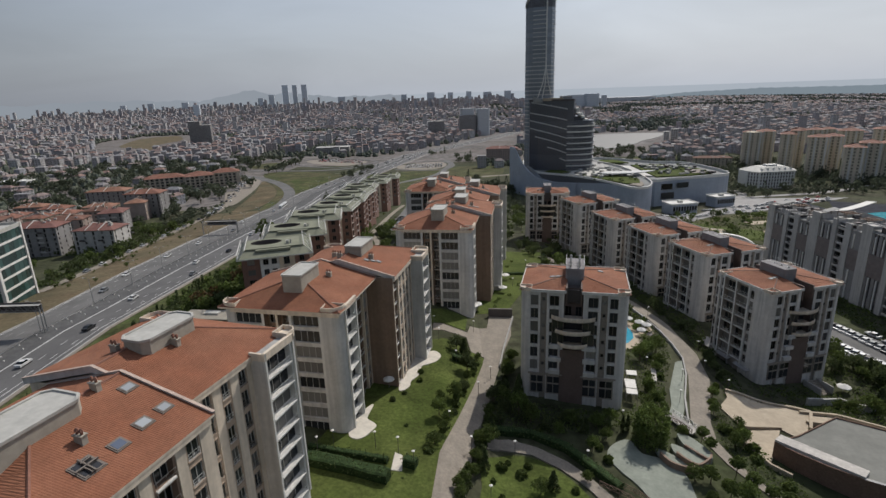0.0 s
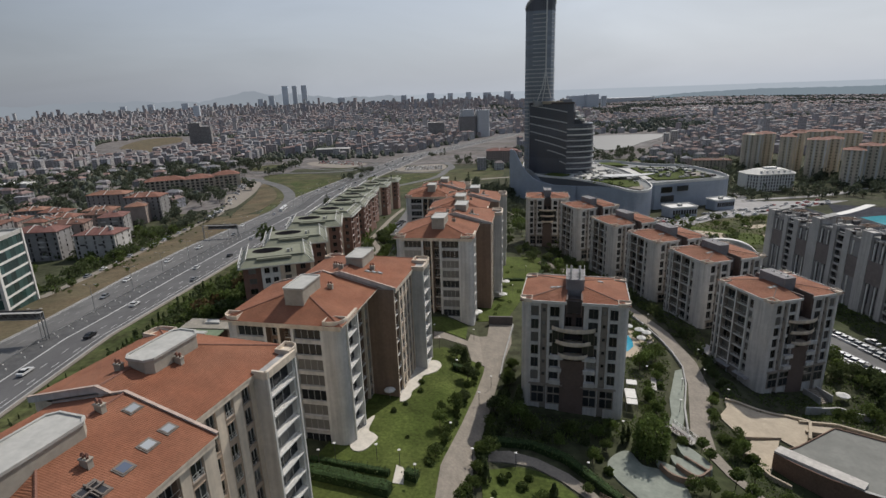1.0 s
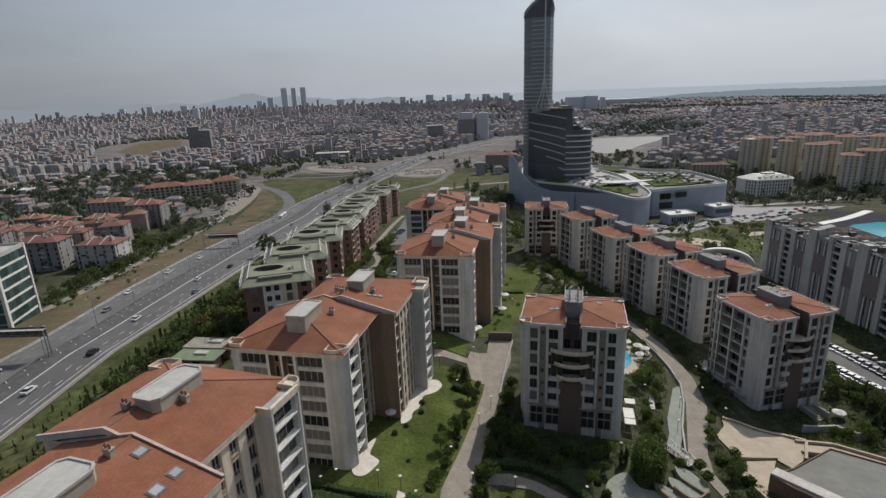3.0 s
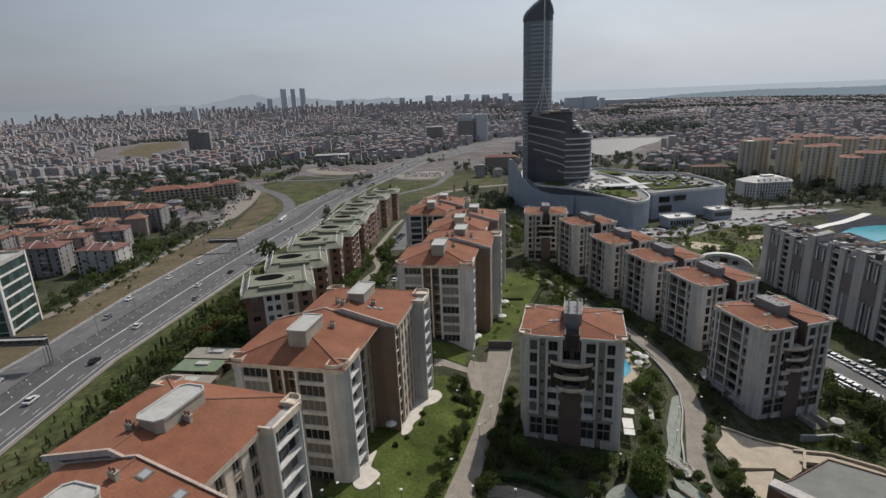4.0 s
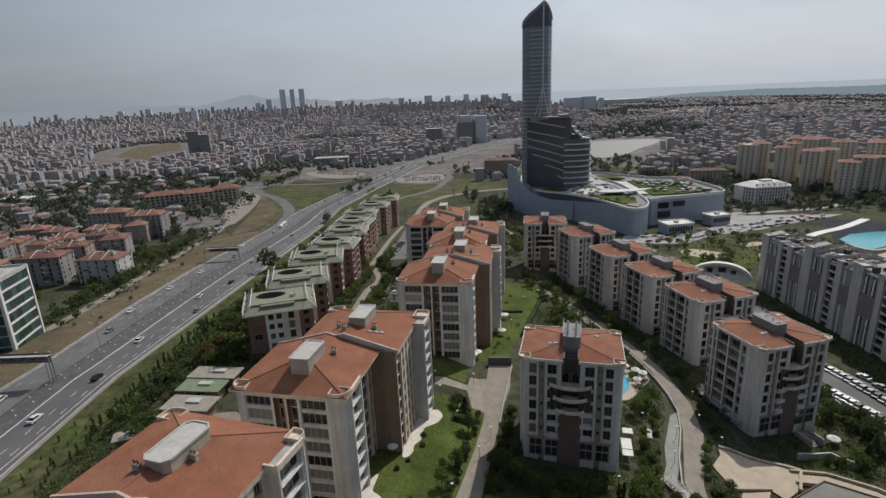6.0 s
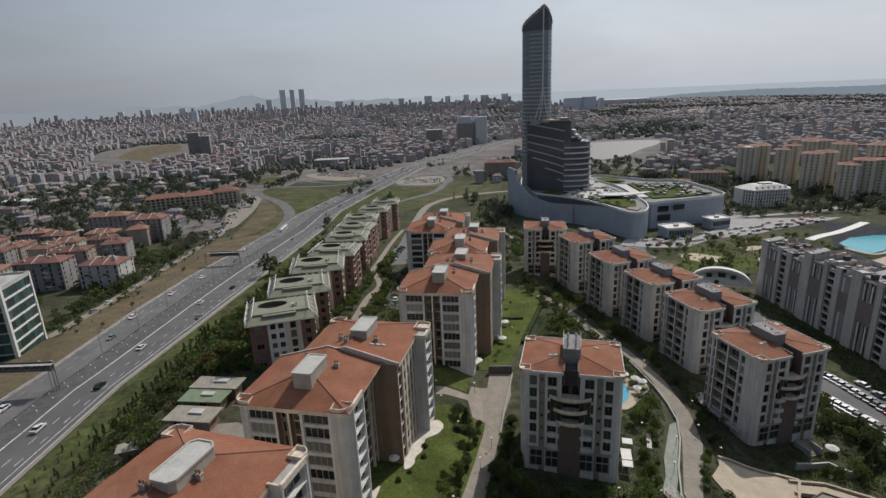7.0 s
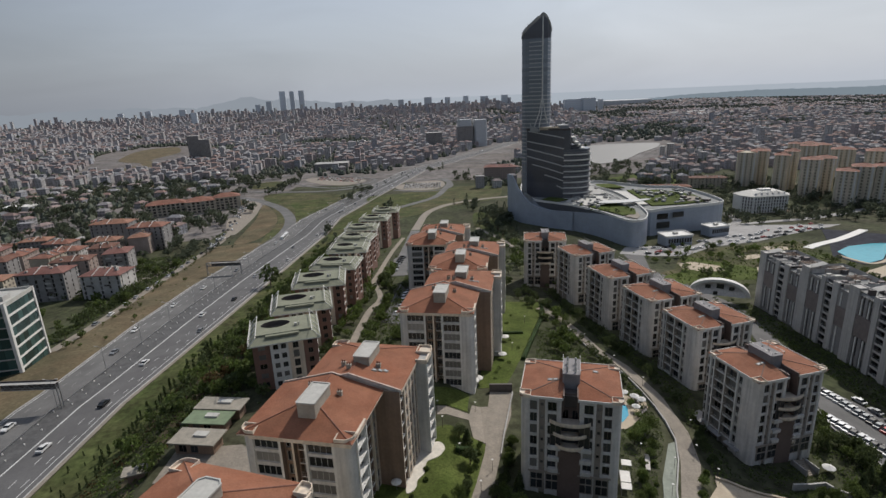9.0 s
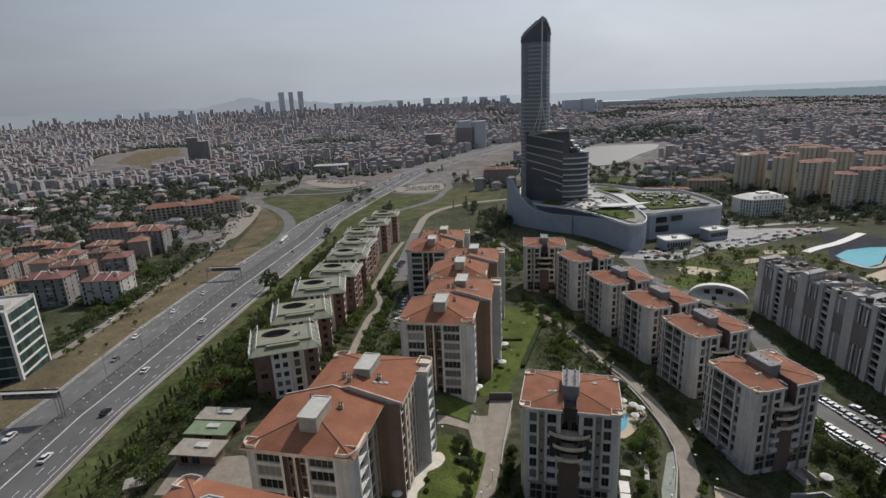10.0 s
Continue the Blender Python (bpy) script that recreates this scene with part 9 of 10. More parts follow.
for k in range(70):
    y = 130 + k * 4.0 + rnd.uniform(-1.5, 1.5)
    plant(("pine", "dark", "broad", "cypress")[k % 4], rnd.uniform(-88, -80), y, rnd.uniform(0.6, 1.0), rnd=rnd)
for k in range(46):
    y = rnd.uniform(138, 330)
    plant(("dark", "broad", "rust", "shrub_dark")[k % 4] if k % 7 else "rust", rnd.uniform(-80, -64), y, rnd.uniform(0.6, 1.0), rnd=rnd)
plant("dark", -101, 286, 2.2, rnd=rnd), plant("pine", -98, 420, 1.4, rnd=rnd)
for k in range(40):   # between the low blocks and the lane
    y = rnd.uniform(130, 400)
    x = rnd.uniform(-35, -18)
    if abs(x - ramp(y, PATH_LINE)) > 4 and not (y > 280 and -32 < x < -22):
        plant(("dark", "broad", "shrub", "shrub_dark")[k % 4], x, y, rnd.uniform(0.5, 0.9), rnd=rnd)
for k in range(50):   # far side of the highway, round the houses
    y = rnd.uniform(215, 440)
    plant(("dark", "broad", "shrub", "dark")[k % 4], ramp(y, [(215, -176), (300, -184), (440, -204)]) + rnd.uniform(-14, 2), y, rnd.uniform(0.6, 1.2), rnd=rnd)
for k in range(40):
    plant(("dark", "broad")[k % 2], rnd.uniform(-350, -205), rnd.uniform(320, 470), rnd.uniform(0.8, 1.3), rnd=rnd)
for k in range(30):   # park and mall forecourt
    plant(("light", "broad", "dark")[k % 3], rnd.uniform(150, 250), rnd.uniform(290, 368), rnd.uniform(0.6, 1.1), rnd=rnd)
for cx, cy, sx, sy, n in ((-116, 640, 7, 16, 9), (-100, 690, 8, 8, 7), (-103, 456, 2, 3, 3), (-18, 895, 10, 8, 8), (26, 785, 9, 14, 12), (56, 745, 14, 8, 9), (24, 556, 9, 10, 10), (46, 508, 12, 14, 8), (-62, 560, 5, 12, 5)):   # clumps at the junction
    for k in range(n):
        plant(("dark", "pine", "broad")[k % 3], rnd.gauss(cx, sx), rnd.gauss(cy, sy), rnd.uniform(0.9, 1.6), rnd=rnd)
for k in range(26):
    plant(("dark", "broad")[k % 2], rnd.uniform(24, 62), rnd.uniform(290, 420), rnd.uniform(0.8, 1.3), rnd=rnd)

for k in range(150):   # thick belt of conifers and shrubs on the highway bank
    y = rnd.uniform(118, 400)
    plant(("pine", "broad", "cypress", "shrub", "light")[k % 5], rnd.uniform(-91, -79), y, rnd.uniform(0.5, 0.95), rnd=rnd)
for k in range(120):
    y = rnd.uniform(134, 380)
    plant(("light", "shrub", "broad", "rust" if k % 3 == 0 else "shrub")[k % 4], rnd.uniform(-77, -63), y, rnd.uniform(0.5, 1.0), rnd=rnd)
for k in range(150):   # round the low blocks
    y = rnd.uniform(128, 420)
    x = rnd.uniform(-36, -16) if k % 3 else rnd.uniform(-62, -36)
    if abs(x - ramp(y, PATH_LINE)) > 4 and not (y > 280 and -32 < x < -22):
        plant(("dark", "shrub", "broad", "shrub_dark")[k % 4], x, y, rnd.uniform(0.4, 0.9), rnd=rnd)
for k in range(230):   # slope before and among the older houses
    y = rnd.uniform(215, 470)
    plant(("dark", "broad", "shrub_dark", "dark")[k % 4], ramp(y, [(215, -178), (300, -186), (440, -206)]) - rnd.random() ** 1.5 * 150, y, rnd.uniform(0.6, 1.25), rnd=rnd)
for k in range(260):   # junction, slopes behind the mall and below the tall blocks
    if k % 9 == 0:
        x, y = rnd.uniform(28, 66), rnd.uniform(420, 560)
    elif k % 3 == 1:
        x, y = rnd.uniform(250, 420), rnd.uniform(430, 560)
    else:
        x, y = rnd.uniform(-480, -230), rnd.uniform(440, 760)
    if blocked_road(x, y):
        continue
    plant(("dark", "broad", "dark", "pine")[k % 4], x, y, rnd.uniform(0.9, 1.7), rnd=rnd)
for k in range(70):
    plant(("light", "shrub", "dark", "broad")[k % 4], rnd.uniform(130, 255), rnd.uniform(270, 372), rnd.uniform(0.4, 0.9), rnd=rnd)
for k in range(90):    # foot of the grey blocks and lanes
    y = rnd.uniform(110, 260)
    plant(("dark", "shrub_dark")[k % 2], rnd.uniform(138, 150) if k % 2 else rnd.uniform(96, 112), y, rnd.uniform(0.5, 0.9), rnd=rnd)
for k in range(60):
    y = rnd.uniform(260, 420)
    plant(("dark", "broad", "shrub")[k % 3], rnd.uniform(18, 70), y, rnd.uniform(0.6, 1.2), rnd=rnd)
for k in range(330):   # dark slopes below the tall blocks, round the pools and the round block
    x, y = rnd.uniform(240, 520), rnd.uniform(400, 660)
    if (270 < x < 335 and 475 < y < 515) or (235 < x < 330 and y < 440) or x < 250 and y < 530:
        continue
    far_tree(("dark", "broad", "dark", "pine")[k % 4], x, y, rnd.uniform(0.9, 1.8), rnd)
for k in range(420):   # gardens and yards between the older houses and the junction
    x, y = rnd.uniform(-560, -215), rnd.uniform(400, 900)
    if blocked_road(x, y) or (-350 < x < -225 and 570 < y < 640):
        continue
    far_tree(("dark", "broad", "dark", "light")[k % 4], x, y, rnd.uniform(1.0, 2.2), rnd)
for k in range(26):
    x, y = rnd.uniform(24, 62), rnd.uniform(400, 540)
    if abs(x - ramp(y, [(360, 48), (404, 41), (440, 30)])) > 5:
        far_tree(("dark", "broad", "pine")[k % 3], x, y, rnd.uniform(0.8, 1.4), rnd)
for k in range(170):   # between the mall and the lake
    x, y = rnd.uniform(150, 360), rnd.uniform(575, 880)
    if 180 < x < 330 and 575 < y < 640:
        continue
    far_tree(("dark", "broad", "dark")[k % 3], x, y, rnd.uniform(1.0, 2.0), rnd)
for k in range(180):   # gardens behind the huts and along the bank
    x, y = rnd.uniform(-79, -52), rnd.uniform(100, 190)
    if x > -70 and y < 130:
        continue
    far_tree(("dark", "shrub_dark", "broad", "shrub")[k % 4], x, y, rnd.uniform(0.45, 0.95), rnd)
for k in range(160):   # gardens of the point blocks
    y = rnd.uniform(128, 262)
    x = ramp(y, [(112, 62.5), (130, 67.0), (165, 65.5), (200, 57), (262, 48)])
    if k % 2 and y < 152:
        continue
    if k % 2:
        far_tree(("broad", "dark", "light", "shrub")[k % 4], x - rnd.uniform(6, 17), y, rnd.uniform(0.4, 0.85), rnd)
    else:
        far_tree(("shrub", "dark", "shrub_dark", "shrub")[(k // 2) % 4], x + rnd.uniform(0, 5), y, rnd.uniform(0.4, 0.8), rnd)
for k in range(150):   # planting on both sides of the winding path
    y = rnd.uniform(140, 300)
    x = ramp(y, PATH_LINE) + rnd.choice((-1, 1)) * rnd.uniform(2.4, 7.5)
    if x < -26 or y < 180:
        far_tree(("shrub", "dark", "shrub_dark", "broad", "light")[k % 5], x, y, rnd.uniform(0.4, 0.8), rnd)
for k in range(120):   # bushes along the service road and on the dry verge
    y = rnd.uniform(206, 470)
    x = ramp(y, [(205, -170), (250, -174), (320, -183), (400, -193), (470, -201)])
    x += rnd.uniform(3.6, 6.5) if k % 3 else rnd.uniform(7, 22)
    far_tree(("shrub", "shrub_dark", "broad", "shrub")[k % 4], x, y, rnd.uniform(0.35, 0.75) if k % 3 else rnd.uniform(0.2, 0.5), rnd)
for k in range(70):    # rough growth on the bank below the low blocks
    y = rnd.uniform(180, 470)
    far_tree(("shrub", "shrub_dark", "dark", "broad")[k % 4], rnd.uniform(-100, -88), y, rnd.uniform(0.3, 0.7), rnd)
tagged(thing("woodland", "mixed trees and shrubs on the banks and slopes", "trees", geo=woods, mats=[LEAF, LEAF_LIGHT, LEAF_DARK, LEAF_RUST, BARK, LEAF_HAZED]), kind="stuff")

GREENS = [LEAF_DARK, LEAF, LEAF_LIGHT]
BANKGREENS = [LEAF, LEAF_LIGHT, LEAF_RUST]
bed([(-104, 95), (-91, 95), (-91, 420), (-86, 420), (-63, 420), (-63, 132), (-72, 118), (-70, 92), (-92, 92)], 1.3, 1.6, 0.42, BANKGREENS, "rough shrubs and young conifers on the highway bank", 31)
bed([(62.0, 106), (66, 118), (68.5, 130), (68, 150), (65, 168), (60, 182), (57, 200), (50, 226), (57, 240), (66, 200), (75, 170), (76, 150), (75, 130), (70, 112)], 0.9, 3.5, 0.30, GREENS, "low garden shrubs along the winding road", 32)
bed([(43.2, 96), (46.4, 101.4), (48.6, 107.6), (52.4, 114.4), (56.4, 122.6), (59.0, 132), (60, 140), (57.6, 160), (51.6, 176), (47, 190), (36, 200), (30, 170), (34, 146), (48, 147), (55, 142), (50, 128), (42, 124), (40, 110), (41, 96)], 0.8, 3.5, 0.28, GREENS, "dense green shrubs beside the winding road", 33)
bed([(8, 96), (13, 88.5), (24, 89), (36, 92), (38, 98), (24, 97), (14, 100)], 0.9, 6, 0.26, GREENS, "dense shrubs at the foot of the point block", 34)
bed([(78, 101), (100, 98), (108, 104), (112, 134), (115, 150), (100, 152), (97, 118), (84, 108)], 1.3, 3.5, 0.34, GREENS, "shrub bank beside the car park", 35)
bed([(52.4, 82.5), (54.2, 77.5), (58.5, 70), (62, 78), (58.5, 90), (57.5, 101), (54.2, 96), (51.6, 89)], 0.8, 6, 0.24, GREENS, "garden shrubs between low walls", 36)
bed([(-27, 122), (-20, 118), (-12, 128), (-14, 160), (-20, 210), (-18, 300), (-12, 400), (-19, 400), (-21.5, 300), (-26, 200)], 1.0, 1.8, 0.42, GREENS, "garden shrubs between the low blocks", 37)
bed([(100, 150), (116, 150), (126, 200), (134, 250), (118, 262), (96, 230), (98, 190)], 1.2, 1.8, 0.42, GREENS, "shrubs behind the point blocks", 38)
bed([(66, 106), (76, 104), (96, 108), (99, 118), (96, 124), (86, 118), (74, 119), (70, 112)], 0.8, 4, 0.28, GREENS, "low shrubs at the foot of the point block", 39)
bed([(-176, 212), (-186, 320), (-196, 400), (-230, 400), (-240, 330), (-225, 296), (-196, 292), (-188, 250), (-200, 212)], 1.2, 0.7, 0.8, [LEAF_DARK, LEAF_DARK, LEAF], "rough shrubs and small trees below the older houses", 41)
bed([(136, 150), (152, 148), (152, 250), (140, 250)], 1.0, 2, 0.4, GREENS, "shrubs along the foot of the grey blocks", 40)
bed([(124, 266), (143, 286), (190, 284), (228, 290), (250, 320), (254, 370), (232, 370), (190, 360), (162, 350), (143, 314), (126, 298)], 0.8, 0.22, 0.7, [LEAF_DARK, LEAF, LEAF], "low shrubs and bushes in the park", 42)
# ---------------------------------------------------------------- vehicles
CARPAINT = [material("car_white", (0.60, 0.60, 0.59), 0.5, spec=0.3), material("car_grey", (0.20, 0.21, 0.22), 0.5, metal=0.2), material("car_black", (0.02, 0.02, 0.022), 0.45, spec=0.35), material("car_red", (0.35, 0.03, 0.03), 0.45, spec=0.35), material("car_silver", (0.42, 0.43, 0.44), 0.5, metal=0.25)]
TYRE = material("tyre_rubber", (0.02, 0.02, 0.02), 0.9)
CARGLASS = material("car_glass", (0.015, 0.018, 0.02), 0.08, spec=0.7)


def car_kit():
    prof = [(-2.15, 0.35), (2.1, 0.35), (2.2, 0.7), (1.95, 0.88), (0.95, 1.0), (-1.6, 1.02), (-2.15, 0.95)]
    cab = [(1.0, 0.98), (0.35, 1.44), (-0.95, 1.46), (-1.75, 1.0)]
    b = Geo()
    n = len(prof)
    for i in range(n):
        (xa, za), (xb, zb) = prof[i], prof[(i + 1) % n]
        b.face(((xa, -0.88, za), (xa, 0.88, za), (xb, 0.88, zb), (xb, -0.88, zb)))
    b.face([(x, -0.88, z) for x, z in prof]), b.face([(x, 0.88, z) for x, z in prof][::-1])
    roof = Geo()
    roof.box(-0.95, 0.35, -0.66, 0.66, 1.43, 1.5)
    c = Geo()
    for i in range(3):
        (xa, za), (xb, zb) = cab[i], cab[i + 1]
        wa, wb = (0.84, 0.68) if i == 0 else ((0.68, 0.68) if i == 1 else (0.68, 0.84))
        c.face(((xb, -wb, zb), (xb, wb, zb), (xa, wa, za), (xa, -wa, za)))
    for s in (-1, 1):
        f = [(cab[0][0], s * .84, .98), (cab[1][0], s * .68, 1.44), (cab[2][0], s * .68, 1.46), (cab[3][0], s * .84, 1.0)]
        c.face(f if s > 0 else f[::-1])
    w = Geo()
    w.tube((0, -0.11, 0), (0, 0.11, 0), 0.33, 10)
    h = Geo()
    h.box(2.12, 2.22, -0.75, -0.4, 0.62, 0.8), h.box(2.12, 2.22, 0.4, 0.75, 0.62, 0.8)
    return b, roof, c.mesh("cabin_glass", [CARGLASS]), w.mesh("wheel", [TYRE]), h.mesh("headlight_pair", [WHITE])


_b, _r, CABIN, WHEEL, LIGHTS = car_kit()
BODIES = [_b.mesh("body", [m]) for m in CARPAINT]
ROOFS = [_r.mesh("roof", [m]) for m in CARPAINT]
CARNAMES = ("white", "dark grey", "black", "red", "silver")


def car(x, y, turn, colour, group, where, s=1.0, z=None):
    zz = (land(x, y) + 0.17) if z is None else z
    o = thing("car", f"{CARNAMES[colour]} car {where}", "car", at=Matrix.Translation((x, y, zz)) @ Matrix.Rotation(radians(turn), 4, "Z") @ Matrix.Scale(s, 4), group=group)
    part("body", BODIES[colour], None, o), part("roof", ROOFS[colour], None, o), part("cabin_glass", CABIN, None, o), part("headlight_pair", LIGHTS, None, o)
    for wx in (-1.35, 1.35):
        for wy in (-0.8, 0.8):
            part("wheel", WHEEL, None, o, at=pose(wx, wy, 0.33))


rnd = random.Random(5)
for lane, y, c in ((-118, 96, 4), (-116.4, 128, 0), (-112.2, 150, 2), (-116.8, 182, 0), (-109.4, 215, 1), (-118, 238, 0), (-112.2, 262, 2), (-116.8, 310, 4), (-109.6, 352, 0), (-118, 398, 1), (-112, 450, 0), (-112, 505, 4)):
    car(hwy_x(lane, y), y, 90, c, "highway traffic", "driving on the highway")
for lane, y, c in ((-139, 140, 0), (-137, 196, 1), (-141, 222, 0), (-139.5, 258, 0), (-137, 290, 0), (-133.6, 330, 1), (-141, 366, 0), (-137, 420, 4)):
    car(hwy_x(lane, y), y, -90, c, "highway traffic", "driving on the highway")
for k in range(10):
    u = k / 9
    car(113.4 + 5.6 * u + rnd.uniform(-.15, .15), 139.5 - 16 * u, 28, rnd.choice((0, 0, 1, 2, 4, 4)), "parked cars", "parked in the open car park")
for k in range(13):
    u = k / 12
    car(123.6 + 4.8 * u + rnd.uniform(-.15, .15), 160.0 - 27 * u, 24, rnd.choice((0, 1, 2, 4, 0, 3)), "parked cars", "parked in the open car park")
for k in range(5):
    car(132.6 + 0.5 * k, 152.0 - 6.2 * k, 102, rnd.choice((1, 2, 4)), "kerbside cars", "parked along the lane")
for k in range(22):
    y = 240 + k * 15 + rnd.uniform(-4, 4)
    car(ramp(y, [(205, -169), (250, -173), (320, -183), (400, -193), (480, -206), (560, -222), (660, -246)]), y, 96 + rnd.uniform(-8, 8), rnd.choice((0, 1, 2, 4)), "service road cars", "parked beside the service road")
for k in range(8):
    y = 205 + k * 5
    car(-21.5 + rnd.uniform(-.4, .4) + (0.05 * (y - 205)), y, 80, rnd.choice((0, 1, 2, 4)), "courtyard cars", "parked in the dark courtyard")
for k in range(9):
    car(-30.6 + 0.35 * k + rnd.uniform(-.3, .3), 280 + k * 5.2, 8 + rnd.uniform(-5, 5), rnd.choice((0, 1, 2, 4)), "court cars", "parked in the asphalt court")
# crowds of small parked cars far off
lot = Geo()


def far_car(x, y, turn, m, z=None):
    zz = (land(x, y) + 0.2) if z is None else z
    c, s = math.cos(radians(turn)), math.sin(radians(turn))
    for x0, x1, hw, z0, z1, mm in ((-2.1, 2.1, 0.85, 0.25, 0.95, m), (-1.5, 0.8, 0.72, 0.95, 1.45, 5)):
        k = 0.75 if mm == 5 else 1.0
        lo = [(u, v) for u, v in ((x0, -hw), (x1, -hw), (x1, hw), (x0, hw))]
        a = [(x + c * u - s * v, y + s * u + c * v, zz + z0) for u, v in lo]
        b = [(x + c * u * k - s * v * k, y + s * u * k + c * v * k, zz + z1) for u, v in lo]
        for i in range(4):
            j = (i + 1) % 4
            lot.face((a[i], a[j], b[j], b[i]), mm)
        lot.face(b, m)


for k in range(90):
    far_car(-196 + (k % 15) * 5.0 + rnd.uniform(-.5, .5), 832 - (k % 15) * 3.4 + (k // 15) * 6.5, 90 + rnd.uniform(-3, 3), rnd.choice((0, 1, 2, 4, 0, 3)))
for k in range(70):
    far_car(-52 + (k % 14) * 3.6, 700 + (k // 14) * 9, 80 + rnd.uniform(-3, 3), rnd.choice((0, 1, 2, 4, 0)))
for k in range(80):
    x = rnd.uniform(140, 310)
    y = ramp(x, [(140, 358), (190, 374), (232, 388), (258, 402), (310, 422)]) + rnd.choice((-8, -4, 0, 5, 9)) + rnd.uniform(-1, 1)
    far_car(x, y, 22 + rnd.uniform(-10, 10), rnd.choice((0, 1, 2, 4, 3, 0)))
for k in range(40):
    y = rnd.uniform(430, 660)
    far_car(ramp(y, [(430, -198), (480, -206), (560, -222), (660, -246)]) + rnd.uniform(-5, 5), y, 96 + rnd.uniform(-12, 12), rnd.choice((0, 1, 2, 4)))
for k in range(50):
    y = rnd.uniform(520, 1300)
    far_car(hwy_x(rnd.choice((-140, -136, -132, -121, -117, -113)), y), y, 78, rnd.choice((0, 1, 2, 4, 0)))
tagged(thing("distant_cars", "many small parked and driving cars far away", "car", geo=lot, mats=CARPAINT + [CARGLASS]), kind="stuff")

# articulated bus on the highway
bus = thing("bus", "long white articulated bus on the highway", "bus", at=pose(-140.5, 448, land(-140.5, 448) + 0.15, 0, 0, 92))
for nm, x0, x1 in (("front_body", 0.4, 9), ("rear_body", -9, -0.4)):
    g = Geo()
    g.box(x0, x1, -1.25, 1.25, 0.4, 3.0)
    part(nm, g, [CARPAINT[0]], bus)
    g = Geo()
    g.box(x0 + .3, x1 - .3, -1.27, 1.27, 1.3, 2.3)
    part("cabin_glass", g, [CARGLASS], bus)
g = Geo()
g.box(-0.5, 0.5, -1.1, 1.1, 0.6, 2.8)
part("bellows", g, [TYRE], bus)

# ---------------------------------------------------------------- the city in the distance
def city_material(name, stops, rough=0.9, single=False):
    m = bpy.data.materials.new(name)
    m.use_nodes = True
    t, l = m.node_tree.nodes, m.node_tree.links
    b = t["Principled BSDF"]
    b.inputs["Roughness"].default_value = rough
    b.inputs["Specular IOR Level"].default_value = 0.2
    geo = t.new("ShaderNodeNewGeometry")
    r = t.new("ShaderNodeValToRGB")
    r.color_ramp.interpolation = "CONSTANT"
    e = r.color_ramp.elements
    e[0].position, e[0].color = 0.0, (*stops[0], 1)
    e[1].position, e[1].color = 1.0 / len(stops), (*stops[1], 1)
    for k, c in enumerate(stops[2:], 2):
        n = e.new(k / len(stops))
        n.color = (*c, 1)
    l.new(t.new("ShaderNodeObjectInfo").outputs["Random"] if single else geo.outputs["Random Per Island"], r.inputs[0])
    n = t.new("ShaderNodeTexNoise")
    n.inputs["Scale"].default_value, n.inputs["Detail"].default_value = 0.35, 2
    l.new(geo.outputs["Position"], n.inputs["Vector"])
    mr = t.new("ShaderNodeMapRange")
    mr.inputs[1].default_value, mr.inputs[2].default_value, mr.inputs[3].default_value, mr.inputs[4].default_value = 0.35, 0.65, 0.75, 1.2
    l.new(n.outputs["Fac"], mr.inputs[0])
    v = t.new("ShaderNodeVectorMath")
    v.operation = "SCALE"
    l.new(r.outputs[0], v.inputs[0])
    l.new(mr.outputs[0], v.inputs["Scale"])
    l.new(v.outputs[0], b.inputs["Base Color"])
    return m


# palette cooled and lightened: the haze over the city is put into these colours
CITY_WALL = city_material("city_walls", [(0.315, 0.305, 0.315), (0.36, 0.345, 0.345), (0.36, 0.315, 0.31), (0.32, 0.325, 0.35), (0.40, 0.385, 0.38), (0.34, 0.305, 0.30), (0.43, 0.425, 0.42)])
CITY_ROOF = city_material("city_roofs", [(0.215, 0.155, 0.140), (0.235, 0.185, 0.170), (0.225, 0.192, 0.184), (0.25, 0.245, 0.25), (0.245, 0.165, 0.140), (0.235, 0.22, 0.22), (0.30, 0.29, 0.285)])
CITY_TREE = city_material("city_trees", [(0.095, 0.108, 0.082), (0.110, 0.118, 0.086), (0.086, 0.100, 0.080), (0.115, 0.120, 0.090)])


# same haze-tinted palette for the separate houses, window glass kept pale to match
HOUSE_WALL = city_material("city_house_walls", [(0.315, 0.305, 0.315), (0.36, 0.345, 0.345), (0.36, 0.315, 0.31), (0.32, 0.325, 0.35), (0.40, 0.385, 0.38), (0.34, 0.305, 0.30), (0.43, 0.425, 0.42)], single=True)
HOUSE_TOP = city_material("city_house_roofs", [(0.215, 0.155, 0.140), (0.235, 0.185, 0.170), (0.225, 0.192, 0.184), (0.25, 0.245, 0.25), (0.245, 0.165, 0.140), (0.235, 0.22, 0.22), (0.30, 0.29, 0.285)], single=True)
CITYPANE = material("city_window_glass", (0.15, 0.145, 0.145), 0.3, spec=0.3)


def value_noise(x, y, s):
    return noise.noise(Vector((x / s, y / s, 3.7)))


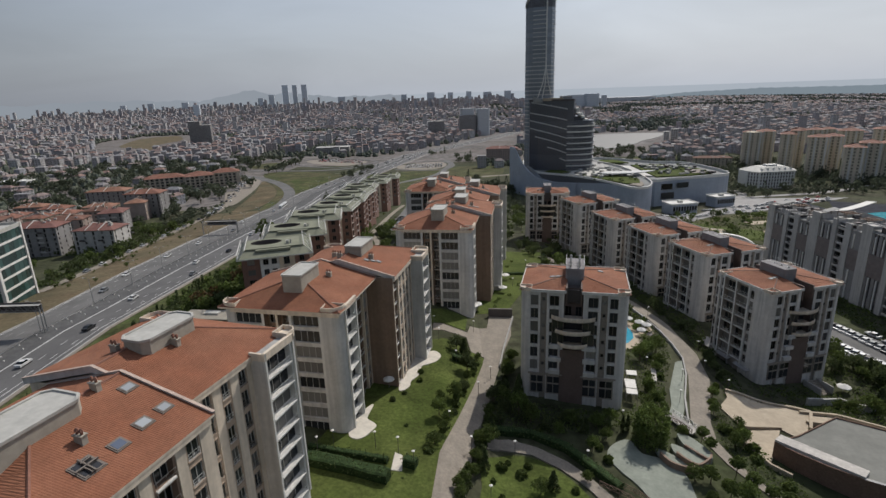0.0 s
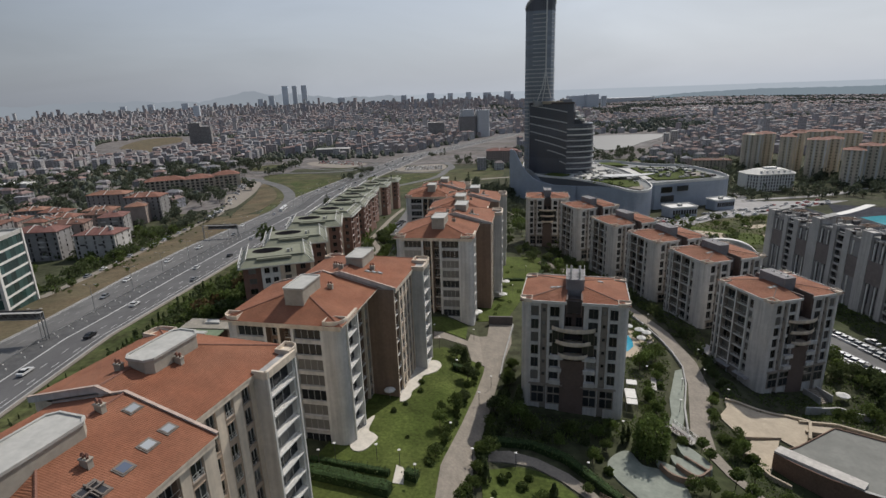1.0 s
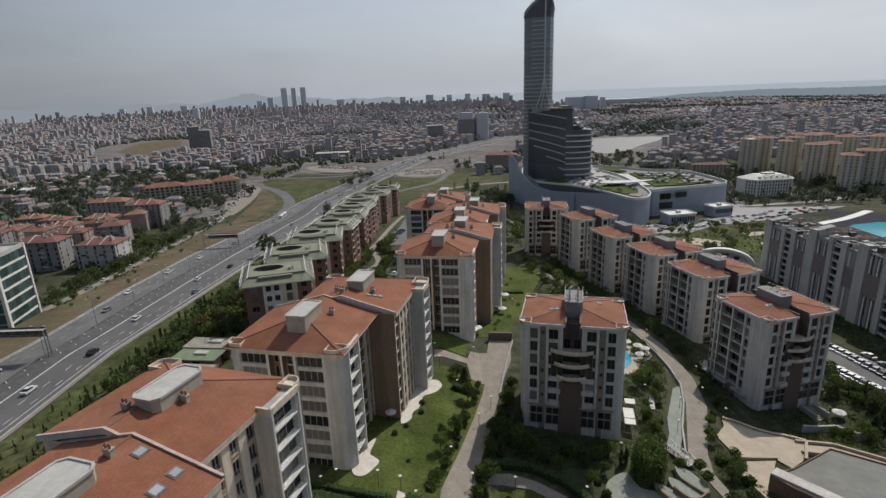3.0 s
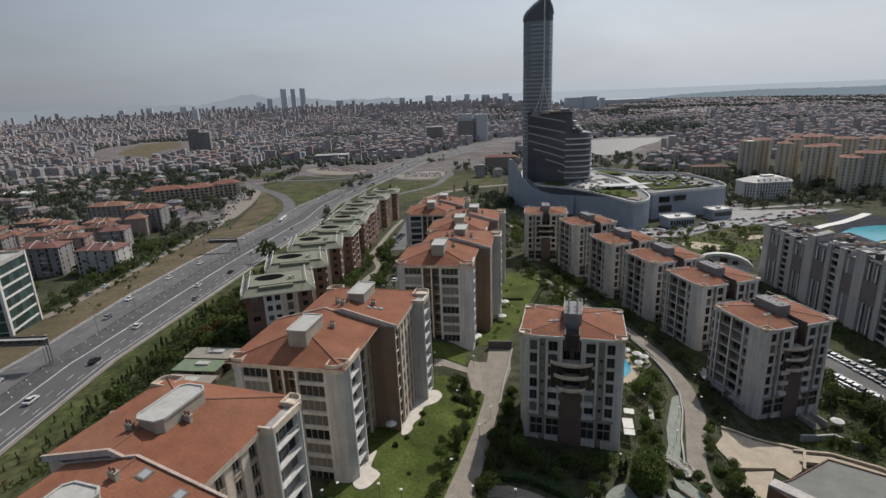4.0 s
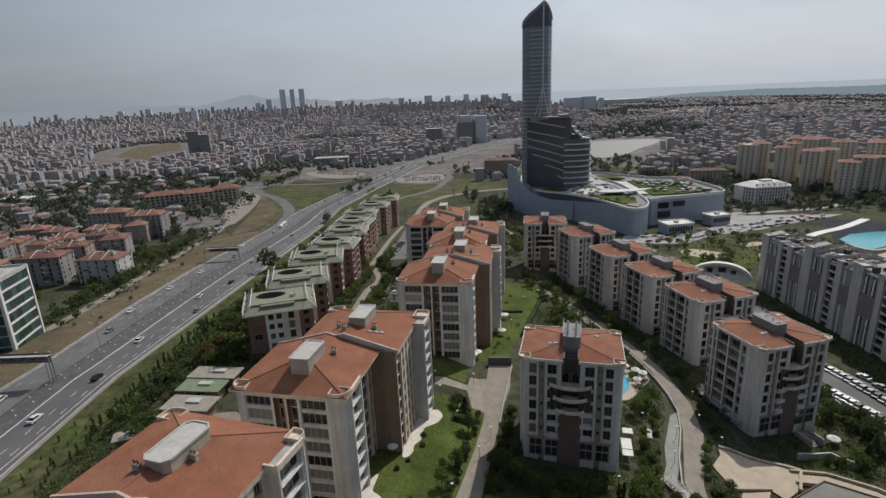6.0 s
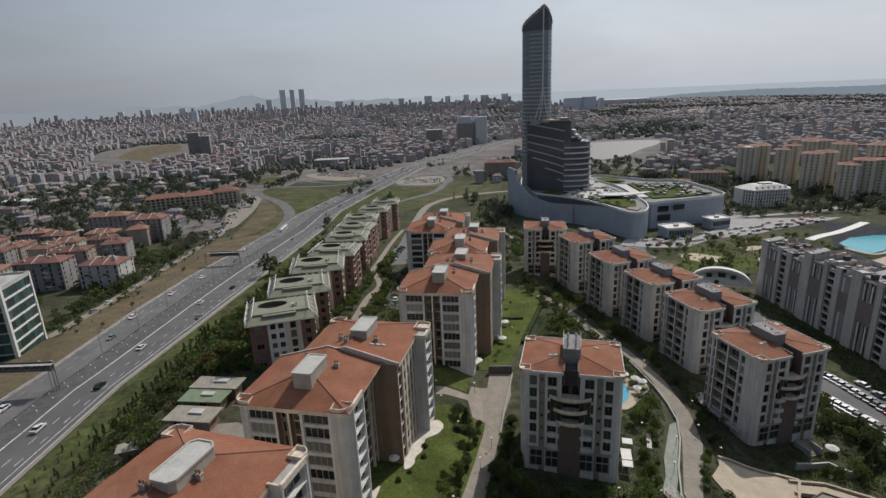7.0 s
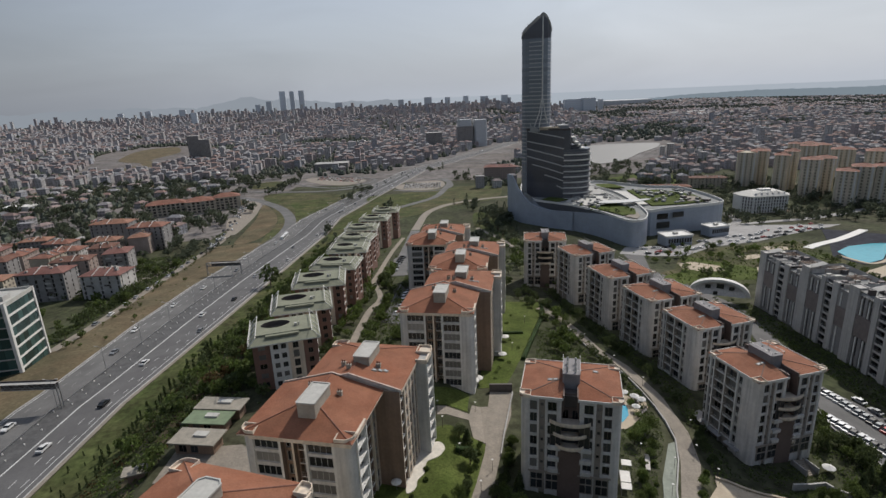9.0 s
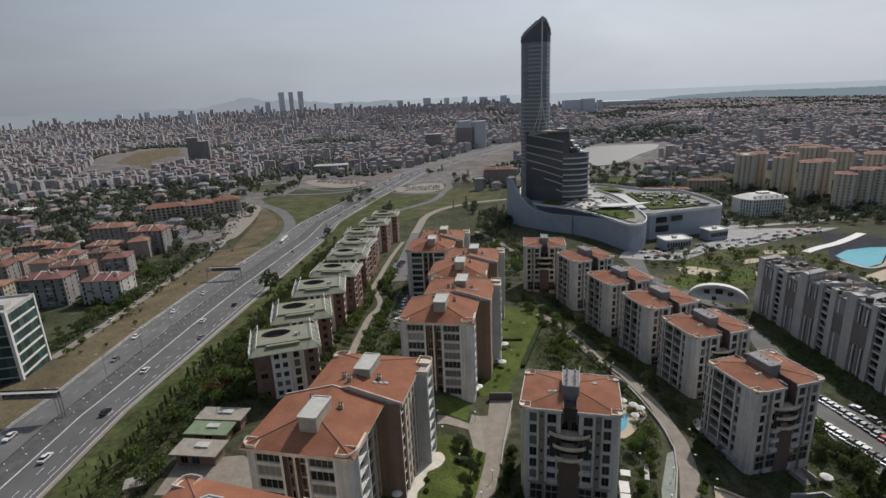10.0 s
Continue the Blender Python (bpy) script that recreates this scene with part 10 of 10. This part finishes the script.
def blocked(x, y):
    """Ground kept open: highway, junction, mall, lake, yards and fields."""
    hx = hwy_x(-125, y)
    if abs(x - hx) < 30 and y < 1500 or -45 < x - hx < 130 and 640 < y < 1480:
        return True
    if (-235 < x < 20 and 420 < y < 880) or (-320 < x < -200 and 690 < y < 920) or (20 <= x < 130 and y < 680):
        return True
    if 60 < x < 560 and y < 640 or (150 < x < 540 and 640 < y < 1360 and abs(x - (180 + (y - 800) * 0.62)) < 130):
        return True
    if -370 < x < -200 and y < 480 or (-360 < x < -220 and 540 < y < 690):
        return True
    if -1060 < x < -600 and 1060 < y < 1950 and abs((x + 600) + (y - 1070) * 0.5) < 150:
        return True
    if x > 330 and y < 720 and x < 620:
        return True
    return False


def city():
    rnd = random.Random(77)
    walls, roofs, trees, panes = Geo(), Geo(), Geo(), Geo()
    houses = 0
    y = 430.0
    while y < 4600:
        cell = 21 if y < 1300 else (26 if y < 2400 else 36)
        x = -y * 0.95 - 40
        while x < y * 0.95 + 40:
            px, py = x + rnd.uniform(-.3, .3) * cell, y + rnd.uniform(-.3, .3) * cell
            x += cell
            if blocked(px, py):
                continue
            green = value_noise(px, py, 260) + 0.4 * value_noise(px, py, 70)
            z = land(px, py)
            r = rnd.random()
            right = px > 0.25 * py
            low = -760 < px < -215 and py < 860
            if low and rnd.random() < 0.5:
                r = 0.1
            if green > (0.30 if not right else (0.26 if y < 2600 else 0.10)) or r < (0.20 if y < 1300 else 0.13):
                if r < 0.9:
                    for k in range(3 if y < 1500 else 2):
                        qx, qy, s = px + rnd.uniform(-8, 8), py + rnd.uniform(-8, 8), rnd.uniform(2.5, 5.5) * (1 if y < 1500 else 1.5)
                        zz = land(qx, qy)
                        n = 6
                        ring = [(qx + s * rnd.uniform(.7, 1.1) * math.cos(a * math.tau / n), qy + s * rnd.uniform(.7, 1.1) * math.sin(a * math.tau / n), zz + s * rnd.uniform(0.3, 0.7)) for a in range(n)]
                        base = [(qx + s * .6 * math.cos(a * math.tau / n), qy + s * .6 * math.sin(a * math.tau / n), zz - .5) for a in range(n)]
                        top = [(qx + s * rnd.uniform(.3, .6) * math.cos(a * math.tau / n), qy + s * rnd.uniform(.3, .6) * math.sin(a * math.tau / n), zz + s * rnd.uniform(1.1, 1.6)) for a in range(n)]
                        i = len(trees.v)
                        trees.v += base + ring + top
                        for lo in (0, n):
                            for a in range(n):
                                b = (a + 1) % n
                                trees.f.append((i + lo + a, i + lo + b, i + lo + n + b, i + lo + n + a))
                                trees.m.append(0)
                        trees.f.append(tuple(i + 2 * n + a for a in range(n)))
                        trees.m.append(0)
                continue
            w, d = rnd.uniform(9, 16) * cell / 26, rnd.uniform(9, 14) * cell / 26
            fl = rnd.choice((3, 4, 4, 5, 5, 6)) if rnd.random() > (0.06 if y > 1500 and not right else 0.014) else rnd.choice((8, 9, 10, 13))
            if y < 1000:
                fl = min(fl, 5)
            if low:
                fl = rnd.choice((1, 1, 2, 2, 3))
                w *= 1.3
            if right:
                fl = max(2, fl - 1)
                if y > 2700:
                    fl = 2
            if y > 3600 and not right:
                fl = min(22, int(fl * 1.5) if rnd.random() < 0.8 else int(fl * 2.6))
            h = fl * 3.0
            a = radians(rnd.choice((0, 12, 90, 20)) + 25 * value_noise(px, py, 400))
            ca, sa = math.cos(a), math.sin(a)
            c = [(px + ca * u - sa * v, py + sa * u + ca * v) for u, v in ((-w / 2, -d / 2), (w / 2, -d / 2), (w / 2, d / 2), (-w / 2, d / 2))]
            own = houses < 120 and y < 1100
            keep = walls, roofs, panes
            if own:
                walls, roofs, panes = Geo(), Geo(), Geo()
            i = len(walls.v)
            walls.v += [(*p, z - 6) for p in c] + [(*p, z + h) for p in c]
            for k in range(4):
                j = (k + 1) % 4
                walls.f.append((i + k, i + j, i + 4 + j, i + 4 + k))
                walls.m.append(0)
            if y < 1300:
                for (ax, ay), (bx, by) in zip(c, c[1:] + c[:1]):
                    L = math.hypot(bx - ax, by - ay)
                    ux, uy = (bx - ax) / L, (by - ay) / L
                    nx, ny = uy * 0.06, -ux * 0.06
                    n = max(1, int(L / 3.4))
                    for q in range(fl):
                        for k in range(n):
                            s0, s1 = (k + 0.28) * L / n, (k + 0.72) * L / n
                            z0, z1 = z + q * 3.0 + 0.9, z + q * 3.0 + 2.3
                            panes.face(((ax + ux * s0 + nx, ay + uy * s0 + ny, z0), (ax + ux * s1 + nx, ay + uy * s1 + ny, z0), (ax + ux * s1 + nx, ay + uy * s1 + ny, z1), (ax + ux * s0 + nx, ay + uy * s0 + ny, z1)))
            i = len(roofs.v)
            o = 1.06
            e = [(px + (p[0] - px) * o, py + (p[1] - py) * o, z + h) for p in c]
            if fl < 9 and rnd.random() < 0.8:
                q = 0.35 * abs(w - d) / max(w, d) if w > d else 0
                lead = ((c[0][0] + c[3][0]) / 2, (c[0][1] + c[3][1]) / 2), ((c[1][0] + c[2][0]) / 2, (c[1][1] + c[2][1]) / 2)
                P = tuple(lead[0][k] * 0.75 + lead[1][k] * 0.25 for k in range(2)) + (z + h + 2.4,)
                Q = tuple(lead[0][k] * 0.25 + lead[1][k] * 0.75 for k in range(2)) + (z + h + 2.4,)
                roofs.v += e + [P, Q]
                for f in ((0, 1, 5, 4), (1, 2, 5), (2, 3, 4, 5), (3, 0, 4)):
                    roofs.f.append(tuple(i + k for k in f))
                    roofs.m.append(0)
            else:
                roofs.v += [(p[0], p[1], p[2] - .3) for p in e] + [(p[0], p[1], p[2] + .6) for p in e]
                for f in ((0, 1, 5, 4), (1, 2, 6, 5), (2, 3, 7, 6), (3, 0, 4, 7), (4, 5, 6, 7)):
                    roofs.f.append(tuple(i + k for k in f))
                    roofs.m.append(0)
            if own:
                houses += 1
                hs = thing("city_house", "small rendered city house with shallow roof" if fl < 3 else "pale rendered city apartment house with shallow roof", "house", at=pose(px, py, z), group="city houses")
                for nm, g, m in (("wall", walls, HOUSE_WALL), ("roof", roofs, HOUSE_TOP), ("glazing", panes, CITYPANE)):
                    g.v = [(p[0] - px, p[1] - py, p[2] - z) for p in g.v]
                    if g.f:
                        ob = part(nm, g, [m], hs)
                        if nm == "glazing":
                            tagged(ob, kind="stuff")
                walls, roofs, panes = keep
        y += cell
    o = thing("city", "endless low city of pale blocks with red roofs", "city", kind="stuff")
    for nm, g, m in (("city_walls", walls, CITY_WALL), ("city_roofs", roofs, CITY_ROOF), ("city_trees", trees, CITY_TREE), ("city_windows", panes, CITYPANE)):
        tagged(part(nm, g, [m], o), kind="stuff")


city()

# high-rises on the skyline
# glass paled to blue-grey so the skyline carries haze in its base colour
FARGLASS = material("hazed_distant_glass", (0.50, 0.54, 0.58), 0.6, vary=0.15)


def high_rise(x, y, w, d, top, label="distant high-rise block on the skyline", mats=None, cap=False):
    z = land(x, y)
    o = thing("high_rise", label, "skyscraper", at=pose(x, y, z - 5, 0, 0, 10))
    g = Geo()
    g.prism(round_corner(-w / 2, w / 2, -d / 2, d / 2, min(w, d) * 0.2, (0, 1, 2, 3)), 0, top - z + 5)
    part("shaft", g, [mats or FARGLASS], o)
    for k in range(1, 6):
        b = Geo()
        h = (top - z + 5) * k / 6
        b.prism(round_corner(-w / 2 - .4, w / 2 + .4, -d / 2 - .4, d / 2 + .4, min(w, d) * 0.2, (0, 1, 2, 3)), h, h + 2.0)
        part("band", b, [CITYCONC], o)
    if cap:
        b = Geo()
        b.prism(round_corner(-w / 2 - 1, w / 2 + 1, -d / 2 - 1, d / 2 + 1, 4, (0, 1, 2, 3)), top - z + 5, top - z + 11)
        part("cap", b, [CITYCONC], o)


# concrete lightened likewise, with haze in its colour
CITYCONC = material("hazed_distant_concrete", (0.48, 0.49, 0.50), 0.9, grain=0.05, scale=0.2)
for x, w in ((-1325, 50), (-1245, 38), (-1165, 46)):
    high_rise(x, 4650, w, 40, 168 if w != 38 else 166, "one of three slim glass towers on the skyline", cap=False)
for x, y, w, d, top in ((-1400, 4500, 44, 30, 92), (-1490, 4500, 44, 30, 70), (-2290, 4300, 44, 30, 56), (-2820, 4200, 50, 30, 50), (-2480, 4250, 40, 30, 48), (-1620, 3600, 40, 30, 40), (-2020, 4300, 50, 30, 56), (-830, 4500, 60, 30, 60), (-100, 4500, 60, 30, 72), (60, 4500, 40, 30, 66), (210, 4500, 40, 30, 70), (-320, 4500, 44, 30, 62), (360, 4500, 60, 30, 62), (520, 4450, 50, 30, 66),
                        (860, 3560, 120, 40, 24), (960, 3560, 90, 40, 28), (1050, 3600, 30, 30, 16), (3330, 4050, 110, 60, 22)):
    high_rise(x, y, w, d, top)
# building site with two cranes
for x, y, top in ((60, 1405, 22), (100, 1410, 20)):
    high_rise(x, y, 34, 24, top, "concrete shell of a high-rise under construction", CITYCONC)
for x, y, h in ((30, 1395, 46), (118, 1415, 40)):
    z = land(x, y)
    o = thing("tower_crane", "slim lattice tower crane over a building site", "crane", at=pose(x, y, z))
    g = Geo()
    for a, b in ((-.9, -.9), (.9, -.9), (.9, .9), (-.9, .9)):
        g.tube((a, b, 0), (a, b, h + 22), 0.25, 4)
    part("mast", g, [METAL], o)
    g = Geo()
    g.tube((-12, 0, h + 20), (38, 0, h + 20), 0.6, 4), g.tube((0, 0, h + 26), (36, 0, h + 20.5), 0.2, 4), g.tube((0, 0, h + 26), (-11, 0, h + 20.5), 0.2, 4), g.tube((0, 0, h + 20), (0, 0, h + 26), 0.4, 4)
    part("jib", g, [METAL], o)
# flat-topped stadium, sheds
g = Geo()
g.prism(smooth_loop([(1180, 4300), (1400, 4200), (1640, 4280), (1640, 4420), (1400, 4480), (1180, 4420)], 4), -60, -12)
st = thing("stadium", "low pale stadium roof among distant houses", "stadium", geo=g, mats=[CITYCONC])
for x, y, w, d in ((1240, 2820, 120, 20), (1330, 2850, 90, 20), (1290, 2700, 110, 20), (1460, 2700, 120, 20), (-860, 2400, 60, 24), (-1450, 2700, 70, 24), (-240, 1700, 50, 16), (-160, 1720, 40, 16), (-620, 1010, 70, 14), (-410, 930, 40, 14), (-520, 640, 30, 16)):
    z = land(x, y)
    o = thing("shed", "long low white-roofed industrial shed", "industrial shed", at=pose(x, y, z, 0, 0, 6))
    g = Geo()
    g.box(-w / 2, w / 2, -d / 2, d / 2, -4, 7)
    part("wall", g, [CITYCONC], o)
    g = Geo()
    g.box(-w / 2 - 1, w / 2 + 1, -d / 2 - 1, d / 2 + 1, 7, 8.5)
    part("roof", g, [WHITE], o)

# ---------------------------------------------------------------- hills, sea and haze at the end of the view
# gives off an even colour in place of haze-veiled daylight on the distance
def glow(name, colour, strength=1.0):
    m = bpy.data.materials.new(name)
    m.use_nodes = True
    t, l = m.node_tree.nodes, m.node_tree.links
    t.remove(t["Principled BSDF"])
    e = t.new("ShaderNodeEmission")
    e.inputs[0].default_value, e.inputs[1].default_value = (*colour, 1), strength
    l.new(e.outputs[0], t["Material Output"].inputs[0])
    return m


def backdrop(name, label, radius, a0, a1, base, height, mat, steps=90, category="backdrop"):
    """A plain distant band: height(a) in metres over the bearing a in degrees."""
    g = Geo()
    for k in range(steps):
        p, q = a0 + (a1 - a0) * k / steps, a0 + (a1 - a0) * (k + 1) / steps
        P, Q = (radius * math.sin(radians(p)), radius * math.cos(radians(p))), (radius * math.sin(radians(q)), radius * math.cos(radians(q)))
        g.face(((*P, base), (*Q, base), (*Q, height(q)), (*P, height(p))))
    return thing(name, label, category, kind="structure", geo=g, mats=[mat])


# sea, mountains and headland glow in hazed tones, untouched by the sun
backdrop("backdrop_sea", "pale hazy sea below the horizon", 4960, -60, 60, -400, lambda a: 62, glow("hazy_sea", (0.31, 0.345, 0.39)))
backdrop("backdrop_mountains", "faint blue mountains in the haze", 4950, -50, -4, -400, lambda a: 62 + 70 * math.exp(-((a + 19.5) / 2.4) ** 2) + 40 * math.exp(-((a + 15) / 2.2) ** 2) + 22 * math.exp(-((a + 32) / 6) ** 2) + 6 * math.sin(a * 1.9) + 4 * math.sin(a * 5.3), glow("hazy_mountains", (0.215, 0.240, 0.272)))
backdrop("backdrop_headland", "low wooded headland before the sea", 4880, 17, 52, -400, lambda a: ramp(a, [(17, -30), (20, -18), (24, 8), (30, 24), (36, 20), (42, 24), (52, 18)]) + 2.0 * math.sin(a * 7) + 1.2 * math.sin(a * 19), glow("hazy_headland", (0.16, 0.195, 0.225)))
